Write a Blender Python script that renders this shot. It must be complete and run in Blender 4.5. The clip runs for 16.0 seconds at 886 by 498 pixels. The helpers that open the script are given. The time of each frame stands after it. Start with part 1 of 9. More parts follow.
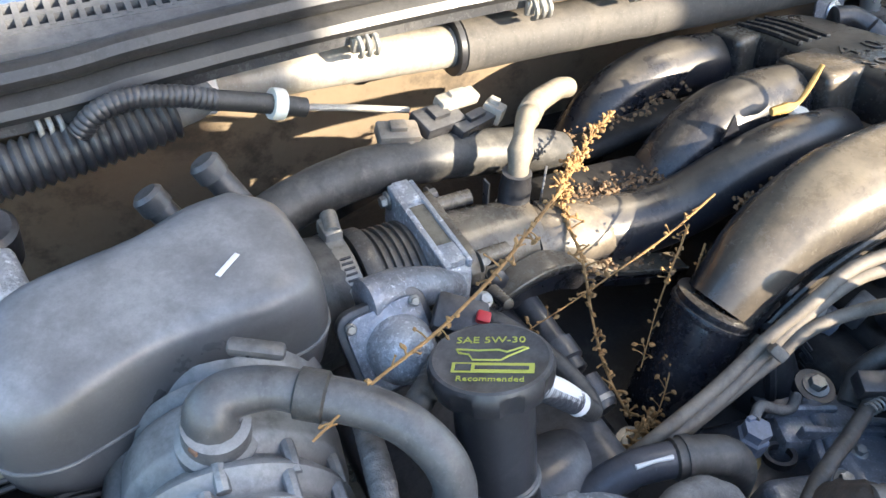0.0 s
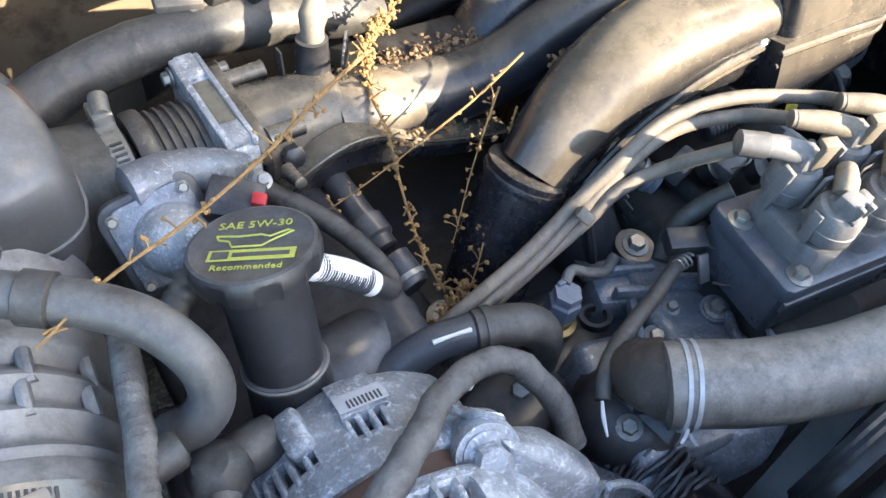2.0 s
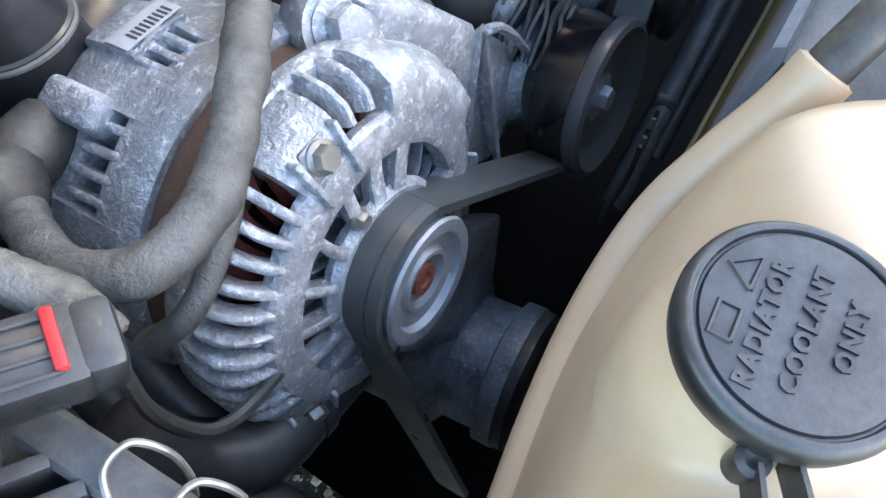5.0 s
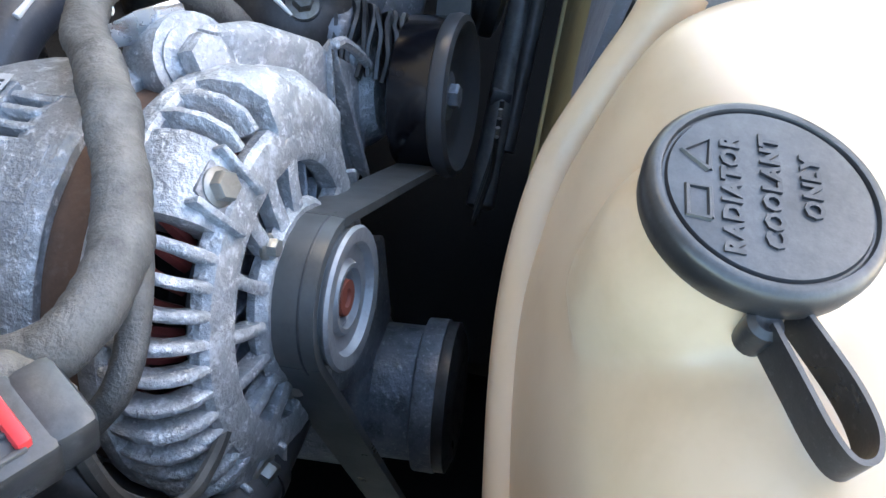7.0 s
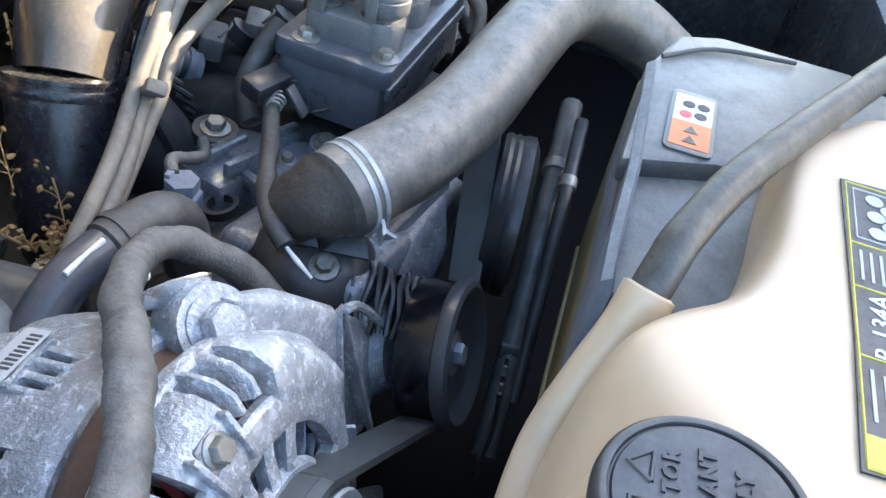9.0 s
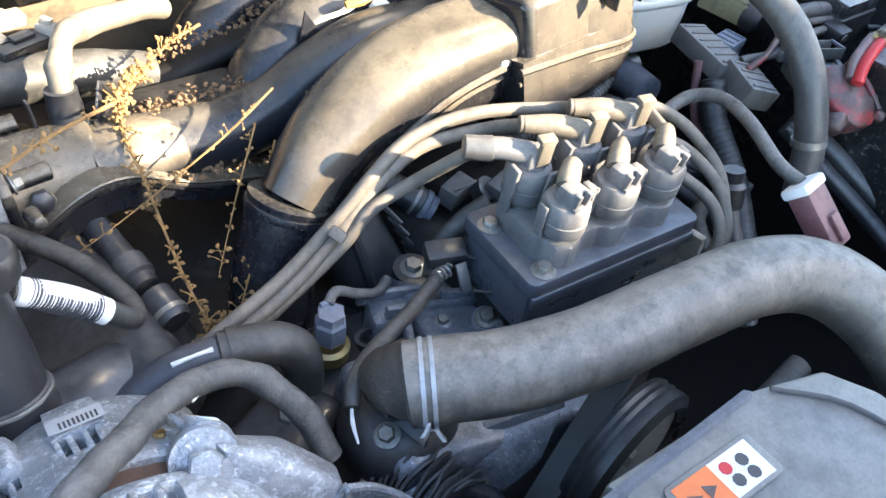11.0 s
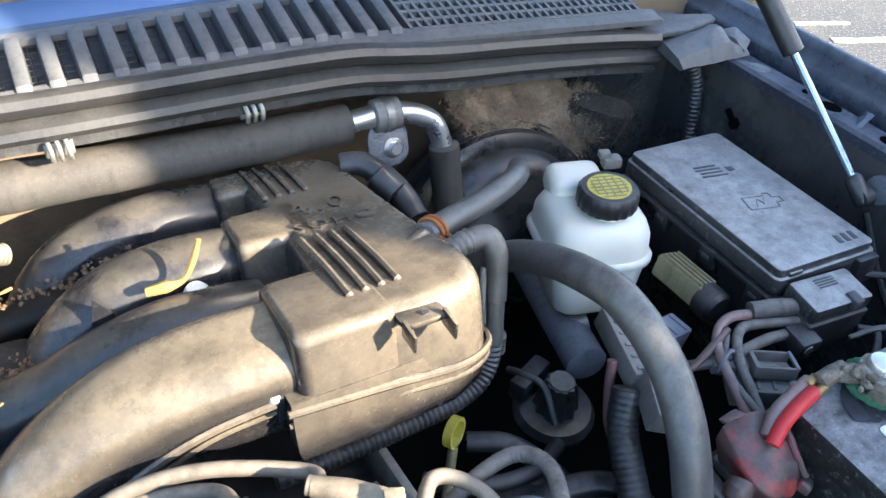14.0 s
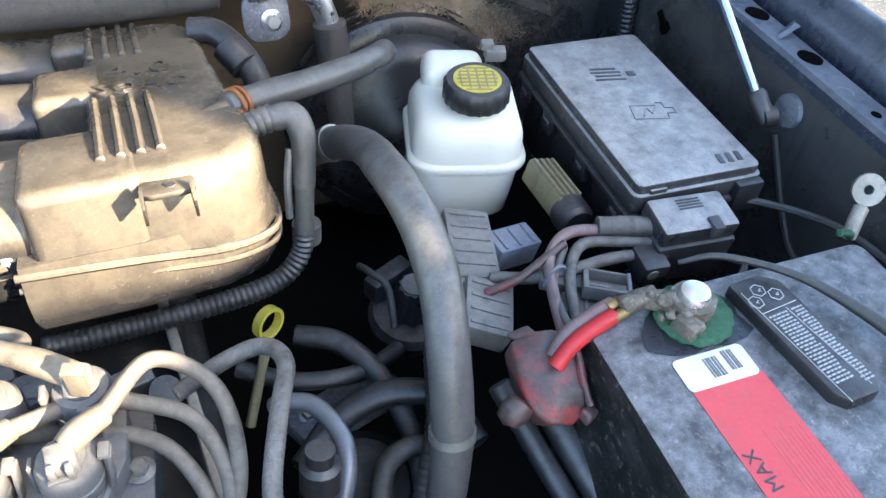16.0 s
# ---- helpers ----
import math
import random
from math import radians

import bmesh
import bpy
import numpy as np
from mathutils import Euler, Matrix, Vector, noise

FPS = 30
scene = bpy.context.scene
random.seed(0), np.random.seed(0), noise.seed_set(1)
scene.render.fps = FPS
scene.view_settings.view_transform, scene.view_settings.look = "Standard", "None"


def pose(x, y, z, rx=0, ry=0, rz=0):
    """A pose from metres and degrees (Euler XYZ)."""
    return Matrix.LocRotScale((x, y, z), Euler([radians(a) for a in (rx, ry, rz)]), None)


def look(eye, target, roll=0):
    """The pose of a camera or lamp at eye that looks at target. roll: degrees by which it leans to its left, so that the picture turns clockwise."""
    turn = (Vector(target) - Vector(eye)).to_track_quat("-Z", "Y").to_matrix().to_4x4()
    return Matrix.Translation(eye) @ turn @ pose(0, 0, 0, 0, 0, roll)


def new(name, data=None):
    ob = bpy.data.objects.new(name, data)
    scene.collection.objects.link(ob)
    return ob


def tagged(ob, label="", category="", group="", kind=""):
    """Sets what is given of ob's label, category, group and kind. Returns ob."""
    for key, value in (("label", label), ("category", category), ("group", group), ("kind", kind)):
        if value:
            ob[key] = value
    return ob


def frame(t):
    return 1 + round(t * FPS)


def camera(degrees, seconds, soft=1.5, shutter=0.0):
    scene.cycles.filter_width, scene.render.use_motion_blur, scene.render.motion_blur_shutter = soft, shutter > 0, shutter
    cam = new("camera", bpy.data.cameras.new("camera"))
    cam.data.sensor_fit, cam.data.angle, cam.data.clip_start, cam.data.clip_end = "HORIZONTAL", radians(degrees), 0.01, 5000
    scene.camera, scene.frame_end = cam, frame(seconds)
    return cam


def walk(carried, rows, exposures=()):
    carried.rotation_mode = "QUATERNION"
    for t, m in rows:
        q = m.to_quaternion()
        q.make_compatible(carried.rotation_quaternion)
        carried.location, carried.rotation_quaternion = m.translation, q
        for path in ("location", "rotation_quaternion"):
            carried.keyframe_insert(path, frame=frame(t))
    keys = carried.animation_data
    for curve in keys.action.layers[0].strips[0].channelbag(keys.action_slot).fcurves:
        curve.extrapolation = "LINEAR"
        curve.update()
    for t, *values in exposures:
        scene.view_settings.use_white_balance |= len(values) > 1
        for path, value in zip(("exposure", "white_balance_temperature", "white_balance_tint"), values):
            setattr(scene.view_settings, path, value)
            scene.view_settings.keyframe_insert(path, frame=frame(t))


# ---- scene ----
cam = camera(56.1, 16.0)
PATH = [
    (0, (-0.186, -0.079, 1.378), (0.554, 1.173, 0.006), 4.7),
    (0.5, (-0.157, -0.078, 1.378), (0.648, 1.116, -0.01), 6.0),
    (1, (-0.127, -0.081, 1.376), (0.719, 1.065, -0.029), 7.0),
    (1.5, (-0.112, -0.088, 1.373), (0.742, 0.991, -0.078), 7.5),
    (2, (-0.098, -0.103, 1.361), (0.701, 0.857, -0.201), 7.9),
    (2.5, (-0.099, -0.112, 1.352), (0.644, 0.715, -0.311), 8.3),
    (3, (-0.108, -0.116, 1.333), (0.593, 0.582, -0.405), 9.0),
    (3.5, (-0.114, -0.115, 1.313), (0.567, 0.449, -0.481), 10.2),
    (4, (-0.116, -0.113, 1.283), (0.566, 0.341, -0.541), 10.9),
    (4.5, (-0.119, -0.114, 1.244), (0.627, 0.253, -0.575), 12.1),
    (4.7, (-0.126, -0.107, 1.226), (0.673, 0.212, -0.579), 12.9),
    (6.8, (-0.163, -0.076, 1.18), (0.874, -0.149, -0.529), 15.4),
    (7, (-0.163, -0.074, 1.184), (0.942, -0.142, -0.481), 15.0),
    (7.5, (-0.166, -0.071, 1.191), (1.071, -0.117, -0.38), 13.9),
    (8, (-0.164, -0.074, 1.199), (1.178, -0.083, -0.284), 12.6),
    (8.5, (-0.165, -0.076, 1.209), (1.268, -0.062, -0.186), 12.1),
    (8.7, (-0.167, -0.077, 1.212), (1.298, -0.036, -0.149), 12.2),
    (10.8, (-0.033, -0.215, 1.325), (1.03, 0.745, -0.071), 6.6),
    (11, (-0.022, -0.223, 1.338), (0.989, 0.812, -0.043), 5.9),
    (11.5, (0.022, -0.224, 1.363), (0.914, 0.946, 0.008), 5.1),
    (12, (0.071, -0.226, 1.385), (0.819, 1.051, 0.04), 3.8),
    (12.5, (0.148, -0.261, 1.403), (0.733, 1.123, 0.083), 1.8),
    (13, (0.222, -0.239, 1.417), (0.802, 1.182, 0.134), 0.8),
    (13.5, (0.273, -0.207, 1.426), (0.953, 1.198, 0.175), 1.2),
    (14, (0.318, -0.202, 1.42), (1.087, 1.157, 0.17), 2.8),
    (14.5, (0.345, -0.21, 1.423), (1.165, 1.104, 0.157), 4.1),
    (15, (0.387, -0.217, 1.416), (1.235, 1.052, 0.124), 5.3),
    (15.5, (0.447, -0.23, 1.4), (1.236, 1.018, 0.051), 6.3),
    (16, (0.507, -0.258, 1.384), (1.096, 1.025, -0.033), 5.0),
]
walk(cam, [(t, look(eye, target, roll)) for t, eye, target, roll in PATH],
     [(0, 2.52, 6600, 10), (1.5, 2.62, 6600, 10), (3, 3.2, 7550, 10), (4.5, 3.27, 7500, 10), (6.8, 3.28, 7450, 10), (8.7, 3.17, 7250, 10), (11, 2.97, 6900, 10),
      (12.5, 2.62, 6650, 10), (14, 2.64, 6600, 10), (15, 2.84, 6750, 10), (16, 3.0, 7000, 10)])
# ---- light ----
SUN_ELEVATION, SUN_AZIMUTH = radians(24), radians(34)   # azimuth: from straight ahead of the car towards its left side
SUN_WAY = Vector((math.sin(SUN_AZIMUTH) * math.cos(SUN_ELEVATION), -math.cos(SUN_AZIMUTH) * math.cos(SUN_ELEVATION), math.sin(SUN_ELEVATION)))
world = bpy.data.worlds.new("world")
scene.world = world
world.use_nodes = True
wn = world.node_tree.nodes
sky = wn.new("ShaderNodeTexSky")
sky.sky_type, sky.sun_disc = "NISHITA", False
sky.sun_elevation, sky.sun_rotation = SUN_ELEVATION, math.pi - SUN_AZIMUTH
sky.air_density, sky.dust_density, sky.ozone_density = 1.0, 1.2, 1.0
haze = wn.new("ShaderNodeHueSaturation")
haze.inputs["Saturation"].default_value = 1.15
world.node_tree.links.new(sky.outputs[0], haze.inputs["Color"])
world.node_tree.links.new(haze.outputs[0], wn["Background"].inputs[0])
wn["Background"].inputs[1].default_value = 0.145
sun = new("sun", bpy.data.lights.new("sun", "SUN"))
sun.data.energy, sun.data.angle, sun.data.color = 4.2, radians(0.53), (1.0, 0.88, 0.70)
sun.matrix_world = look(SUN_WAY * 20, (0, 0, 0))
# ---- mesh helpers ----
def V(*a):
    return Vector(a)


def spline(pts, steps=6):
    """Catmull-Rom through the points."""
    P = [Vector(p) for p in pts]
    if len(P) < 3:
        return [P[0].lerp(P[1], i / steps) for i in range(steps + 1)]
    Q = [P[0] * 2 - P[1]] + P + [P[-1] * 2 - P[-2]]
    out = []
    for i in range(1, len(Q) - 2):
        a, b, c, d = Q[i - 1:i + 3]
        for k in range(steps):
            t = k / steps
            out.append(0.5 * (2 * b + (c - a) * t + (2 * a - 5 * b + 4 * c - d) * t * t + (3 * b - a - 3 * c + d) * t ** 3))
    out.append(P[-1])
    return out


def evenly(line, gap):
    """The line cut at equal lengths."""
    s = [0.0]
    for a, b in zip(line, line[1:]):
        s.append(s[-1] + (b - a).length)
    n = max(2, int(s[-1] / gap))
    out, j = [], 0
    for i in range(n + 1):
        u = s[-1] * i / n
        while j < len(s) - 2 and s[j + 1] < u:
            j += 1
        w = (u - s[j]) / max(1e-9, s[j + 1] - s[j])
        out.append(line[j].lerp(line[j + 1], min(1, max(0, w))))
    return out


def rings(line):
    """Frames along a line that do not twist: (place, side, up)."""
    out, up = [], None
    for i, p in enumerate(line):
        d = (line[min(i + 1, len(line) - 1)] - line[max(i - 1, 0)]).normalized()
        if up is None:
            up = Vector((0, 0, 1)) if abs(d.z) < 0.9 else Vector((0, 1, 0))
        up = (up - d * up.dot(d)).normalized()
        out.append((p, up.cross(d).normalized(), up, d))
    return out


def skin(loops, closed_ends=True):
    """A bmesh over loops of equally many places."""
    bm = bmesh.new()
    rows = [[bm.verts.new(p) for p in lp] for lp in loops]
    n = len(rows[0])
    for a, b in zip(rows, rows[1:]):
        for i in range(n):
            bm.faces.new((a[i], a[(i + 1) % n], b[(i + 1) % n], b[i]))
    if closed_ends:
        bm.faces.new(rows[0][::-1])
        bm.faces.new(rows[-1])
    bmesh.ops.recalc_face_normals(bm, faces=bm.faces)
    return bm


def tube(pts, r, n=14, steps=6, gap=None, rib=None, lump=0.0, ends=True):
    """A hose. r: radius or one for each point. rib: (spacing, depth) rings. lump: unevenness, in radii."""
    line = spline(pts, steps)
    if isinstance(r, (list, tuple)):
        last = len(r) - 1

        def radius(u):
            j = min(last - 1, int(u * last))
            return r[j] + (r[j + 1] - r[j]) * (u * last - j)
    else:
        def radius(u):
            return r
    if rib:
        gap = rib[0] / 4
    if gap:
        line = evenly(line, gap)
    loops = []
    for i, (p, side, up, d) in enumerate(rings(line)):
        rr = radius(i / (len(line) - 1))
        if rib:
            rr -= rib[1] * (0.0, 0.35, 1.0, 0.35)[i % 4]
        lp = []
        for k in range(n):
            a = 2 * math.pi * k / n
            q = side * math.cos(a) + up * math.sin(a)
            w = 1 + lump * noise.noise((p + q * rr) * 60) if lump else 1
            lp.append(p + q * rr * w)
        if i == 0 and ends:
            loops.append([p + (v - p) * 0.8 - d * 0.0 for v in lp])
            loops.append([v + d * rr * 0.12 for v in lp])
        elif i == len(line) - 1 and ends:
            loops.append([v - d * rr * 0.12 for v in lp])
            loops.append([p + (v - p) * 0.8 for v in lp])
        else:
            loops.append(lp)
    return skin(loops)


def axes(o, z, x=(1, 0, 0)):
    """A matrix at o whose z points along z."""
    z = Vector(z).normalized()
    x = Vector(x)
    if abs(x.normalized().dot(z)) > 0.98:
        x = Vector((0, 1, 0))
    x = (x - z * x.dot(z)).normalized()
    y = z.cross(x)
    m = Matrix((x, y, z)).transposed().to_4x4()
    m.translation = o
    return m


def lathe(profile, m=None, n=28, wob=None):
    """Turns (radius, height) pairs about the z of m. wob(angle, radius, height) gives another radius."""
    m = m or Matrix()
    bm = bmesh.new()
    rows = []
    for r, z in profile:
        if r < 1e-6:
            rows.append([bm.verts.new(m @ Vector((0, 0, z)))])
        else:
            rows.append([bm.verts.new(m @ Vector(((wob(2 * math.pi * k / n, r, z) if wob else r) * math.cos(2 * math.pi * k / n),
                                                  (wob(2 * math.pi * k / n, r, z) if wob else r) * math.sin(2 * math.pi * k / n), z))) for k in range(n)])
    for a, b in zip(rows, rows[1:]):
        for i in range(n):
            j = (i + 1) % n
            if len(a) == 1 and len(b) == 1:
                continue
            if len(a) == 1:
                bm.faces.new((a[0], b[i], b[j]))
            elif len(b) == 1:
                bm.faces.new((a[i], a[j], b[0]))
            else:
                bm.faces.new((a[i], a[j], b[j], b[i]))
    for row in (rows[0], rows[-1]):
        if len(row) > 1 and profile[0] != profile[-1]:
            bm.faces.new(row)
    bmesh.ops.remove_doubles(bm, verts=bm.verts, dist=1e-7)
    bmesh.ops.recalc_face_normals(bm, faces=bm.faces)
    return bm


def box(sx, sy, sz, m=None, bevel=0.002, seg=2, taper=None):
    """A bevelled block centred on m. taper: the top's size against the bottom's."""
    bm = bmesh.new()
    bmesh.ops.create_cube(bm, size=1)
    for v in bm.verts:
        k = taper if taper and v.co.z > 0 else 1
        v.co = Vector((v.co.x * sx * k, v.co.y * sy * k, v.co.z * sz))
    if bevel:
        bmesh.ops.bevel(bm, geom=bm.edges[:], offset=min(bevel, 0.45 * min(sx, sy, sz)), segments=seg, affect="EDGES", profile=0.5)
    bmesh.ops.transform(bm, matrix=m or Matrix(), verts=bm.verts)
    return bm


def slab(outline, z0, z1, m=None, bevel=0.0, seg=2, grow=0.0):
    """A block over an outline of (x, y), from z0 up to z1. grow: the bottom's outset."""
    bm = bmesh.new()
    cx = sum(p[0] for p in outline) / len(outline)
    cy = sum(p[1] for p in outline) / len(outline)
    lo = []
    for x, y in outline:
        d = Vector((x - cx, y - cy))
        d = d * (1 + grow / max(1e-6, d.length))
        lo.append(bm.verts.new((cx + d.x, cy + d.y, z0)))
    hi = [bm.verts.new((x, y, z1)) for x, y in outline]
    n = len(outline)
    bm.faces.new(lo[::-1])
    bm.faces.new(hi)
    for i in range(n):
        bm.faces.new((lo[i], lo[(i + 1) % n], hi[(i + 1) % n], hi[i]))
    bmesh.ops.recalc_face_normals(bm, faces=bm.faces)
    if bevel:
        bmesh.ops.bevel(bm, geom=bm.edges[:], offset=bevel, segments=seg, affect="EDGES", profile=0.5)
    bmesh.ops.transform(bm, matrix=m or Matrix(), verts=bm.verts)
    return bm


def rounded(w, h, r, n=5):
    """The outline of a rounded rectangle, centred."""
    out = []
    r = min(r, w / 2, h / 2)
    for cx, cy, a0 in ((w / 2 - r, h / 2 - r, 0), (-w / 2 + r, h / 2 - r, 90), (-w / 2 + r, -h / 2 + r, 180), (w / 2 - r, -h / 2 + r, 270)):
        for k in range(n + 1):
            a = radians(a0 + 90 * k / n)
            out.append((cx + r * math.cos(a), cy + r * math.sin(a)))
    return out


def join(*bms):
    """Several bmeshes as one."""
    out = bms[0]
    for b in bms[1:]:
        me = bpy.data.meshes.new("join")
        b.to_mesh(me)
        b.free()
        out.from_mesh(me)
        bpy.data.meshes.remove(me)
    return out


def uneven(bm, amount, scale=40.0):
    """Pushes the surface in and out a little."""
    bm.normal_update()
    for v in bm.verts:
        v.co += v.normal * amount * noise.noise(v.co * scale)
    return bm


def hull(pts, bevel=0.004):
    bm = bmesh.new()
    for p in pts:
        bm.verts.new(p)
    got = bmesh.ops.convex_hull(bm, input=bm.verts[:])
    bmesh.ops.delete(bm, geom=[g for g in got["geom_interior"] if isinstance(g, bmesh.types.BMVert)], context="VERTS")
    bmesh.ops.dissolve_limit(bm, angle_limit=radians(4), verts=bm.verts[:], edges=bm.edges[:])
    bmesh.ops.bevel(bm, geom=bm.edges[:], offset=bevel, segments=2, affect="EDGES", profile=0.5)
    return bm


def mesh_of(name, bm, material, sharp=38):
    me = bpy.data.meshes.new(name)
    bm.to_mesh(me)
    bm.free()
    me.materials.append(material)
    me.shade_smooth()
    me.set_sharp_from_angle(angle=radians(sharp))
    return me


def thing(name, base, label, category, group="", kind=""):
    """A top-level Empty at a thing's base."""
    ob = new(name)
    ob.location = base
    ob.empty_display_size = 0.02
    return tagged(ob, label, category, group, kind)


def part(name, bm, material, parent, label="", sharp=38):
    ob = new(name, mesh_of(name, bm, material, sharp))
    ob.parent = parent
    if parent.type == "EMPTY":
        ob.matrix_parent_inverse = Matrix.Translation(-parent.location)
    return tagged(ob, label)


def single(name, bm, material, label, category, group="", kind="", sharp=38):
    """A top-level thing of one mesh."""
    return tagged(new(name, mesh_of(name, bm, material, sharp)), label, category, group, kind)


def letters(text, size, depth, m, spacing=1.0, bold=0.0):
    """Raised writing in the built-in font, centred on m."""
    cu = bpy.data.curves.new("writing", "FONT")
    cu.body, cu.size, cu.extrude, cu.align_x, cu.align_y, cu.resolution_u, cu.space_character, cu.offset = text, size, depth, "CENTER", "CENTER", 2, spacing, bold
    ob = bpy.data.objects.new("writing", cu)
    me = bpy.data.meshes.new_from_object(ob)
    bm = bmesh.new()
    bm.from_mesh(me)
    bmesh.ops.transform(bm, matrix=m, verts=bm.verts)
    bpy.data.objects.remove(ob)
    bpy.data.curves.remove(cu)
    bpy.data.meshes.remove(me)
    return bm


def hexbolt(m, r=0.007, h=0.005, washer=1.5):
    """A flanged hexagon head on m."""
    head = lathe([(0, 0), (r, 0), (r, h * 0.8), (r * 0.86, h), (0, h)], m @ Matrix.Translation((0, 0, 0.0015)), 6)
    return join(head, lathe([(0, 0), (r * washer, 0), (r * washer, 0.0012), (r * 1.05, 0.002), (0, 0.002)], m, 20))
# ---- materials ----
def stuff(name, c1, c2=None, rough=0.6, metal=0.0, big=18.0, fine=260.0, bump=0.25, dust=None, specks=None, spots=None, sub=0.0, gloss=0.5, wear=0.15, relief=0.0006, matt=0.75, lie0=0.0, front=0.0, dirt=None, patchy=0.35):
    """A surface: two base colours in patches, grain, dust that has settled on what faces up (colour, amount),
    specks of corrosion or grit (colour, scale, amount) and larger stains (colour, scale, amount)."""
    m = bpy.data.materials.new(name)
    m.use_nodes = True
    nt = m.node_tree
    N, L = nt.nodes, nt.links
    b = N["Principled BSDF"]
    co = N.new("ShaderNodeTexCoord").outputs["Object"]

    def field(scale, detail=4.0, rough_=0.6):
        t = N.new("ShaderNodeTexNoise")
        t.inputs["Scale"].default_value, t.inputs["Detail"].default_value, t.inputs["Roughness"].default_value = scale, detail, rough_
        L.new(co, t.inputs["Vector"])
        return t.outputs["Fac"]

    def steps(src, lo, hi, a=0.0, z=1.0):
        r = N.new("ShaderNodeMapRange")
        r.inputs["From Min"].default_value, r.inputs["From Max"].default_value = lo, hi
        r.inputs["To Min"].default_value, r.inputs["To Max"].default_value = a, z
        L.new(src, r.inputs["Value"])
        return r.outputs["Result"]

    def times(a, k):
        t = N.new("ShaderNodeMath")
        t.operation = "MULTIPLY"
        L.new(a, t.inputs[0])
        if isinstance(k, (int, float)):
            t.inputs[1].default_value = k
        else:
            L.new(k, t.inputs[1])
        return t.outputs[0]

    def blend(fac, a, z):
        x = N.new("ShaderNodeMix")
        x.data_type = "RGBA"
        L.new(fac, x.inputs[0])
        for src, slot in ((a, x.inputs[6]), (z, x.inputs[7])):
            if isinstance(src, tuple):
                slot.default_value = (*src, 1)
            else:
                L.new(src, slot)
        return x.outputs[2]

    if dirt is None:
        dirt = 1.0 if dust else 0.0
    c2 = c2 or tuple(0.6 * v for v in c1)
    patches, grain = field(big, 5), field(fine, 3)
    colour = blend(steps(patches, 0.3, 0.72), c1, c2)
    colour = blend(times(steps(grain, 0.3, 0.75), wear), colour, tuple(min(1, v * 1.9 + 0.01) for v in c1))
    rgh = steps(patches, 0.3, 0.7, max(0, rough - 0.09), min(1, rough + 0.09))
    if spots:
        f = times(steps(field(spots[1], 6, 0.7), 0.52, 0.66), spots[2])
        colour = blend(f, colour, spots[0])
    if dust:
        up = N.new("ShaderNodeSeparateXYZ")
        L.new(N.new("ShaderNodeNewGeometry").outputs["Normal"], up.inputs[0])
        lean = N.new("ShaderNodeMath")       # more dust colour on faces turned to the sun: sunlight put into the colour
        lean.operation = "MULTIPLY_ADD"
        lean.inputs[1].default_value = -front
        L.new(up.outputs["Y"], lean.inputs[0])
        L.new(up.outputs["Z"], lean.inputs[2])
        side = N.new("ShaderNodeMath")
        side.operation = "MULTIPLY_ADD"
        side.inputs[1].default_value = front * 0.8
        L.new(up.outputs["X"], side.inputs[0])
        L.new(lean.outputs[0], side.inputs[2])
        lie = steps(side.outputs[0], lie0, 0.9)
        mottled = times(steps(field(big * 20.0, 10, 0.85), 0.34, 0.66, 0.55, 1.0), steps(field(big * 1.7, 5, 0.62), 0.34, 0.60, patchy, 1.0))
        f = times(times(lie, mottled), dust[1])
        colour = blend(f, colour, dust[0])
        x = N.new("ShaderNodeMix")
        L.new(f, x.inputs[0])
        L.new(rgh, x.inputs[2])
        x.inputs[3].default_value = matt - 0.06
        rgh = x.outputs[0]
    # drips and fine grit that every surface under a hood gathers
    if dirt:
        stretch = N.new("ShaderNodeMapping")
        stretch.inputs["Scale"].default_value = (90, 90, 9)
        L.new(co, stretch.inputs["Vector"])
        drip = N.new("ShaderNodeTexNoise")
        drip.inputs["Scale"].default_value, drip.inputs["Detail"].default_value, drip.inputs["Roughness"].default_value = 1.0, 5, 0.65
        L.new(stretch.outputs[0], drip.inputs["Vector"])
        colour = blend(times(steps(drip.outputs["Fac"], 0.50, 0.72), 0.45 * dirt), colour, tuple(v * 0.35 for v in c1))
        grit = steps(field(480, 4, 0.7), 0.58, 0.68)
        colour = blend(times(grit, 0.32 * dirt), colour, tuple(min(0.6, v * 2.2 + 0.07) for v in c1))
        grime = steps(field(95, 8, 0.75), 0.52, 0.68)
        colour = blend(times(grime, 0.22 * dirt), colour, tuple(v * 0.5 for v in c1))
        x = N.new("ShaderNodeMix")
        L.new(times(grime, 0.5 * dirt), x.inputs[0])
        L.new(rgh, x.inputs[2])
        x.inputs[3].default_value = 0.8
        rgh = x.outputs[0]
    if specks:
        f = times(steps(field(specks[1], 7, 0.72), 0.56, 0.70), specks[2])
        colour = blend(f, colour, specks[0])
    L.new(colour, b.inputs["Base Color"])
    L.new(rgh, b.inputs["Roughness"])
    b.inputs["Metallic"].default_value = metal
    b.inputs["Specular IOR Level"].default_value = gloss
    if sub:
        b.inputs["Subsurface Weight"].default_value = sub
        b.inputs["Subsurface Radius"].default_value = (0.012, 0.010, 0.007)
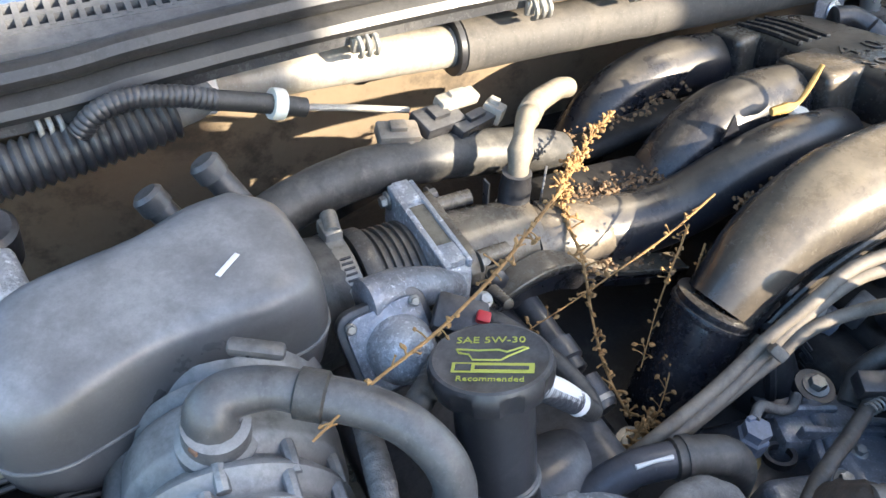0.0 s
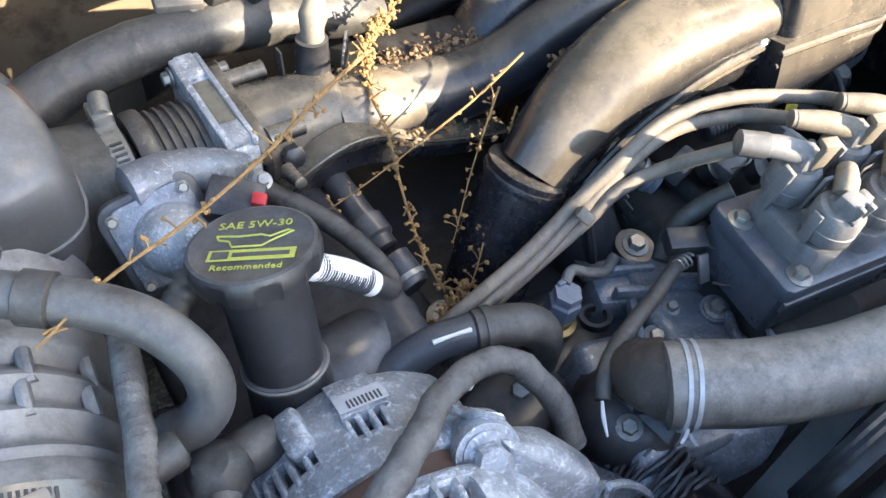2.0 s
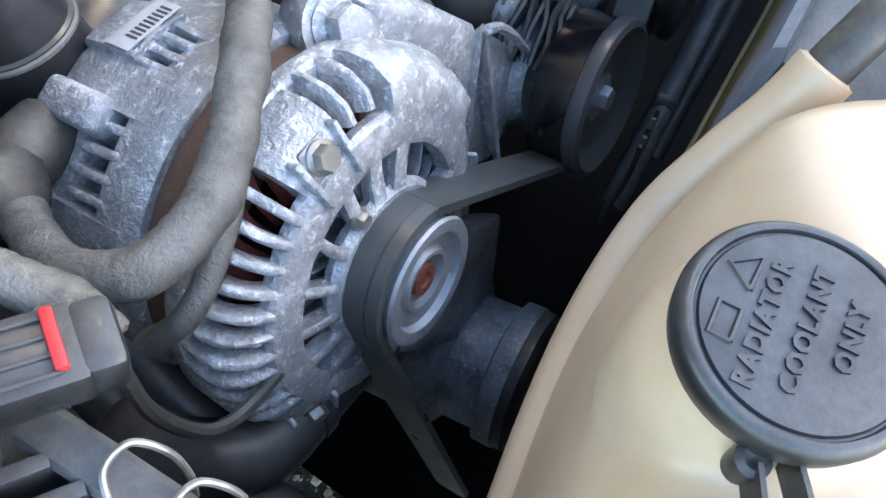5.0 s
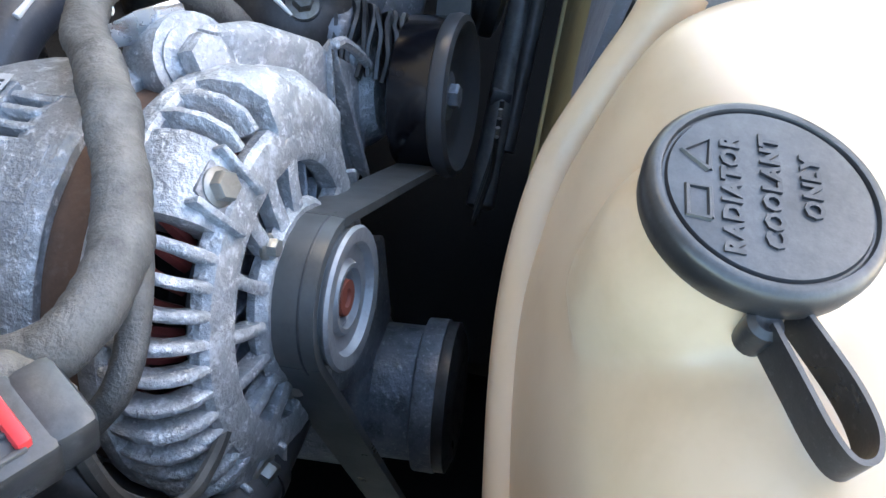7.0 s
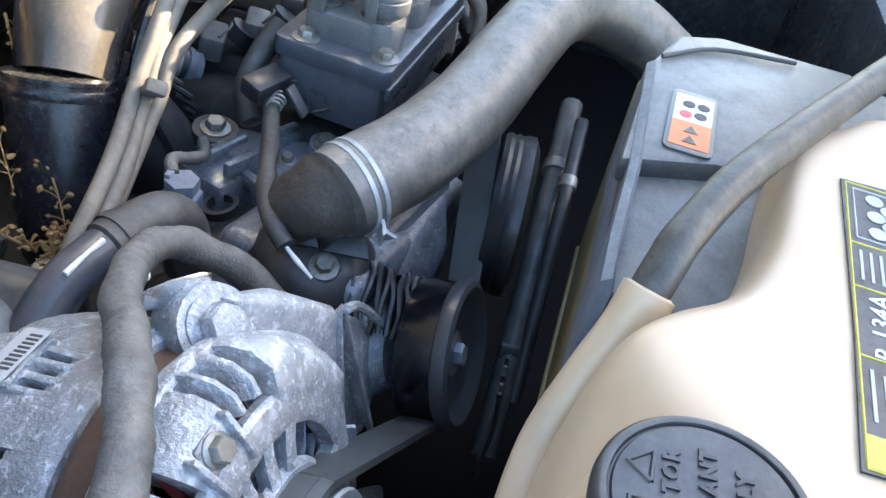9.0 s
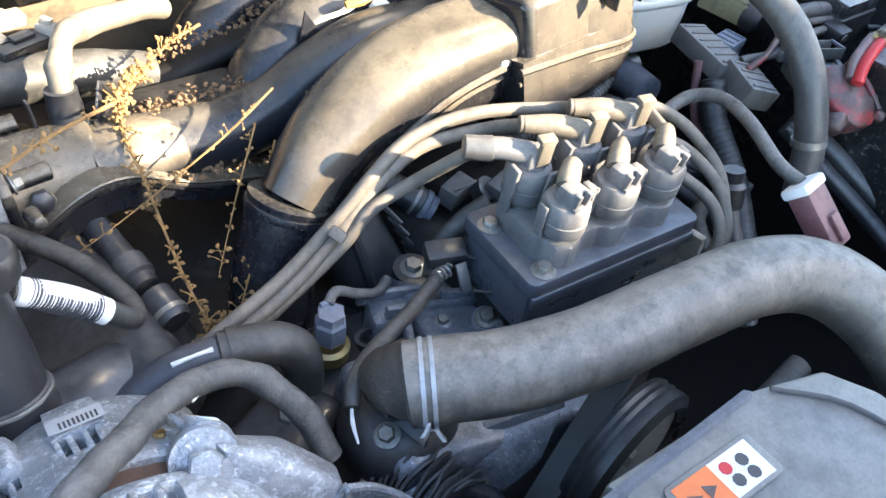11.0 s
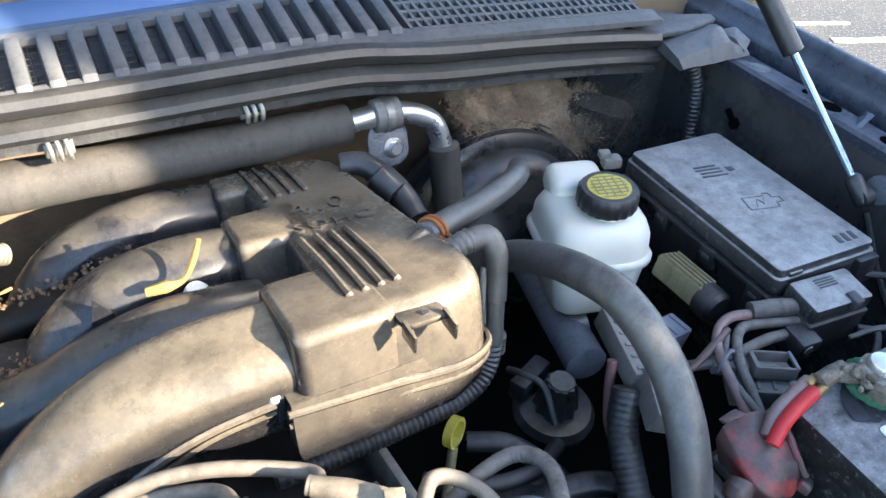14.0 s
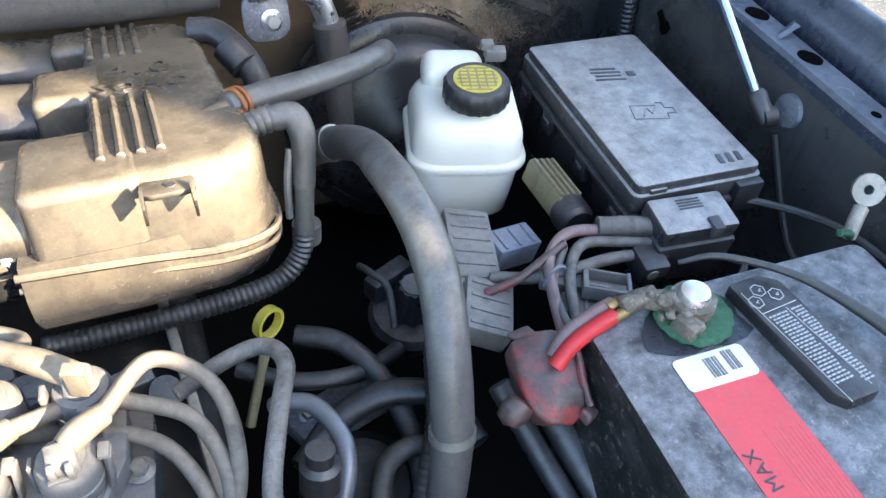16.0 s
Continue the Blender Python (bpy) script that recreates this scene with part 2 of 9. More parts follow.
    if bump:
        k = N.new("ShaderNodeBump")
        k.inputs["Strength"].default_value, k.inputs["Distance"].default_value = bump, relief
        L.new(grain, k.inputs["Height"])
        k2 = N.new("ShaderNodeBump")
        k2.inputs["Strength"].default_value, k2.inputs["Distance"].default_value = bump * 0.6, 0.002
        L.new(patches, k2.inputs["Height"])
        L.new(k.outputs[0], k2.inputs["Normal"])
        L.new(k2.outputs[0], b.inputs["Normal"])
    return m


GREY = (0.25, 0.252, 0.255)
PLENUM = stuff("dusty black plastic", (0.012, 0.012, 0.015), (0.022, 0.021, 0.022), 0.22, dust=((0.265, 0.218, 0.158), 0.95), specks=((0.055, 0.045, 0.034), 26, 0.45), big=12, fine=420, bump=0.14, wear=0.08, matt=0.36, lie0=0.26, front=0.28, spots=((0.07, 0.062, 0.052), 45, 0.3), dirt=0.5, patchy=0.5)
# PLENUM again, darker, bluer and less dusty, for the runners that lie in shade
RUNNER = stuff("shaded copy of the black plenum plastic", (0.010, 0.011, 0.016), (0.017, 0.018, 0.023), 0.27, dust=((0.26, 0.225, 0.17), 0.42), specks=((0.15, 0.13, 0.10), 300, 0.35), big=14, fine=420, bump=0.16, wear=0.08, matt=0.42, lie0=0.55, front=0.10, spots=((0.055, 0.05, 0.045), 45, 0.35), dirt=0.5, patchy=0.1)
VENTPIPE = stuff("dusty vent pipe", (0.17, 0.145, 0.11), (0.11, 0.095, 0.075), 0.55, dust=((0.34, 0.285, 0.21), 0.8), big=30, bump=0.3, spots=((0.08, 0.07, 0.055), 60, 0.4))
BLACK = stuff("black plastic", (0.014, 0.014, 0.017), (0.026, 0.026, 0.028), 0.32, dust=((0.24, 0.24, 0.245), 0.34), bump=0.2, lie0=0.1, patchy=0.25)
CAPBLACK = stuff("dusty black cap", (0.014, 0.014, 0.016), (0.022, 0.022, 0.023), 0.34, dust=((0.19, 0.195, 0.205), 0.55), big=22, bump=0.2, matt=0.48, lie0=0.3, dirt=0.4)
BLACK_DUSTY = stuff("grey dusty plastic", (0.020, 0.020, 0.023), (0.033, 0.033, 0.036), 0.34, dust=((0.22, 0.22, 0.222), 0.55), big=22, bump=0.2, matt=0.5, lie0=0.2, spots=((0.10, 0.095, 0.088), 40, 0.3), dirt=0.5, patchy=0.2)
RESON = stuff("grey dusty moulding", (0.06, 0.061, 0.065), (0.08, 0.08, 0.082), 0.34, dust=((0.34, 0.342, 0.35), 0.8), big=9, fine=500, bump=0.1, matt=0.42, lie0=0.1, spots=((0.22, 0.22, 0.22), 14, 0.15), dirt=0.3)
DUCT = stuff("light grey dusty duct", (0.08, 0.08, 0.082), (0.11, 0.11, 0.108), 0.42, dust=((0.42, 0.415, 0.405), 0.8), big=14, bump=0.2, matt=0.55, patchy=0.45)
RUBBER = stuff("dusty rubber", (0.022, 0.022, 0.022), (0.045, 0.042, 0.038), 0.42, dust=((0.19, 0.182, 0.17), 0.5), big=30, bump=0.45, spots=((0.20, 0.18, 0.155), 70, 0.3))
HOSE = stuff("radiator hose rubber", (0.045, 0.044, 0.042), (0.08, 0.076, 0.07), 0.38, dust=((0.34, 0.315, 0.28), 0.9), big=26, bump=0.45, spots=((0.28, 0.24, 0.19), 26, 0.45), specks=((0.05, 0.047, 0.043), 34, 0.5), matt=0.5, lie0=-0.15, patchy=0.55)
SHROUD = stuff("grey dusty shroud plastic", (0.055, 0.056, 0.058), (0.08, 0.08, 0.08), 0.38, dust=((0.33, 0.325, 0.31), 0.8), big=22, bump=0.2, matt=0.5, lie0=0.1, spots=((0.16, 0.15, 0.135), 60, 0.4), dirt=0.5, patchy=0.6)
GREYHOSE = stuff("grey hose", (0.050, 0.050, 0.052), (0.078, 0.076, 0.075), 0.36, dust=((0.26, 0.254, 0.246), 0.5), big=30, bump=0.25, spots=((0.045, 0.043, 0.042), 35, 0.3), specks=((0.15, 0.145, 0.14), 120, 0.3), matt=0.48)
TAPE = stuff("cloth-taped loom", (0.060, 0.057, 0.054), (0.105, 0.098, 0.090), 0.62, dust=((0.29, 0.275, 0.255), 0.65), big=45, fine=600, bump=0.9, spots=((0.035, 0.033, 0.031), 60, 0.5), relief=0.001)
WIRE = stuff("tan dusty plug wire", (0.10, 0.088, 0.075), (0.13, 0.11, 0.09), 0.65, dust=((0.30, 0.255, 0.20), 0.75), big=40, bump=0.25)
DARKWIRE = stuff("dark wire", (0.02, 0.02, 0.02), (0.035, 0.033, 0.03), 0.5, bump=0.1, dust=(GREY, 0.25))
CAST = stuff("corroded cast aluminium", (0.43, 0.445, 0.465), (0.25, 0.26, 0.275), 0.45, metal=0.35, big=60, fine=420, bump=1.0, specks=((0.95, 0.96, 0.98), 210, 1.0), spots=((0.70, 0.73, 0.77), 95, 0.85), relief=0.0014)
CAST_DARK = stuff("stained cast aluminium", (0.27, 0.29, 0.33), (0.125, 0.135, 0.155), 0.42, metal=0.4, big=45, fine=300, bump=0.8, specks=((0.60, 0.64, 0.70), 330, 0.7), spots=((0.055, 0.055, 0.055), 38, 0.65), relief=0.001)
THROAT = stuff("oily stained aluminium", (0.17, 0.16, 0.145), (0.09, 0.083, 0.074), 0.45, metal=0.45, big=40, fine=320, bump=0.6, specks=((0.36, 0.35, 0.34), 300, 0.6), spots=((0.06, 0.053, 0.044), 60, 0.6))
POCKET = stuff("brown caked pocket", (0.15, 0.125, 0.085), (0.22, 0.20, 0.15), 0.8, big=90, bump=0.9, spots=((0.06, 0.05, 0.04), 120, 0.6))
STEEL = stuff("plated steel", (0.34, 0.335, 0.315), (0.22, 0.215, 0.20), 0.46, metal=0.7, big=60, bump=0.25, spots=((0.15, 0.125, 0.09), 80, 0.55))
BRIGHT = stuff("bright aluminium tube", (0.78, 0.78, 0.79), (0.7, 0.7, 0.7), 0.3, metal=0.9, big=40, bump=0.08)
CLAMPGREY = stuff("pale spring steel", (0.42, 0.44, 0.46), (0.30, 0.315, 0.33), 0.45, metal=0.3, big=50, bump=0.2, spots=((0.16, 0.15, 0.14), 60, 0.5))
RUBBER_END = stuff("frayed brown rubber end", (0.035, 0.030, 0.026), (0.075, 0.060, 0.048), 0.7, big=50, bump=0.9, spots=((0.13, 0.10, 0.08), 70, 0.5), relief=0.0015)
PIPE = stuff("dulled aluminium pipe", (0.40, 0.37, 0.32), (0.30, 0.275, 0.235), 0.5, metal=0.3, big=20, bump=0.25, dust=((0.32, 0.285, 0.235), 0.6), spots=((0.16, 0.14, 0.11), 50, 0.4))
FOAM = stuff("foam insulation sleeve", (0.040, 0.038, 0.037), (0.062, 0.056, 0.050), 0.75, big=18, bump=0.4, dust=((0.125, 0.108, 0.088), 0.6), spots=((0.14, 0.125, 0.105), 10, 0.35))
FIREWALL = stuff("brown dusty firewall board", (0.135, 0.100, 0.066), (0.18, 0.138, 0.092), 0.85, big=10, fine=180, bump=0.35, spots=((0.035, 0.029, 0.022), 16, 0.7))
FIBRE = stuff("matted brown fibre", (0.44, 0.325, 0.215), (0.20, 0.140, 0.088), 0.95, big=40, fine=700, bump=1.0, spots=((0.56, 0.46, 0.35), 80, 0.6))
SEAL = stuff("weatherstrip rubber", (0.020, 0.020, 0.022), (0.036, 0.035, 0.034), 0.40, big=14, bump=0.25, dust=((0.125, 0.120, 0.112), 0.55), matt=0.55, lie0=0.1)
COWL = stuff("weathered grey cowl plastic", (0.075, 0.078, 0.085), (0.095, 0.098, 0.105), 0.55, big=16, bump=0.3, dust=((0.22, 0.22, 0.22), 0.5))
# The bluish dust also carries the sky's reflection on the ledge and rail.
PAINT = stuff("blue-black body paint with sky sheen", (0.030, 0.037, 0.056), (0.042, 0.049, 0.072), 0.22, big=12, bump=0.1, dust=((0.22, 0.235, 0.265), 0.6), wear=0.08)
LINER = stuff("dull black inner fender", (0.034, 0.035, 0.039), (0.054, 0.054, 0.056), 0.26, big=14, bump=0.35, dust=((0.17, 0.168, 0.165), 0.45), spots=((0.11, 0.104, 0.097), 12, 0.5))
WHITE = stuff("aged white tank plastic", (0.66, 0.515, 0.375), (0.57, 0.415, 0.27), 0.33, big=7, fine=300, bump=0.06, sub=0.25, wear=0.0, spots=((0.45, 0.31, 0.19), 9, 0.4))
MILK = stuff("milky reservoir plastic", (0.78, 0.78, 0.72), (0.72, 0.71, 0.62), 0.35, big=10, bump=0.05, sub=0.3, wear=0.0)
RED = stuff("red plastic", (0.55, 0.03, 0.035), (0.45, 0.025, 0.03), 0.4, bump=0.05)
REDDIRT = stuff("dirty red rubber boot", (0.085, 0.042, 0.042), (0.060, 0.050, 0.048), 0.36, big=38, bump=0.8, dust=((0.17, 0.155, 0.15), 0.5), spots=((0.46, 0.020, 0.022), 36, 0.7), dirt=0.8, patchy=0.1)
YELLOW = stuff("yellow plastic", (0.62, 0.52, 0.06), (0.55, 0.45, 0.06), 0.45, bump=0.05, dust=((0.4, 0.36, 0.2), 0.3))
OLIVE = stuff("olive connector plastic", (0.25, 0.21, 0.11), (0.20, 0.17, 0.09), 0.5, bump=0.2, dust=((0.33, 0.30, 0.22), 0.5))
INK = stuff("yellow-green print", (0.48, 0.50, 0.10), (0.40, 0.42, 0.09), 0.6, bump=0.05)
PAPER = stuff("white paper label", (0.80, 0.79, 0.78), (0.74, 0.73, 0.72), 0.6, bump=0.03, wear=0.0)
# Real print, and also the painted shade of slots, grooves and holes.
PRINT = stuff("dark print and recess shade", (0.05, 0.05, 0.055), (0.08, 0.08, 0.085), 0.6, bump=0)
SILVERPRINT = stuff("silver print", (0.45, 0.45, 0.45), (0.38, 0.38, 0.38), 0.5, bump=0)
ORANGE = stuff("orange label", (0.80, 0.20, 0.06), (0.72, 0.17, 0.05), 0.5, bump=0.03)
FAINT = stuff("faded print on red film", (0.66, 0.10, 0.105), (0.72, 0.10, 0.105), 0.5, bump=0)
CRUST = stuff("corroded brown clamp metal", (0.22, 0.185, 0.145), (0.085, 0.072, 0.060), 0.55, metal=0.35, big=90, fine=500, bump=1.0, specks=((0.55, 0.53, 0.48), 190, 0.6), spots=((0.04, 0.05, 0.045), 70, 0.6), relief=0.0012)
FADED = stuff("faded pink cable", (0.21, 0.125, 0.122), (0.145, 0.10, 0.098), 0.55, dust=((0.26, 0.235, 0.23), 0.55), spots=((0.34, 0.06, 0.06), 45, 0.4))
# Painted shade of holes that are not cut into the sheet.
HOLE = stuff("black hole shade", (0.003, 0.003, 0.003), (0.004, 0.004, 0.004), 1.0, bump=0, gloss=0.0)
PINK = stuff("red label film", (0.75, 0.085, 0.09), (0.66, 0.07, 0.08), 0.45, bump=0.06, spots=((0.45, 0.12, 0.12), 50, 0.35))
RUST = stuff("rusty steel", (0.16, 0.088, 0.058), (0.095, 0.06, 0.045), 0.8, big=40, bump=0.5, spots=((0.22, 0.17, 0.14), 50, 0.4))
RUSTORANGE = stuff("orange rust", (0.34, 0.12, 0.035), (0.22, 0.075, 0.03), 0.8, big=90, bump=0.5)
COPPER = stuff("dark red copper windings", (0.17, 0.028, 0.024), (0.07, 0.016, 0.015), 0.38, metal=0.2, bump=0.2)
BRASS = stuff("dull brass", (0.36, 0.27, 0.12), (0.28, 0.2, 0.1), 0.45, metal=0.8, bump=0.2)
BLUEGREY = stuff("blue-grey connector", (0.17, 0.19, 0.24), (0.13, 0.145, 0.18), 0.5, bump=0.15, dust=(GREY, 0.4))
MAROON = stuff("faded maroon connector", (0.20, 0.085, 0.085), (0.15, 0.075, 0.075), 0.5, bump=0.15, dust=((0.26, 0.20, 0.19), 0.5))
PAD = stuff("green corroded felt", (0.020, 0.085, 0.045), (0.045, 0.135, 0.075), 0.95, big=140, fine=900, bump=1.0, spots=((0.03, 0.05, 0.035), 90, 0.6))
WEED = stuff("dry weed", (0.34, 0.195, 0.075), (0.19, 0.11, 0.045), 0.85, big=120, bump=0.4)
LEAFDRY = stuff("dry fallen leaf", (0.36, 0.13, 0.045), (0.26, 0.085, 0.03), 0.7, big=60, bump=0.3)
LITTER = stuff("brown leaf litter", (0.17, 0.105, 0.055), (0.09, 0.06, 0.035), 0.85, big=200, bump=0.4)
BEIGE = stuff("yellowed plastic panel", (0.34, 0.29, 0.15), (0.27, 0.23, 0.12), 0.6, big=12, bump=0.2)
BELT = stuff("belt rubber", (0.070, 0.072, 0.072), (0.095, 0.096, 0.095), 0.34, big=30, bump=0.12, spots=((0.045, 0.046, 0.047), 40, 0.4))
PULLEY = stuff("polished black pulley", (0.006, 0.006, 0.008), (0.010, 0.010, 0.013), 0.20, big=20, bump=0.02, gloss=0.6, wear=0.0)
DULLPULLEY = stuff("grey steel pulley", (0.36, 0.37, 0.385), (0.26, 0.265, 0.275), 0.45, metal=0.35, bump=0.2, spots=((0.14, 0.135, 0.13), 70, 0.4))
CAST_MID = stuff("weathered cast aluminium", (0.31, 0.325, 0.35), (0.19, 0.20, 0.22), 0.45, metal=0.4, big=50, fine=380, bump=0.8, specks=((0.72, 0.75, 0.80), 280, 0.8), spots=((0.10, 0.10, 0.105), 45, 0.5), relief=0.001)
BATTERY = stuff("battery case", (0.010, 0.010, 0.011), (0.018, 0.018, 0.018), 0.40, big=30, bump=0.3, dust=((0.33, 0.335, 0.35), 0.9), specks=((0.44, 0.42, 0.39), 150, 0.5), spots=((0.06, 0.06, 0.065), 34, 0.55), lie0=0.3, patchy=0.22)
LID = stuff("dusty fuse box lid", (0.03, 0.03, 0.032), (0.04, 0.04, 0.042), 0.36, big=26, fine=500, bump=0.3, dust=((0.47, 0.465, 0.455), 0.9), spots=((0.10, 0.10, 0.10), 38, 0.3), specks=((0.42, 0.40, 0.37), 120, 0.35), matt=0.46, lie0=0.2, dirt=0.7, patchy=0.5)
SENSORGREY = stuff("grey plastic", (0.125, 0.120, 0.112), (0.155, 0.150, 0.140), 0.5, bump=0.2, dust=((0.29, 0.28, 0.265), 0.55))
ELBOWGREY = stuff("dusty grey elbow plastic", (0.065, 0.063, 0.060), (0.09, 0.086, 0.08), 0.42, big=30, bump=0.2, dust=((0.27, 0.255, 0.235), 0.7), matt=0.5)
TOWER = stuff("dusty coil plastic", (0.105, 0.106, 0.112), (0.135, 0.133, 0.133), 0.45, big=40, bump=0.25, dust=((0.27, 0.25, 0.22), 0.6), matt=0.55)
# Black plastic whose base colour is tinted blue-grey for the reflected sky.
COILBOX = stuff("black coil case with blue sky sheen", (0.044, 0.052, 0.068), (0.062, 0.070, 0.088), 0.32, gloss=0.6, big=24, bump=0.2, dust=((0.20, 0.20, 0.205), 0.5), spots=((0.11, 0.11, 0.115), 40, 0.3), matt=0.46)
ELBOW = stuff("tan dusty rubber elbow", (0.10, 0.085, 0.066), (0.15, 0.125, 0.095), 0.7, big=50, bump=0.4, dust=((0.34, 0.285, 0.21), 0.75))
STRUT = stuff("blue-grey strut rod", (0.25, 0.33, 0.45), (0.22, 0.3, 0.4), 0.15, metal=0.9, bump=0.02)
# The blue is the sky's reflection, put into the glass colour.
GLASS = stuff("windscreen with sky blue in its colour", (0.10, 0.16, 0.30), (0.08, 0.13, 0.24), 0.04, metal=0.35, big=5, bump=0.0, wear=0.0, gloss=1.0)
GROUND = stuff("grey asphalt", (0.055, 0.055, 0.055), (0.09, 0.088, 0.085), 0.85, big=2.5, fine=60, bump=0.8, specks=((0.62, 0.62, 0.62), 95, 0.85), spots=((0.14, 0.13, 0.11), 8, 0.5), relief=0.004)
LINE = stuff("worn white line paint", (0.72, 0.71, 0.68), (0.5, 0.5, 0.48), 0.8, big=5, bump=0.3)
BLOCK = stuff("oily engine block", (0.022, 0.021, 0.021), (0.012, 0.012, 0.012), 0.6, metal=0.0, gloss=0.3, big=14, bump=0.6, spots=((0.07, 0.066, 0.06), 20, 0.5))
BOOSTER = stuff("dusty black painted drum", (0.012, 0.012, 0.014), (0.020, 0.020, 0.021), 0.27, gloss=0.5, big=20, bump=0.3, dust=((0.15, 0.138, 0.12), 0.30), spots=((0.05, 0.046, 0.042), 30, 0.4), lie0=0.4, patchy=0.1)
# Near-black and dull: the shade deep in the bay is put into this colour.
TRAY = stuff("black plastic with deep shade in its colour", (0.005, 0.005, 0.005), (0.008, 0.008, 0.008), 0.9, gloss=0.12, big=10, bump=0.2)
GRAVEL = stuff("pale gravel", (0.36, 0.34, 0.30), (0.22, 0.205, 0.18), 0.9, big=30, bump=0.4)
# ---- setting: ground, body shell, cowl ----
bm = bmesh.new()
bmesh.ops.create_grid(bm, x_segments=2, y_segments=2, size=400)
single("ground", bm, GROUND, "grey asphalt of a parking lot under the car", "ground", kind="structure")
for x0, y0, x1, y1, w in ((3.30, 1.875, 3.675, 1.73, 0.035), (3.28, 2.067, 3.51, 1.975, 0.022), (3.83, 1.885, 4.05, 1.805, 0.03), (3.2, 2.62, 3.9, 2.35, 0.03), (4.3, 1.66, 4.9, 1.42, 0.04)):
    d = Vector((x1 - x0, y1 - y0, 0))
    ang = math.degrees(math.atan2(d.y, d.x))
    rg = random.Random(int(x0 * 100))
    edge = [(d.length * (k / 14 - 0.5), w * (0.35 + 0.3 * rg.random())) for k in range(15)] + [(d.length * (0.5 - k / 14), -w * (0.35 + 0.3 * rg.random())) for k in range(15)]
    single("parking_line", slab(edge, 0.001, 0.006, pose((x0 + x1) / 2, (y0 + y1) / 2, 0, 0, 0, ang)), LINE, "worn white painted line on the asphalt", "road marking", "painted lines on the lot", "structure")

# firewall with a ledge of brown board, dark below
single("wall_firewall", join(box(1.8, 0.05, 0.55, pose(0.35, 0.60, 0.80), 0.006)), FIREWALL, "brown dusty board on the firewall behind the engine", "wall", kind="structure")
single("firewall_corner", skin([[(0.872, 0.572, z), (0.93, 0.566, z), (1.0, 0.555, z), (1.052, 0.53, z), (1.056, 0.574, z), (0.872, 0.5745, z)] for z in (0.55, 0.80, 0.94, 0.992)]), LINER, "dull grey sheet closing the corner of the firewall", "body panel", kind="structure")
single("wall_tunnel", box(1.9, 0.05, 0.5, pose(0.35, 0.64, 0.30), 0.004), LINER, "dull black lower firewall", "wall", kind="structure")
# inner fender on the battery's side, its ledge and outer rail
single("wall_fender_left_side", box(0.016, 1.25, 0.68, pose(1.058, 0.05, 0.655), 0.004), LINER, "dull black inner fender with scuffed paint", "wall", kind="structure")
single("fender_ledge", skin([[(1.048, y, 0.9955), (1.052, y, 0.999), (1.088, y, 0.9925), (1.094, y, 0.985), (1.094, y, 0.978), (1.048, y, 0.985)] for y in (-0.6, -0.2, 0.1, 0.3, 0.50, 0.66)]), PAINT, "pressed ledge along the inner fender top", "body panel", kind="structure")
single("fender_gutter", box(0.014, 1.3, 0.01, pose(1.0995, 0.03, 0.972), 0.002), LINER, "dark gutter between ledge and fender", "body panel", kind="structure")
single("fender_outer", skin([[(1.104, y, 0.955), (1.105, y, 0.998), (1.109, y, 1.005), (1.114, y, 1.006), (1.118, y, 1.020), (1.123, y, 1.029), (1.129, y, 1.030), (1.136, y, 1.022), (1.165, y, 0.94), (1.18, y, 0.75), (1.17, y, 0.40), (1.15, y, 0.40), (1.15, y, 0.75), (1.12, y, 0.94)] for y in (-0.7, -0.2, 0.2, 0.5, 0.9)]), PAINT, "dark painted outer fender of the car", "body panel", kind="structure", sharp=70)
single("wall_fender_right_side", box(0.03, 1.4, 0.7, pose(-0.50, 0.05, 0.66), 0.006), LINER, "dull black inner fender beside the air box", "wall", kind="structure")
single("fender_outer_far", box(0.03, 1.6, 0.7, pose(-0.62, 0.1, 0.66, 0, 6, 0), 0.012, 3), PAINT, "dark painted outer fender on the air box side", "body panel", kind="structure")
single("wall_front", box(1.75, 0.05, 0.75, pose(0.33, -0.42, 0.52), 0.01), LINER, "dark radiator support at the front of the bay", "wall", kind="structure")

single("floor_undertray", join(box(0.92, 1.0, 0.02, pose(0.58, 0.10, 0.60), 0.004), box(0.36, 0.75, 0.02, pose(-0.30, 0.22, 0.60), 0.004)), TRAY, "undertray closing the bay below, deep shade put into its black", "floor", kind="structure")
ct = thing("cowl_end", (1.02, 0.46, 0.99), "crumpled grey plastic end of the cowl on the fender", "trim piece")
sheet = []
for k in range(9):
    u = k / 8
    x, w = 0.972 + 0.100 * u, 0.5 - 0.1 * abs(u - 0.4)
    bulge = 0.010 * math.sin(math.pi * u) + (0.006 if k in (5, 6) else 0) - 0.004 * (k == 7)
    sheet.append([(x + 0.004, 0.428 - 0.004 * u, 1.000), (x, 0.434 - 0.002 * u, 1.010 + bulge * 0.6), (x, 0.452, 1.015 + bulge), (x + 0.010, 0.472, 1.012 + bulge * 0.8), (x + 0.014, 0.492, 1.004), (x + 0.012, 0.490, 0.998), (x, 0.45, 1.003 + bulge * 0.8), (x + 0.004, 0.432, 0.996)])
part("sheet", uneven(skin(sheet), 0.0025, 60), COWL, ct)
part("clip", lathe([(0.004, 0), (0.012, 0), (0.012, 0.003), (0.006, 0.005), (0.004, 0.005)], pose(1.030, 0.505, 0.998, -8, 6, 0), 20), STEEL, ct)
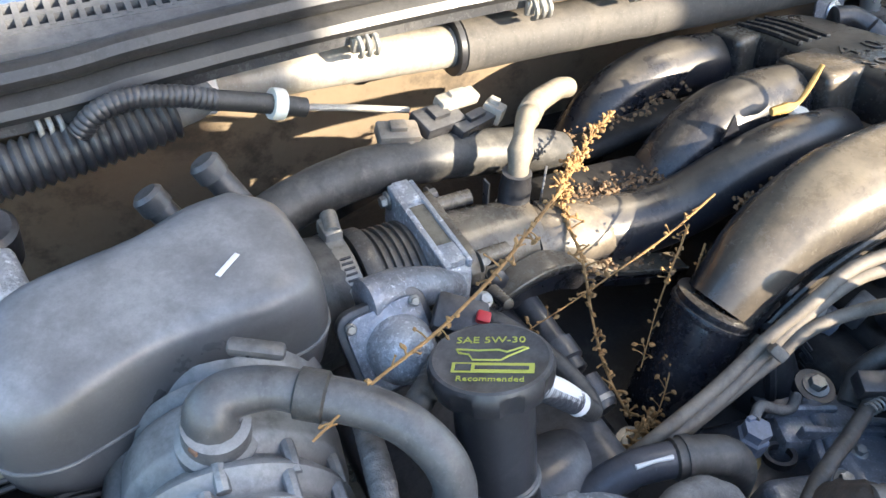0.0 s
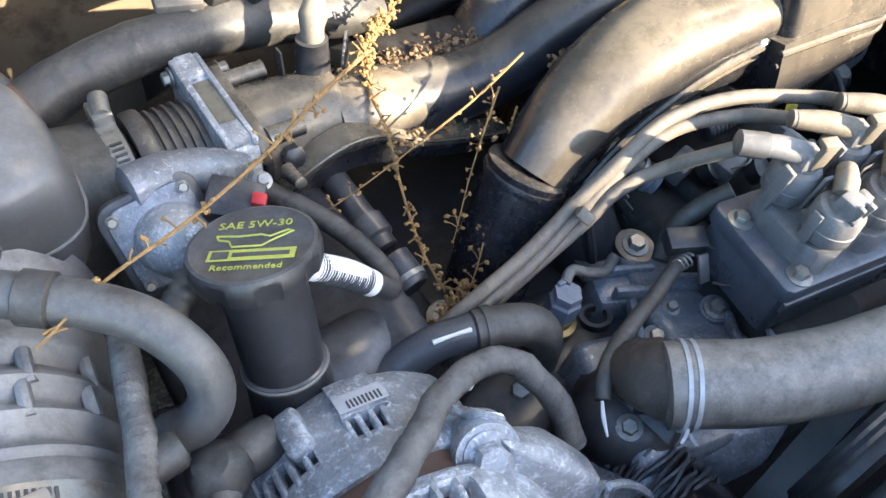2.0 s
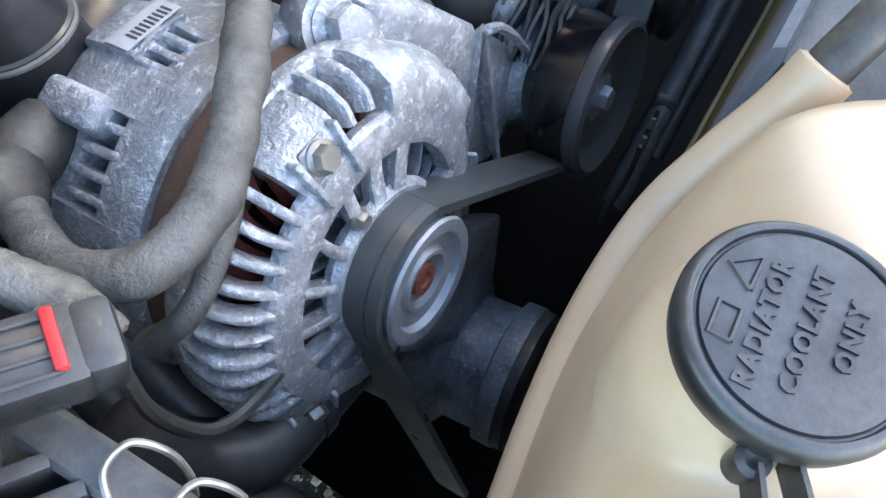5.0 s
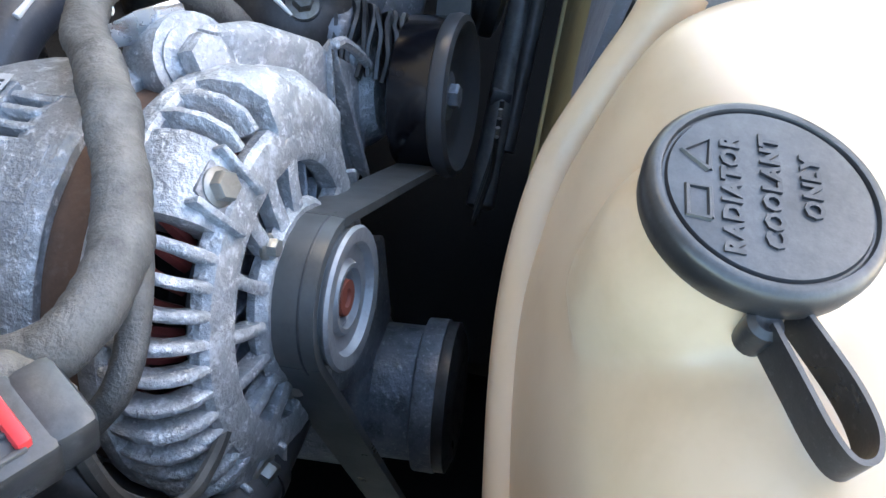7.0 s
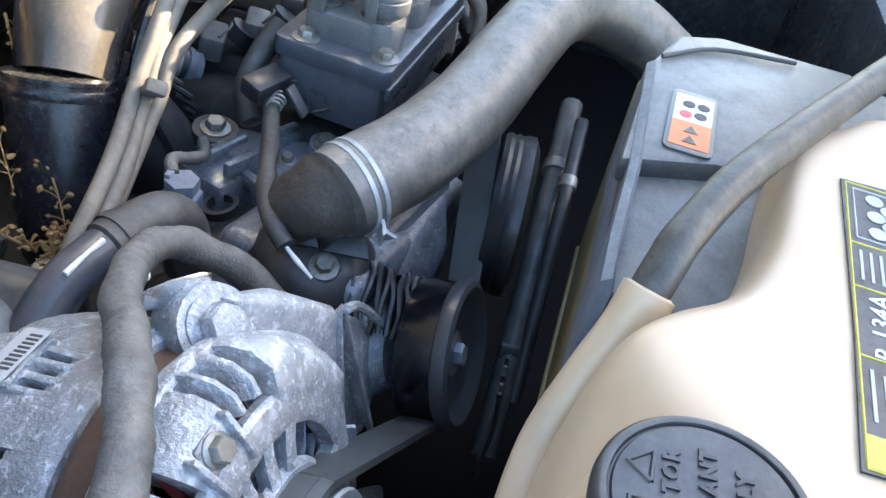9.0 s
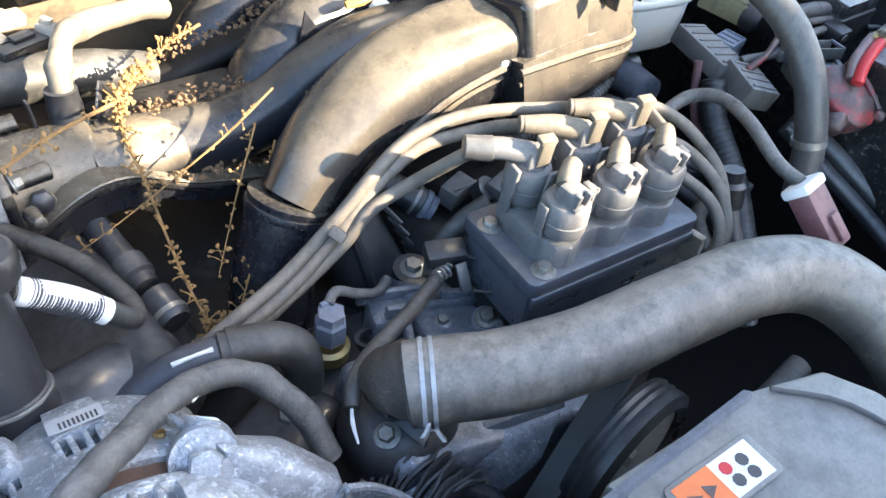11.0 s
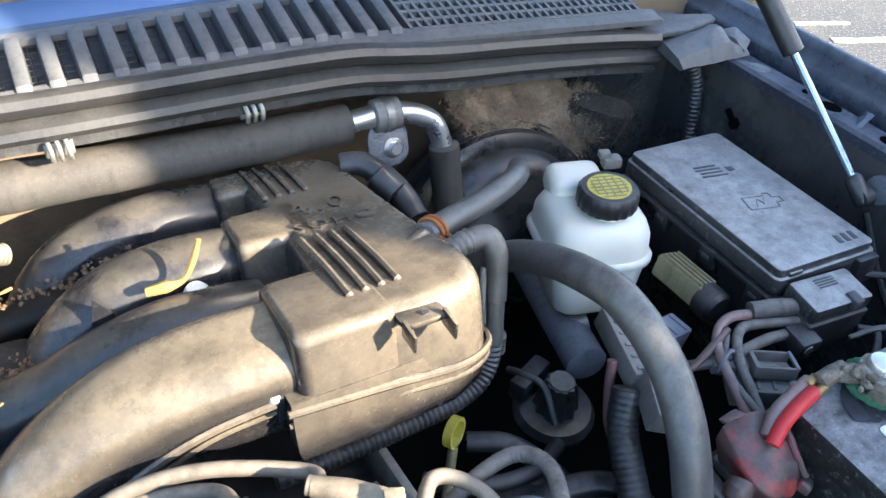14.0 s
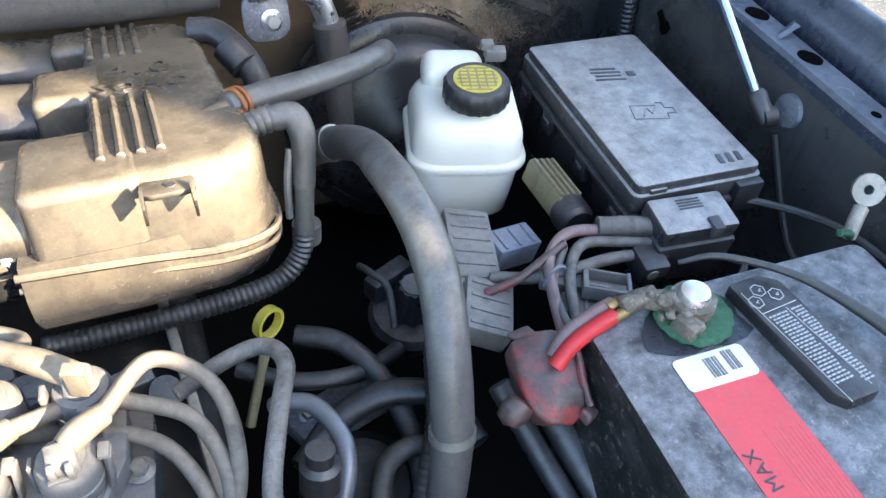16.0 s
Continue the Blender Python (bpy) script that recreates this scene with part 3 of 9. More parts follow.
part("tab", uneven(hull([(1.052, 0.470, 1.016), (1.080, 0.462, 1.020), (1.084, 0.436, 1.012), (1.066, 0.424, 1.004), (1.060, 0.440, 1.018), (1.075, 0.450, 1.000)], 0.002), 0.002, 90), COWL, ct)

# raised hood overhead, hinged behind the cowl
HOOD_UP = radians(66)
hm = axes((0.33, 0.57, 1.13), (0, math.sin(HOOD_UP), math.cos(HOOD_UP)), (1, 0, 0))
single("hood", join(slab(rounded(1.52, 1.12, 0.12, 6), -0.004, 0.004, hm @ pose(0, -0.56, 0), 0.0), *[box(1.40 if k < 3 else 0.07, 0.07 if k < 3 else 1.0, 0.03, hm @ pose(0 if k < 3 else (k - 4) * 0.66, -0.10 - 0.44 * k if k < 3 else -0.56, -0.012), 0.01) for k in range(6)]),
       LINER, "raised dark hood panel with pressed stiffening ribs", "hood", kind="structure")
# added black plate that hides the pale gravel where the gap is only shade
single("splash_shield", slab([(-0.025, 0.03), (0.05, 0.06), (0.14, 0.05), (0.30, -0.08), (0.30, -0.30), (0.06, -0.30), (0.01, -0.14), (-0.035, -0.06)], 0.445, 0.452), TRAY, "black plate added to darken the gap below the engine", "floor", kind="structure")
# discs laid on for holes, black for the shade inside, and pressings in the ledge
for k, (x, y) in enumerate(((1.068, 0.40), (1.072, 0.299), (1.071, 0.219), (1.070, 0.09), (1.074, 0.335), (1.066, 0.165), (1.068, 0.13))):
    r = (0.010, 0.010, 0.010, 0.010, 0.004, 0.006, 0.004)[k]
    single("ledge_hole", lathe([(0, 0.0), (r, 0.0), (r * 1.2, 0.0006), (r * 1.25, -0.002), (0, -0.002)], pose(x, y, 0.9962, 0, 9, 0), 18), STEEL if k in (0, 5) else HOLE,
           "disc laid on the fender ledge in place of a round hole", "hole", "holes along the fender ledge", "structure")
for y in (0.262, 0.12):
    single("ledge_gusset", skin([[(1.060, y - 0.012, 0.998), (1.086, y + 0.006, 0.994), (1.084, y + 0.010, 0.994), (1.060, y - 0.006, 0.998)], [(1.086, y - 0.006, 1.004), (1.089, y + 0.005, 1.003), (1.089, y + 0.007, 1.003), (1.087, y, 1.004)]]), PAINT, "raised gusset stamped in the fender ledge", "gusset", "gussets on the fender ledge", "structure")
single("slot_hole", slab([(-0.012, -0.004), (0.002, -0.004), (0.004, -0.008), (0.012, -0.008), (0.014, 0), (0.012, 0.008), (0.004, 0.008), (0.002, 0.004), (-0.012, 0.004)],
                         0, 0.002, axes((1.0490, 0.403, 0.933), (-1, 0, 0), (0, -0.8, -0.6))), HOLE, "black keyhole shape laid on the inner fender for a slot's shade", "hole", kind="structure")

# weatherstrip: a long soft profile along the cowl
def strip(xs, profile):
    loops = []
    for x, y, z in xs:
        loops.append([(x, y + a, z + b) for a, b in profile])
    return skin(loops)


top = [(-0.55, 1.055), (-0.214, 1.062), (-0.12, 1.070), (0.0, 1.076), (0.20, 1.078), (0.345, 1.076), (0.48, 1.075), (0.583, 1.071), (0.64, 1.062), (0.70, 1.052), (0.80, 1.040), (0.90, 1.027), (0.98, 1.015)]
xs = [(p.x, 0.478 + 0.004 * math.sin(p.x * 9), p.z) for p in spline([(x, 0, z) for x, z in top], 6)]
strip_thing = thing("cowl_seal", (0.3, 0.48, 1.03), "long dusty black weatherstrip along the cowl edge", "weatherstrip")
part("bulb", strip(xs, [(0.0, -0.012), (-0.006, -0.006), (-0.007, 0.0), (-0.003, 0.006), (0.004, 0.008), (0.011, 0.006), (0.015, -0.001), (0.013, -0.010)]), SEAL, strip_thing)
part("lip", strip(xs, [(0.002, -0.013), (-0.010, -0.018), (-0.013, -0.024), (-0.010, -0.030), (-0.002, -0.031), (0.010, -0.026), (0.012, -0.014)]), SEAL, strip_thing)
part("channel", strip(xs, [(0.004, -0.030), (-0.003, -0.034), (-0.004, -0.042), (0.012, -0.044), (0.016, -0.034)]), LINER, strip_thing)
for x in (-0.19, 0.052, 0.216, 0.324, 0.491):
    z = min(top, key=lambda p: abs(p[0] - x))[1] - 0.041
    clip = thing("seal_clip", (x, 0.474, z), "dusty spring clip gripping the cowl weatherstrip", "clip", "clips along the cowl seal")
    for k in (-1, 0, 1):
        part("prong", tube([(x + k * 0.007 - 0.001, 0.469, z + 0.010), (x + k * 0.007, 0.463, z + 0.004), (x + k * 0.007, 0.463, z - 0.004), (x + k * 0.007 + 0.001, 0.470, z - 0.009)], 0.0022, 8, 4), STEEL, clip)
    part("base", box(0.024, 0.005, 0.014, pose(x, 0.474, z), 0.0015), STEEL, clip)

# cowl grille: sloping panel with ribs towards the glass, small square holes at the ends
cowl = thing("cowl_grille", (0.4, 0.50, 1.07), "weathered grey plastic cowl grille below the windscreen", "grille")
RISE = 0.20
def on_cowl(x, v, lift=0.0):
    drop = 0.10 * max(0.0, (x - 0.56)) ** 1.1
    return Vector((x, 0.485 + v, 1.074 + RISE * v - drop + lift))


def cowl_sheet(x0, x1, v0, v1, thick, n=10):
    loops = []
    for i in range(n + 1):
        x = x0 + (x1 - x0) * i / n
        loops.append([on_cowl(x, v0), on_cowl(x, v1), on_cowl(x, v1, -thick), on_cowl(x, v0, -thick)])
    return skin(loops)


part("front_edge", cowl_sheet(-0.55, 0.985, 0.0, 0.022, 0.006, 40), COWL, cowl)
part("rear_edge", cowl_sheet(0.25, 0.66, 0.088, 0.104, 0.006, 20), COWL, cowl)
# solid dark sheet: the shade in the gaps is put into its colour
part("well", cowl_sheet(-0.55, 0.985, 0.02, 0.14, 0.004, 40), PRINT, cowl, "dark sheet for the shade under the ribs")
cowl.children[-1].location.z = -0.012
i = 0
x = 0.285
while x < 0.66:
    lo, hi = 0.012, 0.092
    part("rib", skin([[on_cowl(x - 0.0062, v, h), on_cowl(x - 0.0045, v, h + 0.0012), on_cowl(x + 0.0045, v, h + 0.0012), on_cowl(x + 0.0062, v, h), on_cowl(x + 0.0075, v, -0.013), on_cowl(x - 0.0075, v, -0.013)] for v, h in ((lo, -0.004), (lo + 0.006, 0.004), (hi - 0.01, 0.005), (hi, 0.0))]), COWL, cowl)
    x += 0.0262
meshy = []
for k in range(46):
    xx = 0.28 + k * 0.0085
    meshy.append(tube([on_cowl(xx, 0.02, -0.008), on_cowl(xx, 0.14, -0.008)], 0.0006, 4, 1, ends=False))
for k in range(14):
    v = 0.022 + k * 0.0085
    meshy.append(tube([on_cowl(0.28, v, -0.008), on_cowl(0.67, v, -0.008)], 0.0006, 4, 1, ends=False))
tagged(part("mesh", join(*meshy), PRINT, cowl, "fine black mesh between the ribs"), kind="stuff")


def holed(x0, x1, v0, v1, cell, bar):
    """A sheet with rows of oblong holes: bars both ways."""
    out = []
    x = x0
    while x <= x1:
        out.append(skin([[on_cowl(x - bar, v, 0.001), on_cowl(x + bar, v, 0.001), on_cowl(x + bar, v, -0.006), on_cowl(x - bar, v, -0.006)] for v in (v0, v1)]))
        x += cell
    v = v0
    while v <= v1 + 1e-6:
        out.append(skin([[on_cowl(x0 + (x1 - x0) * i / 8, v - bar * 1.3, 0.0005), on_cowl(x0 + (x1 - x0) * i / 8, v + bar * 1.3, 0.0005), on_cowl(x0 + (x1 - x0) * i / 8, v + bar * 1.3, -0.006),
                          on_cowl(x0 + (x1 - x0) * i / 8, v - bar * 1.3, -0.006)] for i in range(9)]))
        v += cell * 1.45
    return join(*out)


tagged(part("perforated_end", holed(0.67, 0.97, 0.02, 0.135, 0.0105, 0.0018), COWL, cowl, "perforated end of the grille"), kind="stuff")
tagged(part("perforated_end", holed(-0.40, -0.02, 0.02, 0.135, 0.0105, 0.0022), COWL, cowl, "perforated end of the grille"), kind="stuff")
part("blank", cowl_sheet(-0.02, 0.28, 0.02, 0.06, 0.006, 8), COWL, cowl)
part("end_tab", slab([(0.955, 0.485), (1.02, 0.478), (1.075, 0.49), (1.08, 0.505), (1.04, 0.52), (0.96, 0.53)], 1.012, 1.020, None, 0.003), COWL, cowl)
glass = skin([[on_cowl(x, 0.05 if x < 0.27 else (0.10 if x < 0.65 else 0.16), 0.006), on_cowl(x, 0.9, 0.45), on_cowl(x, 0.9, 0.44), on_cowl(x, 0.05 if x < 0.27 else (0.10 if x < 0.65 else 0.16), -0.001)] for x in (-0.55, 0.02, 0.27, 0.2701, 0.60, 0.6501, 0.7, 1.0)])
single("windscreen", glass, GLASS, "dark reflecting windscreen glass behind the cowl", "windscreen", kind="structure")

# dry leaves in the corner of the glass
def leaf(bm, o, yaw, size, tilt):
    m = Matrix.Translation(o) @ Euler((tilt, tilt * 0.6, yaw)).to_matrix().to_4x4()
    edge = []
    for k in range(15):
        a = -2.6 + 5.2 * k / 14
        r = size * (0.55 + 0.45 * abs(math.sin(a * 3.1))) * (1.15 - 0.12 * abs(a))
        edge.append(bm.verts.new(m @ Vector((r * math.cos(a), r * math.sin(a) * 0.7, 0.25 * size * math.sin(a * 2 + yaw)))))
    mid = bm.verts.new(m @ Vector((0, 0, 0.12 * size)))
    for a, b in zip(edge, edge[1:]):
        bm.faces.new((mid, a, b))


rng = random.Random(4)
for k in range(9):
    bm = bmesh.new()
    p = on_cowl(0.16 + rng.uniform(-0.07, 0.09), 0.075 + rng.uniform(-0.01, 0.05), 0.012 + 0.006 * (k % 3))
    leaf(bm, p, rng.uniform(0, 6.3), rng.uniform(0.022, 0.036), rng.uniform(-0.35, 0.35))
    bmesh.ops.solidify(bm, geom=bm.faces[:], thickness=0.0006)
    single("leaf", bm, LEAFDRY, "curled dry orange-brown leaf on the cowl", "leaf", "fallen leaves on the cowl")
# ---- engine: block, plenum, runners, throttle ----
single("engine_block", join(uneven(box(0.46, 0.60, 0.42, pose(0.28, 0.30, 0.62), 0.02, 3), 0.004, 20),
                            uneven(box(0.14, 0.34, 0.12, pose(0.36, 0.16, 0.80, 0, 18, 0), 0.02, 3), 0.003, 25),
                            uneven(box(0.16, 0.36, 0.10, pose(0.06, 0.32, 0.80, 0, -18, 0), 0.02, 3), 0.003, 25)), BLOCK, "dark oily engine block under the intake", "engine block")
# plenum in its own slightly leaning axes: u across the car, v towards the cowl, w up
PL = axes((0.42, 0.19, 1.037), (0.0, 0.224, 0.975), (1, 0.0, 0))


def pl(u, v, w):
    return PL @ Vector((u, v, w))


plenum = thing("intake_plenum", (0.5, 0.3, 0.93), "dusty black plastic intake plenum with three humps", "intake manifold")


def hump(u0, u1, v0, v1, w0, w1, r=0.007):
    loops = []
    for w, k in ((w0, 0.0), (w1 - 0.009, 0.0), (w1 - 0.004, 0.0008), (w1 - 0.0012, 0.003), (w1, 0.0065)):
        o = rounded(u1 - u0 - 2 * k, v1 - v0 - 2 * k, r, 4)
        loops.append([pl((u0 + u1) / 2 + a, (v0 + v1) / 2 + b, w) for a, b in o])
    return skin(loops)


# spine: rounded outline, wider bulge at the front corner
def spine_loop(w, k):
    o = [(0.050, -0.022), (0.10, -0.026), (0.135, -0.018), (0.152, 0.004), (0.156, 0.04), (0.150, 0.10), (0.146, 0.18), (0.142, 0.26), (0.128, 0.288), (0.10, 0.296), (0.07, 0.294), (0.045, 0.288), (0.042, 0.20), (0.042, 0.10), (0.042, 0.0)]
    q = [p.to_tuple()[:2] for p in spline([(a, b, 0) for a, b in o] + [(o[0][0], o[0][1], 0)], 4)][:-1]
    cu, cv = 0.098, 0.13
    return [pl(cu + (a - cu) * (1 - k / 0.055), cv + (b - cv) * (1 - k / 0.155), w) for a, b in q]


part("spine", skin([spine_loop(w, k) for w, k in ((-0.066, 0.0), (-0.03, 0.0), (-0.013, 0.001), (-0.006, 0.0035), (-0.0015, 0.008), (0.0, 0.0135))]), PLENUM, plenum, sharp=50)
part("front_hump", hump(0.0, 0.075, -0.026, 0.062, -0.075, 0.001, 0.010), PLENUM, plenum, sharp=50)
part("middle_hump", hump(0.006, 0.075, 0.128, 0.196, -0.065, 0.0), PLENUM, plenum, sharp=50)
part("rear_hump", hump(0.018, 0.075, 0.250, 0.297, -0.06, -0.001), PLENUM, plenum, sharp=50)
# rim between the two shells and the lower bowl
rim = [(-0.012, -0.0275), (0.06, -0.0285), (0.112, -0.0265), (0.142, -0.014), (0.157, 0.006), (0.160, 0.05), (0.154, 0.10)]
rim3 = [pl(a, b, w) for (a, b), w in zip(rim, (-0.052, -0.056, -0.062, -0.066, -0.068, -0.068, -0.068))]
part("rim", tube(rim3, 0.0030, 8, 6), PLENUM, plenum)
part("rim", tube([p + Vector((0, -0.0002, -0.011)) for p in rim3], 0.0022, 8, 6), PLENUM, plenum)
part("lower_shell", skin([[pl(0.078 + (a - 0.078) * s, 0.11 + (b - 0.11) * s, w) for a, b in
                           [(-0.01, -0.030), (0.06, -0.030), (0.115, -0.026), (0.144, -0.012), (0.158, 0.010), (0.158, 0.05), (0.15, 0.12), (0.146, 0.28), (0.02, 0.29), (-0.01, 0.2), (-0.01, 0.1), (-0.01, 0.03)]]
                          for w, s in ((-0.045, 0.985), (-0.07, 0.992), (-0.086, 0.985), (-0.096, 0.95), (-0.106, 0.84), (-0.112, 0.62))]), PLENUM, plenum, sharp=50)
for k in range(4):
    u = 0.052 + k * 0.0125
    part("rib", tube([pl(u, 0.006 + k * 0.001, 0.0005), pl(u, 0.05, 0.002), pl(u - 0.001, 0.108, 0.0015)], 0.0034, 8, 4), PLENUM, plenum)
    part("rib", tube([pl(u, 0.205, 0.0005), pl(u, 0.25, 0.0015), pl(u, 0.287, -0.001)], 0.0032, 8, 4), PLENUM, plenum)
part("lettering", letters("SOHC", 0.023, 0.0009, PL @ pose(0.086, 0.128, 0.001, 0, 0, -4), 1.15), PLENUM, plenum, "raised moulded letters")
part("lettering", letters("4.0", 0.036, 0.0009, PL @ pose(0.086, 0.165, 0.001, 0, 0, -4), 1.2), PLENUM, plenum, "raised moulded numerals")
ear = slab([(a, b) for a, b in rounded(0.034, 0.022, 0.008, 4)], -0.002, 0.002, PL @ pose(0.088, -0.030, -0.008), 0.0006)
part("bolt_ear", ear, PLENUM, plenum)
# dark disc laid on the ear as the hole's shade
part("ear_hole", lathe([(0, 0), (0.003, 0), (0.003, 0.0012), (0, 0.0012)], PL @ pose(0.090, -0.032, -0.0062), 12), PRINT, plenum)
for u in (0.072, 0.102):
    part("gusset", slab([(-0.0015, 0), (0.0015, 0), (0.001, -0.018), (-0.001, -0.018)], -0.007, 0.007, PL @ pose(u, -0.036, -0.009, 15, 0, 0), 0.0004), PLENUM, plenum)
part("clip_knob", lathe([(0, 0), (0.004, 0), (0.0045, 0.004), (0.003, 0.007), (0, 0.007)], axes((0.405, 0.170, 0.991), (0, -0.6, 0.8)), 12), PAPER, plenum, "small pale clip")
part("clip_strap", box(0.006, 0.004, 0.022, pose(0.408, 0.166, 0.985), 0.001), BLACK, plenum)


def duct(path, sizes, n=5, steps=5, round_=0.5):
    """Loft of rounded sections (width across, height) along a path."""
    line = spline(path, steps)
    fr = rings(line)
    loops, k = [], len(sizes) - 1
    for i, (p, side, up, d) in enumerate(fr):
        u = i / (len(line) - 1) * k
        j = min(k - 1, int(u))
        w = sizes[j][0] + (sizes[j + 1][0] - sizes[j][0]) * (u - j)
        h = sizes[j][1] + (sizes[j + 1][1] - sizes[j][1]) * (u - j)
        q = sizes[j][2] + (sizes[j + 1][2] - sizes[j][2]) * (u - j)
        loops.append([p + side * a + up * b for a, b in rounded(w, h, q, n)])
    return skin(loops)


run1 = part("front_runner", duct([(0.435, 0.206, 0.985), (0.385, 0.207, 0.985), (0.335, 0.209, 0.981), (0.290, 0.208, 0.968), (0.255, 0.203, 0.948), (0.228, 0.197, 0.920)],
                          [(0.080, 0.078, 0.024), (0.080, 0.078, 0.024), (0.079, 0.075, 0.028), (0.074, 0.070, 0.033), (0.066, 0.064, 0.031), (0.058, 0.058, 0.029)], 6, 6), PLENUM, plenum, sharp=60)
part("seam", tube([(0.405, 0.1655, 0.991), (0.365, 0.166, 0.986), (0.330, 0.168, 0.973), (0.295, 0.170, 0.952), (0.268, 0.170, 0.928), (0.252, 0.170, 0.905)], 0.0034, 8, 6), PLENUM, run1)
part("seam", tube([(0.405, 0.1665, 0.982), (0.365, 0.167, 0.977), (0.334, 0.169, 0.963), (0.302, 0.171, 0.942), (0.276, 0.172, 0.918)], 0.0022, 8, 6), PLENUM, run1)
ringm = axes((0.2185, 0.1955, 0.918), (0.42, 0.08, 0.90))
part("collar", lathe([(0.029, -0.004), (0.0328, -0.003), (0.0335, 0.000), (0.0328, 0.003), (0.0315, 0.0035), (0.0315, 0.006), (0.0325, 0.0065), (0.0325, 0.009), (0.029, 0.010)], ringm, 36), RUNNER, run1)
part("boot", tube([(0.2185, 0.1955, 0.920), (0.207, 0.190, 0.893), (0.192, 0.182, 0.855), (0.180, 0.176, 0.80)], [0.031, 0.032, 0.033, 0.033], 24, 6), RUNNER, plenum)
part("middle_runner", tube([(0.435, 0.352, 0.962), (0.385, 0.350, 0.967), (0.340, 0.347, 0.963), (0.302, 0.342, 0.945), (0.275, 0.336, 0.915), (0.258, 0.330, 0.875)], [0.033, 0.033, 0.033, 0.032, 0.031, 0.030], 20, 6), RUNNER, plenum)
part("fin", slab([(0, 0), (0.022, 0), (0.006, 0.026)], -0.001, 0.001, axes((0.309, 0.312, 0.974), (0, -1, 0.0), (1, 0, 0)), 0.0003), RUNNER, plenum)
part("rear_runner", tube([(0.445, 0.462, 0.938), (0.39, 0.460, 0.944), (0.345, 0.457, 0.941), (0.300, 0.452, 0.925), (0.272, 0.446, 0.895), (0.258, 0.44, 0.855)], [0.031, 0.031, 0.031, 0.030, 0.029, 0.028], 20, 6), RUNNER, plenum)
part("inlet_duct", tube([(0.435, 0.290, 0.958), (0.385, 0.288, 0.966), (0.345, 0.287, 0.966), (0.305, 0.288, 0.954), (0.268, 0.292, 0.935), (0.225, 0.298, 0.925), (0.175, 0.306, 0.925), (0.125, 0.314, 0.928)], [0.028, 0.028, 0.027, 0.027, 0.027, 0.028, 0.030, 0.032], 20, 6), RUNNER, plenum)
part("web", slab([(0.235, 0.905), (0.285, 0.945), (0.30, 0.90), (0.25, 0.87)], -0.34, -0.337, Matrix(((1, 0, 0, 0), (0, 0, -1, 0), (0, 1, 0, 0), (0, 0, 0, 1)))), RUNNER, plenum)
# trash caught between the runners
litter = bmesh.new()
rng = random.Random(11)
for k in range(420):
    t = rng.random()
    if k < 210:
        o = Vector((0.165 + 0.10 * t, 0.322 + rng.gauss(0, 0.007), 0.953 - 0.010 * t + rng.uniform(-0.003, 0.003)))
    elif k < 300:
        o = Vector((0.225 + 0.13 * t, 0.405 + rng.gauss(0, 0.006), 0.940 + 0.022 * t))
    elif k < 350:
        o = Vector((0.15 + 0.10 * t, 0.264 + rng.uniform(-0.004, 0.006), 0.930 - 0.25 * (0.10 * t) + rng.uniform(-0.002, 0.003)))
    else:
        o = Vector((0.270 + 0.12 * t, 0.252 + rng.gauss(0, 0.003), 0.962 + 0.020 * t))
    s = rng.uniform(0.0014, 0.0034)
    if k % 2:
        leaf(litter, o, rng.uniform(0, 6.3), s, rng.uniform(-1, 1))
    else:
        lump_ = bmesh.ops.create_icosphere(litter, subdivisions=1, radius=s * 0.8, matrix=Matrix.Translation(o))
        for v in lump_["verts"]:
            v.co += Vector((rng.gauss(0, 1), rng.gauss(0, 1), rng.gauss(0, 0.6))) * s * 0.25
single("leaf_litter", litter, LITTER, "dry seeds and leaf crumbs lying between the runners", "leaf litter", kind="stuff")
single("litter_bed", uneven(join(box(0.13, 0.05, 0.02, pose(0.20, 0.335, 0.938, 0, 4, 0), 0.008), box(0.15, 0.03, 0.02, pose(0.28, 0.408, 0.925, 0, -8, 0), 0.008)), 0.003, 90), BLOCK, "dark gap filled with dirt between the runners", "dirt", kind="stuff")

# throttle body, inlet housing, boot and clamp
tb = thing("throttle_housing", (0.03, 0.32, 0.87), "corroded cast aluminium throttle body with a square flange", "throttle body")
plate = slab(rounded(0.104, 0.104, 0.012, 3), -0.011, 0.011, axes((0.036, 0.322, 0.918), (1, 0, 0), (0, 1, 0)), 0.0025)
part("flange", uneven(plate, 0.0009, 150), CAST, tb)
part("pocket", uneven(box(0.013, 0.050, 0.004, pose(0.037, 0.318, 0.9692), 0.001), 0.0005, 200), POCKET, tb, "pocket caked with brown dirt")
for dx, dy, w, l in ((-0.0085, 0, 0.005, 0.098), (0.0090, 0, 0.004, 0.098), (0, 0.038, 0.014, 0.026), (0, -0.036, 0.014, 0.020)):
    part("pocket_rim", uneven(box(w, l, 0.008, pose(0.036 + dx, 0.321 + dy, 0.9698), 0.0015), 0.0006, 160), CAST, tb)
part("bore", lathe([(0.034, 0), (0.046, 0.0), (0.0475, 0.003), (0.0475, 0.011), (0.046, 0.013), (0.041, 0.014), (0.041, 0.05), (0.034, 0.05)], axes((-0.022, 0.322, 0.922), (1, 0, 0)), 32), THROAT, tb)
for k in range(5):
    part("groove_ring", lathe([(0.040, 0), (0.0440, 0.0008), (0.0440, 0.0028), (0.040, 0.0036)], axes((-0.006 + k * 0.0062, 0.322, 0.922), (1, 0, 0)), 32), THROAT, tb)
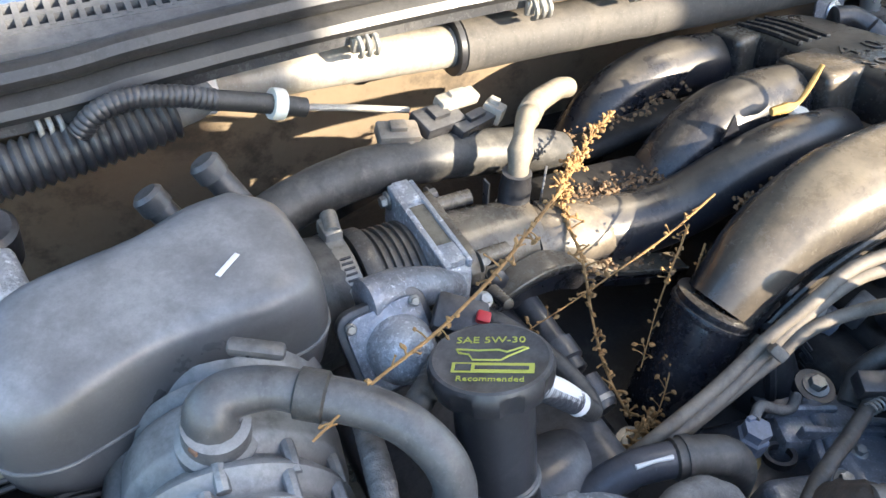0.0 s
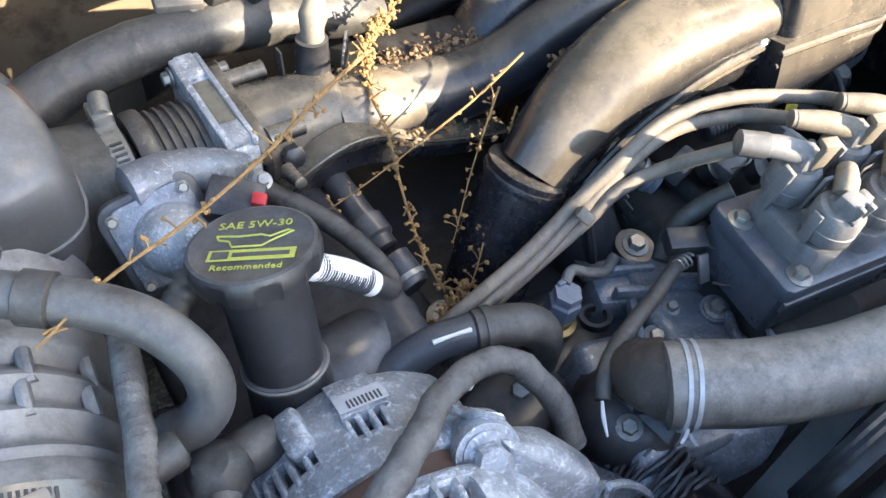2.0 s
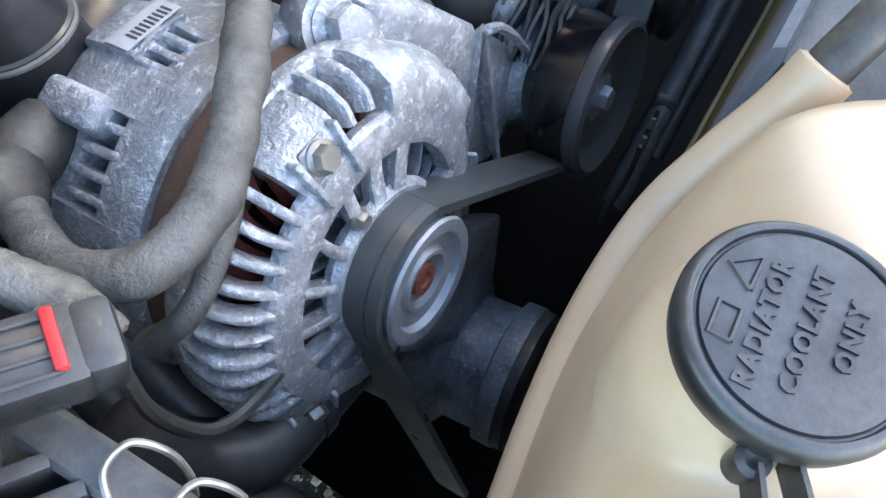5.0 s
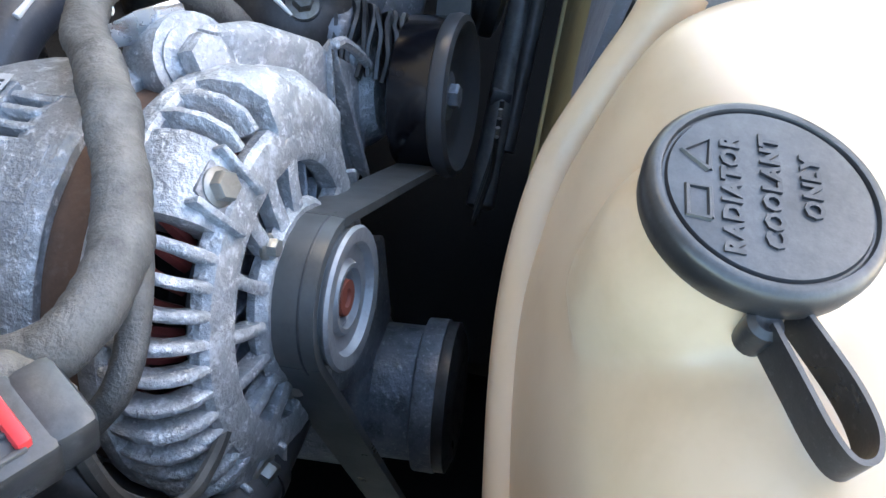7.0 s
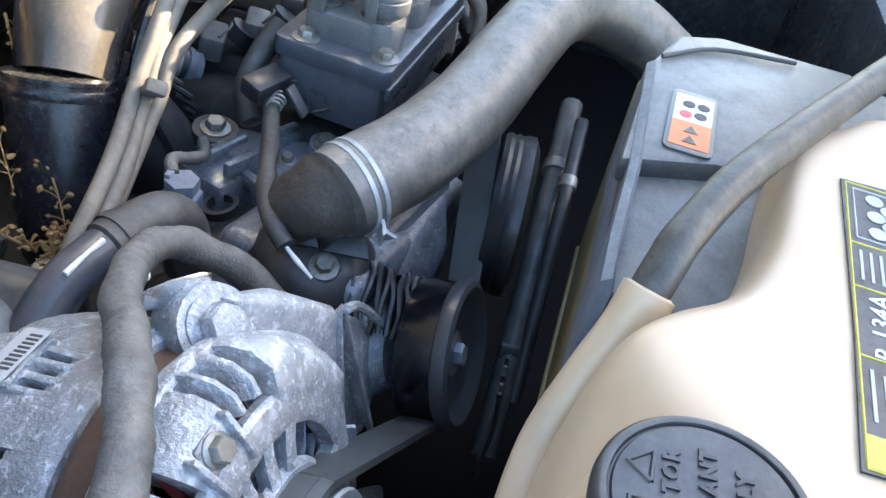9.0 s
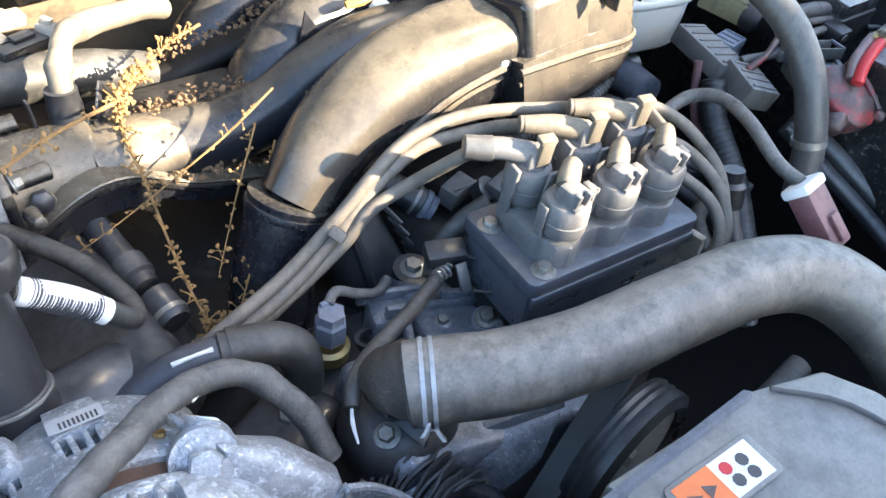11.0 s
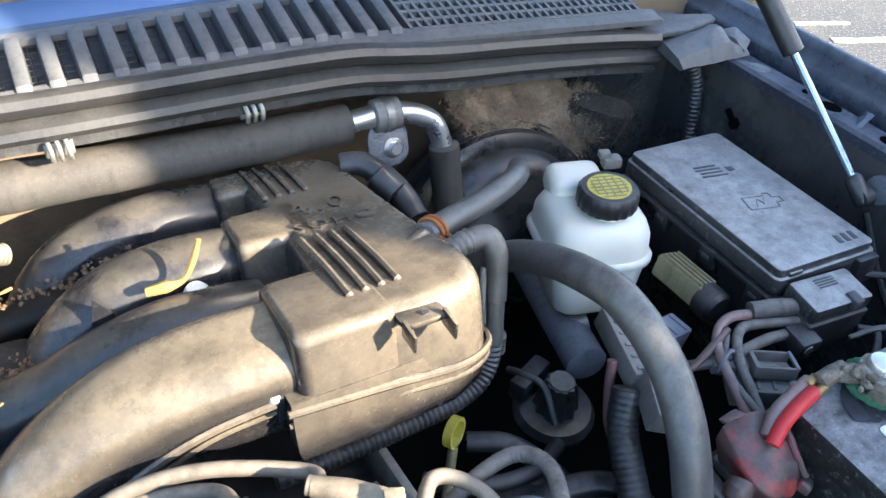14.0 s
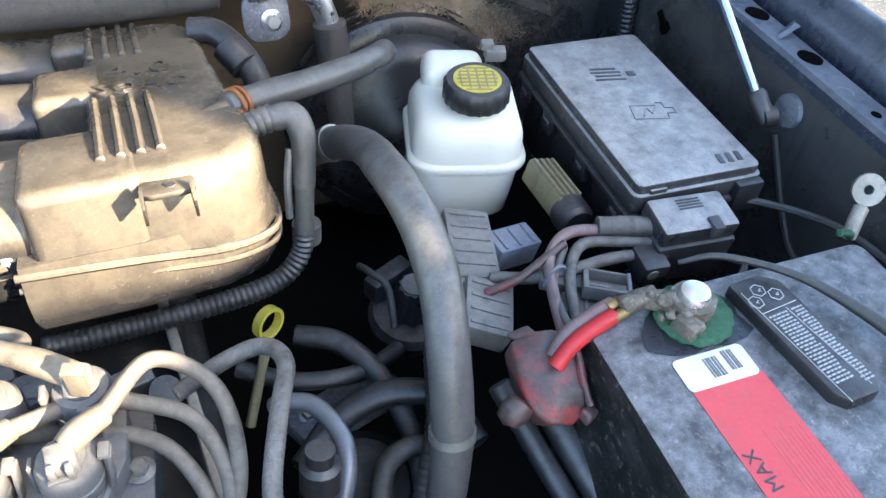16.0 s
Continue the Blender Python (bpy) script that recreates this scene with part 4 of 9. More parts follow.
for dy, dz in ((-0.044, 0.044), (0.044, 0.044)):
    part("bolt", hexbolt(axes((0.024, 0.322 + dy, 0.918 + dz), (-1, 0, 0)), 0.005, 0.005), STEEL, tb)
inlet = thing("inlet_housing", (0.09, 0.31, 0.88), "dusty tan plastic inlet housing beside the throttle body", "inlet housing")
part("neck", tube([(0.045, 0.318, 0.922), (0.075, 0.318, 0.925), (0.105, 0.316, 0.927), (0.13, 0.313, 0.928)], [0.046, 0.040, 0.036, 0.034], 24, 5), PLENUM, inlet)
part("flange", slab(rounded(0.10, 0.10, 0.02, 4), -0.004, 0.004, axes((0.051, 0.320, 0.920), (1, 0, 0), (0, 1, 0)), 0.001), PLENUM, inlet)
for y, z in ((0.285, 0.957), (0.345, 0.962), (0.365, 0.94)):
    part("boss", tube([(0.052, y, z), (0.085, y, z)], 0.007, 12, 2), PLENUM, inlet)
edge = spline([(0.058, 0.270, 0.918), (0.072, 0.267, 0.929), (0.090, 0.266, 0.939), (0.112, 0.267, 0.943), (0.135, 0.268, 0.938), (0.158, 0.268, 0.925), (0.182, 0.268, 0.911), (0.215, 0.268, 0.899), (0.262, 0.268, 0.884)], 5)
part("arch", skin([[p + Vector((0, -0.0050, 0.0030)), p + Vector((0, -0.0060, 0.0005)), p + Vector((0, -0.0050, -0.0050)), p + Vector((0, 0.014, -0.0060)), p + Vector((0, 0.016, 0.0035)), p + Vector((0, 0.0, 0.0045))] for p in edge]), PLENUM, inlet, "curved flange edge of the housing")
part("arch_lip", tube([p + Vector((0, -0.0045, 0.0035)) for p in edge], 0.0016, 6, 1), PLENUM, inlet)
part("skirt", skin([[p + Vector((0, 0.000, 0.002)), p + Vector((0, 0.002, -0.030 if 0.085 < p.x < 0.15 else -0.020)), p + Vector((0, 0.008, -0.030 if 0.085 < p.x < 0.15 else -0.020)), p + Vector((0, 0.008, 0.002))] for p in edge]), RUNNER, inlet)
for k, x in enumerate((0.066, 0.080, 0.094)):
    part("gusset", slab([(0, 0), (0.030, 0), (0.026, 0.013), (0.004, 0.020)], -0.0014, 0.0014, axes((x, 0.300, 0.948 - 0.003 * k), (1, 0, 0), (0, -1, -0.25)), 0.0005), PLENUM, inlet)
part("nut_boss", lathe([(0, -0.012), (0.0085, -0.012), (0.0085, 0.004), (0.006, 0.0055), (0, 0.0055)], axes((0.072, 0.276, 0.940), (-0.1, -0.9, 0.35)), 6), BLACK_DUSTY, inlet)
part("saddle", uneven(tube([(0.118, 0.309, 0.924), (0.142, 0.306, 0.926), (0.165, 0.305, 0.925), (0.19, 0.302, 0.924)], [0.0345, 0.0335, 0.0315, 0.0282], 24, 5), 0.0008, 50), PLENUM, inlet)
part("web_box", box(0.030, 0.034, 0.050, pose(0.085, 0.290, 0.888, 0, 0, 6), 0.004), PLENUM, inlet)
part("vacuum_nipple", tube([(0.060, 0.262, 0.945), (0.060, 0.240, 0.952)], [0.006, 0.0045], 10, 2), PLENUM, inlet)
for y, z in ((0.280, 0.960), (0.362, 0.958)):
    part("bolt", hexbolt(axes((0.057, y, z), (1, 0, 0.1)), 0.0055, 0.006), STEEL, inlet)
boot = thing("throttle_boot", (-0.05, 0.322, 0.88), "black rubber boot clamped onto the throttle body", "air boot")
part("sleeve", tube([(-0.10, 0.312, 0.935), (-0.06, 0.320, 0.925), (-0.025, 0.322, 0.922)], [0.055, 0.050, 0.047], 28, 5), RUBBER, boot)
part("clamp_band", lathe([(0.047, 0), (0.0495, 0), (0.0495, 0.013), (0.047, 0.013)], axes((-0.040, 0.322, 0.922), (1, 0, 0)), 36), STEEL, boot)
part("clamp_screw", join(lathe([(0, 0), (0.0065, 0), (0.0065, 0.018), (0, 0.018)], axes((-0.033, 0.336, 0.974), (0.2, 1, 0.1)), 12), box(0.014, 0.02, 0.012, pose(-0.033, 0.342, 0.971), 0.002)), STEEL, boot)
for k in range(8):
    part("slot", box(0.008, 0.0015, 0.0012, pose(-0.0335, 0.322 - 0.0498 * math.sin(radians(12 + 5 * k)), 0.922 + 0.0500 * math.cos(radians(12 + 5 * k)), 12 + 5 * k, 0, 0), 0), PRINT, boot)
# ---- air intake side: resonator, duct, filler, hoses ----
reso = thing("intake_resonator", (-0.16, 0.27, 0.95), "smooth grey dusty plastic intake resonator", "air resonator")
o = [(-0.093, 0.342), (-0.072, 0.322), (-0.066, 0.285), (-0.070, 0.250), (-0.090, 0.234), (-0.125, 0.232), (-0.165, 0.230), (-0.205, 0.218), (-0.235, 0.212), (-0.262, 0.225), (-0.268, 0.265), (-0.250, 0.300), (-0.215, 0.312), (-0.165, 0.322), (-0.125, 0.338)]
o = [p.to_tuple()[:2] for p in spline([(a, b, 0) for a, b in o] + [(o[0][0], o[0][1], 0)], 3)][:-1]
cu, cv = -0.16, 0.272
shell = []
for z, k in ((0.945, 0.90), (0.960, 0.97), (0.978, 1.0), (1.000, 1.0), (1.016, 0.975), (1.028, 0.93), (1.034, 0.85), (1.0375, 0.70), (1.039, 0.45)):
    shell.append([(cu + (a - cu) * k, cv + (b - cv) * k, z + 0.06 * (b - cv) * (z - 0.945) / 0.09) for a, b in o])
part("shell", skin(shell), RESON, reso, sharp=70)
part("parting_line", tube([(cu + (a - cu) * 1.006, cv + (b - cv) * 1.006, 0.985) for a, b in o + o[:1]], 0.0011, 6, 1, ends=False), RESON, reso)
part("scuff", box(0.020, 0.0034, 0.0006, pose(-0.122, 0.268, 1.0395, 3, 0, 40), 0.0002), PAPER, reso, "short pale streak")

air = thing("air_duct", (-0.155, 0.14, 0.88), "light grey dusty corrugated air intake duct", "air duct")
A0, A1 = Vector((-0.140, 0.245, 0.945)), Vector((-0.172, 0.085, 0.946))
axis = [A0.lerp(A1, t) + Vector((0, 0, 0.004 * math.sin(math.pi * t))) for t in (0, 0.25, 0.5, 0.75, 1)]
loops = []
fr = rings(evenly(spline(axis, 8), 0.0035))
n = len(fr)
for i, (p, side, up, d) in enumerate(fr):
    s = i * 0.0035
    r = 0.059
    if s < 0.045:
        r += 0.0035 * math.cos(s / 0.011 * 2 * math.pi)
    elif s < 0.068:
        r += 0.003
    elif s < 0.125:
        r += 0.0042 * math.cos((s - 0.068) / 0.0185 * 2 * math.pi)
    loops.append([p + (side * math.cos(2 * math.pi * k / 40) + up * math.sin(2 * math.pi * k / 40)) * r for k in range(40)])
part("bellows", skin(loops), DUCT, air, sharp=60)
for k, (a, s) in enumerate(((-5, 0.088), (-12, 0.105), (30, 0.088), (28, 0.106), (62, 0.09), (60, 0.107))):
    p = A0.lerp(A1, s / 0.163)
    q = p + Vector((math.sin(radians(a)) * 0.0615, 0, math.cos(radians(a)) * 0.0615))
    part("bridge", tube([q + Vector((0.001, 0.010, 0)), q + Vector((0, 0, 0.002)), q + Vector((-0.001, -0.010, 0))], 0.004, 8, 3), DUCT, air)
cm = axes(A1 + Vector((0.002, 0.006, 0)), A1 - A0)
part("cuff", lathe([(0.0595, -0.028), (0.0625, -0.024), (0.0625, 0.0), (0.0595, 0.006)], cm, 44), DUCT, air)
part("clamp_band", lathe([(0.0625, -0.012), (0.0650, -0.012), (0.0650, 0.004), (0.0625, 0.004)], cm, 48), STEEL, air, "worm-drive clamp band")
for k in range(16):
    a = radians(24 + k * 2.7)
    part("slot", box(0.0016, 0.009, 0.001, cm @ Matrix.Rotation(math.pi / 2 + a - 1.0, 4, "Z") @ pose(0.0651, 0, -0.004, 0, 90, 0) @ pose(0, 0, 0, 0, 0, 90), 0), PRINT, air)
part("clamp_housing", box(0.030, 0.013, 0.009, pose(-0.150, 0.082, 1.011, 6, 18, 8), 0.002), BRIGHT, air)
part("clamp_screw", lathe([(0, 0), (0.006, 0), (0.006, 0.014), (0, 0.014)], axes((-0.166, 0.086, 1.012), (-1, 0.12, 0.05)), 6), STEEL, air)
# port on the duct and its elbow
part("port", lathe([(0.019, 0), (0.0215, 0.002), (0.0215, 0.010), (0.018, 0.013), (0.0175, 0.024), (0.0, 0.026)], axes((-0.158, 0.183, 0.998), (0.05, -0.15, 1)), 28), DUCT, air)

breather = thing("breather_hose", (-0.08, 0.14, 1.0), "grey breather hose with a moulded elbow", "hose")
part("elbow", tube([(-0.157, 0.180, 1.008), (-0.157, 0.184, 1.024), (-0.146, 0.187, 1.030), (-0.125, 0.181, 1.031), (-0.108, 0.169, 1.029)], [0.015, 0.0155, 0.013, 0.0115, 0.0115], 16, 5), GREYHOSE, breather)
part("sleeve", tube([(-0.116, 0.175, 1.030), (-0.102, 0.165, 1.029)], 0.0138, 16, 3), RUBBER, breather)
part("hose", tube([(-0.106, 0.168, 1.029), (-0.088, 0.155, 1.027), (-0.070, 0.138, 1.021), (-0.058, 0.119, 1.008), (-0.056, 0.108, 0.990), (-0.066, 0.104, 0.975), (-0.082, 0.112, 0.960)], 0.0118, 18, 6), GREYHOSE, breather)
part("lever", box(0.03, 0.010, 0.007, pose(-0.128, 0.196, 1.047, 4, 10, -25), 0.003), GREYHOSE, breather)
single("clip_tab", box(0.010, 0.006, 0.004, pose(-0.168, 0.172, 1.018, 10, 10, 30), 0.001), RUST, "small rusty clip end on the duct port", "clip")

# mass-air housing and connector
maf = thing("air_meter", (-0.17, 0.02, 0.88), "dark grey air meter housing with a moulded port", "air meter")
part("tube", tube([A1 + Vector((0, 0.01, 0)), (-0.178, 0.055, 0.945), (-0.180, 0.040, 0.942), (-0.182, 0.026, 0.940)], [0.058, 0.060, 0.058, 0.050], 36, 4), BLACK_DUSTY, maf)
part("sensor_block", box(0.036, 0.040, 0.030, pose(-0.163, 0.024, 0.994, 0, 8, -35), 0.004), BLACK_DUSTY, maf)
part("rim", lathe([(0.058, 0), (0.066, 0.001), (0.066, 0.006), (0.058, 0.008)], axes((-0.176, 0.064, 0.946), (0.16, 1, 0)), 40), BLACK_DUSTY, maf)
part("port", box(0.030, 0.030, 0.020, pose(-0.145, 0.026, 0.998, 0, 12, -35), 0.003), BLACK_DUSTY, maf)
part("port_lip", box(0.006, 0.033, 0.024, pose(-0.130, 0.016, 0.997, 0, 12, -35), 0.002), BLACK_DUSTY, maf)
plug = thing("meter_plug", (-0.12, 0.0, 0.99), "black connector plug with a red locking clip", "connector")
pm = pose(-0.122, 0.008, 0.999, 0, 10, -36)
part("body", box(0.030, 0.022, 0.016, pm, 0.002), BLACK, plug)
for k in range(4):
    part("groove", box(0.022, 0.0012, 0.0016, pm @ pose(-0.002, -0.0075 + k * 0.005, 0.0084), 0.0003), PRINT, plug)
part("lock_clip", box(0.0034, 0.017, 0.004, pm @ pose(0.009, 0.001, 0.0088), 0.001), RED, plug, "bright red clip")
part("shroud", box(0.011, 0.021, 0.017, pm @ pose(0.0185, 0, 0), 0.003), BLACK, plug)
plug.location += Vector((0.001, -0.003, 0.008))
stud = thing("sensor_stalk", (-0.15, 0.0, 0.99), "black stalk with a bright riveted eyelet", "sensor")
part("stalk", tube([(-0.165, 0.020, 1.002), (-0.150, 0.009, 1.004), (-0.138, 0.000, 1.003)], 0.0065, 12, 4), BLACK, stud)
part("eyelet", join(box(0.006, 0.017, 0.0025, pose(-0.1445, 0.002, 1.0105, 0, 8, 15), 0.0012), lathe([(0, 0), (0.0035, 0), (0.003, 0.003), (0, 0.003)], pose(-0.1445, 0.004, 1.0125), 12)), BRIGHT, stud)
stud.location += Vector((0.001, -0.004, 0.010))
lid = thing("air_box", (-0.20, -0.03, 0.80), "black plastic air box lid with stiffening ribs", "air box")
part("lid", slab([(-0.121, 0.006), (-0.1235, -0.05), (-0.131, -0.13), (-0.31, -0.13), (-0.31, 0.040), (-0.15, 0.040)], 0.945, 0.966, None, 0.003), BLACK_DUSTY, lid)
part("body", slab([(-0.130, -0.002), (-0.133, -0.05), (-0.14, -0.12), (-0.30, -0.12), (-0.30, 0.03), (-0.16, 0.03)], 0.80, 0.945, None, 0.004), BLACK, lid)
part("rim", skin([[(x - 0.014, y, 0.960), (x - 0.014, y, 0.979), (x - 0.012, y, 0.981), (x - 0.002, y, 0.981), (x, y, 0.979), (x, y, 0.955)] for x, y in ((-0.1215, 0.008), (-0.1225, -0.02), (-0.1240, -0.05), (-0.1275, -0.09), (-0.1310, -0.13))]), BLACK_DUSTY, lid)
for k in range(8):
    a = Vector((-0.134 - 0.0012 * k, -0.004 - 0.0125 * k, 0))
    b = a + Vector((-0.050, 0.040, 0))
    c = Vector((0.0014, 0.0018, 0))
    part("rib", hull([a + c + V(0, 0, 0.981), a - c + V(0, 0, 0.981), b + c + V(0, 0, 0.979), b - c + V(0, 0, 0.979), a + c * 2.2 + V(0, 0, 0.962), a - c * 2.2 + V(0, 0, 0.962), b + c * 1.5 + V(0, 0, 0.962), b - c * 1.5 + V(0, 0, 0.962)], 0.0005), BLACK_DUSTY, lid)
for k, y in enumerate((-0.026, -0.047)):
    part("spring_clip", tube([(-0.137, y, 0.9815), (-0.130, y + 0.007, 0.9845), (-0.121, y + 0.006, 0.983), (-0.1175, y - 0.002, 0.976), (-0.119, y - 0.008, 0.966), (-0.122, y - 0.010, 0.955)], 0.0012, 8, 6), STEEL, lid)

# loom beside the duct
loom = thing("taped_loom", (-0.10, 0.08, 0.95), "grey cloth-taped wiring loom beside the air duct", "wiring loom")
part("sheath", tube([(-0.080, 0.172, 0.985), (-0.083, 0.155, 0.990), (-0.088, 0.128, 0.992), (-0.096, 0.096, 0.992), (-0.104, 0.068, 0.996), (-0.107, 0.045, 1.000), (-0.103, 0.022, 1.003), (-0.101, 0.006, 1.000), (-0.103, -0.004, 0.995)], 0.0074, 16, 8, rib=(0.0060, 0.0004), lump=0.26), TAPE, loom)
part("open_end", tube([(-0.109, 0.010, 1.001), (-0.106, 0.002, 1.003), (-0.104, -0.006, 0.998)], [0.0070, 0.0072, 0.0052], 14, 4, lump=0.25), TAPE, loom)

# oil filler
FA = Vector((0.0, 0.30, 0.95)).normalized()
fill = thing("oil_filler_neck", (-0.01, 0.13, 0.86), "black plastic oil filler neck on the valve cover", "oil filler")
fm = axes(Vector((-0.006, 0.1585, 1.000)), FA)
part("neck", lathe([(0.024, -0.002), (0.024, -0.050), (0.0235, -0.070), (0.0252, -0.071), (0.0252, -0.075), (0.0248, -0.076), (0.027, -0.11), (0.033, -0.145), (0.0, -0.15)], fm, 32), BLACK_DUSTY, fill)
part("pale_ring", lathe([(0.0250, -0.0715), (0.0262, -0.0725), (0.0262, -0.0738), (0.0250, -0.0748)], fm, 32), SENSORGREY, fill)
part("cover_hump", uneven(tube([(0.000, 0.125, 0.885), (0.035, 0.135, 0.885), (0.068, 0.150, 0.878), (0.09, 0.17, 0.868)], [0.033, 0.034, 0.030, 0.022], 22, 5), 0.002, 40), BLACK_DUSTY, fill)
part("cover", uneven(box(0.17, 0.26, 0.06, pose(0.02, 0.235, 0.855, -4, -20, 0), 0.018, 4), 0.002, 30), BLACK, fill)
cm = axes(Vector((-0.006, 0.160, 1.004)), FA, (0.82, -0.56, 0.1))
lobes = lambda a, r, z: r * (1 + (0.05 * (1 if math.cos(8 * a) > -0.2 else -0.2) if z < 0.008 and r > 0.02 else 0.0))
cap = part("cap", lathe([(0.0, -0.007), (0.030, -0.007), (0.0330, -0.005), (0.0345, 0.000), (0.0350, 0.006), (0.0358, 0.0085), (0.0350, 0.0108), (0.0330, 0.0115), (0.0315, 0.0108), (0.0, 0.0108)], cm, 64, lobes), BLACK_DUSTY, fill, "black scalloped cap printed in yellow", sharp=30)
zt = 0.0112
part("lettering", letters("SAE 5W-30", 0.0085, 0.0002, cm @ pose(-0.001, 0.0165, zt, 0, 0, 2)), INK, cap, "yellow printed writing")
part("lettering", letters("Recommended", 0.0062, 0.0002, cm @ pose(0.001, -0.0205, zt)), INK, cap, "yellow printed writing")
part("brand_bar", slab([(-0.022, -0.0045), (0.024, -0.0045), (0.024, 0.0045), (-0.022, 0.0045)], 0, 0.0003, cm @ pose(0.001, -0.0105, zt)), INK, cap, "plain yellow bar")
part("bar_block", slab([(-0.0045, -0.003), (0.0045, -0.003), (0.0045, 0.003), (-0.0045, 0.003)], 0, 0.0003, cm @ pose(-0.0145, -0.0105, zt + 0.0003)), BLACK_DUSTY, cap)
part("bar_block", slab([(-0.0150, -0.0016), (0.0150, -0.0016), (0.0150, 0.0016), (-0.0150, 0.0016)], 0, 0.0003, cm @ pose(0.007, -0.0105, zt + 0.0003)), BLACK_DUSTY, cap)
can = [(-0.020, 0.007), (-0.0185, 0.0035), (-0.0125, 0.002), (-0.010, -0.003), (0.006, -0.003), (0.010, 0.001), (0.021, 0.009), (0.018, 0.010), (0.009, 0.005), (0.004, 0.007), (-0.008, 0.006), (-0.012, 0.0065)]
part("oil_can", tube([cm @ Vector((a, b, zt)) for a, b in can + can[:1]], 0.0006, 6, 1, ends=False), INK, cap, "yellow outline of an oil can")

# labelled tube beside the cap and its return bend
dip = thing("labelled_tube", (0.05, 0.16, 0.9), "dusty tube with a white barcode sleeve and a return bend", "hose")
part("tube", tube([(0.018, 0.158, 0.985), (0.045, 0.157, 0.962), (0.068, 0.154, 0.936), (0.078, 0.155, 0.924), (0.083, 0.168, 0.922), (0.079, 0.190, 0.926), (0.070, 0.215, 0.930), (0.055, 0.240, 0.935), (0.038, 0.262, 0.94)], 0.0072, 14, 7, lump=0.1), RUBBER, dip)
part("sleeve", tube([(0.020, 0.158, 0.984), (0.045, 0.157, 0.962), (0.064, 0.1545, 0.940)], 0.0086, 18, 6), PAPER, dip, "white paper sleeve")
for k in range(22):
    a = Vector((0.026, 0.158, 0.979)).lerp(Vector((0.058, 0.155, 0.947)), k / 21)
    d = Vector((0.7, -0.04, -0.7)).normalized()
    w = 0.0003 + 0.0005 * ((k * 7) % 3) / 2
    part("barcode_line", lathe([(0.0087, -w), (0.00885, -w), (0.00885, w), (0.0087, w)], axes(a, d), 20), PRINT, dip)
rail = thing("injector_tube", (0.1, 0.22, 0.88), "black tube with a dull metal end fitting", "fuel fitting")
part("tube", tube([(0.098, 0.300, 0.910), (0.102, 0.250, 0.900), (0.106, 0.205, 0.890)], 0.011, 16, 4), BLACK, rail)
part("sleeve", lathe([(0, 0), (0.0135, 0), (0.0135, 0.016), (0.011, 0.018)], axes((0.104, 0.232, 0.896), (0.08, -0.98, -0.2)), 20), BLACK_DUSTY, rail)
part("end_fitting", lathe([(0, -0.002), (0.0135, -0.002), (0.0135, 0.022), (0.0115, 0.025), (0, 0.025)], axes((0.107, 0.196, 0.888), (0.1, -0.98, -0.25)), 22), BLACK, rail)
part("metal_ring", lathe([(0.0135, 0.0), (0.0144, 0.0), (0.0144, 0.004), (0.0135, 0.004)], axes((0.1085, 0.181, 0.884), (0.1, -0.98, -0.25)), 22), STEEL, rail)

# valve with an aluminium cup, connector with a red tab
egr = thing("vacuum_valve", (-0.035, 0.225, 0.93), "grey vacuum valve with a dull aluminium cup", "valve")
em = axes((-0.034, 0.232, 0.966), (-0.10, -0.80, 0.55), (1, 0.1, 0.1))
part("plate", slab(rounded(0.062, 0.062, 0.012, 4), -0.009, 0.002, em, 0.002), BLACK_DUSTY, egr)
part("cover", slab(rounded(0.052, 0.054, 0.010, 4), 0.002, 0.006, em, 0.001), CAST_DARK, egr)
part("cup", lathe([(0.023, 0.005), (0.021, 0.016), (0.016, 0.028), (0.010, 0.032), (0, 0.033)], em @ pose(0.003, -0.004, 0), 28), CAST, egr)
for a, b in ((-0.022, 0.022), (0.022, 0.022), (-0.022, -0.022), (0.022, -0.022)):
    part("screw", hexbolt(em @ pose(a, b, 0.006), 0.003, 0.003, 1.3), STEEL, egr)
part("arm", uneven(tube([(-0.045, 0.255, 0.985), (-0.020, 0.258, 0.983), (0.01, 0.262, 0.972), (0.03, 0.268, 0.955)], [0.016, 0.016, 0.013, 0.012], 14, 5), 0.001, 60), CAST_DARK, egr)
sens = thing("throttle_sensor", (0.015, 0.22, 0.97), "black throttle sensor connector with a red tab", "connector")
part("body", box(0.034, 0.026, 0.020, pose(0.008, 0.222, 0.980, 20, 10, -35), 0.003), BLACK, sens)
part("tab", box(0.009, 0.008, 0.006, pose(0.0185, 0.210, 0.989, 20, 10, -35), 0.0015), RED, sens, "bright red tab")
part("screw", hexbolt(axes((0.028, 0.226, 0.985), (0, -0.5, 0.85)), 0.004, 0.004), STEEL, sens)
part("stub_hose", tube([(-0.06, 0.165, 0.975), (-0.045, 0.172, 0.985), (-0.028, 0.185, 0.985), (-0.015, 0.2, 0.975)], 0.009, 12, 5, rib=(0.005, 0.0008)), RUBBER, sens)

# rear hoses
rear = thing("rear_hose", (0.02, 0.38, 0.95), "fat dusty rubber hose lying behind the throttle body", "hose")
part("hose", tube([(-0.085, 0.372, 0.961), (-0.04, 0.385, 0.969), (0.01, 0.392, 0.973), (0.06, 0.394, 0.970), (0.11, 0.394, 0.963), (0.165, 0.395, 0.950), (0.21, 0.40, 0.93)], 0.0195, 20, 6, lump=0.05), RUBBER, rear)
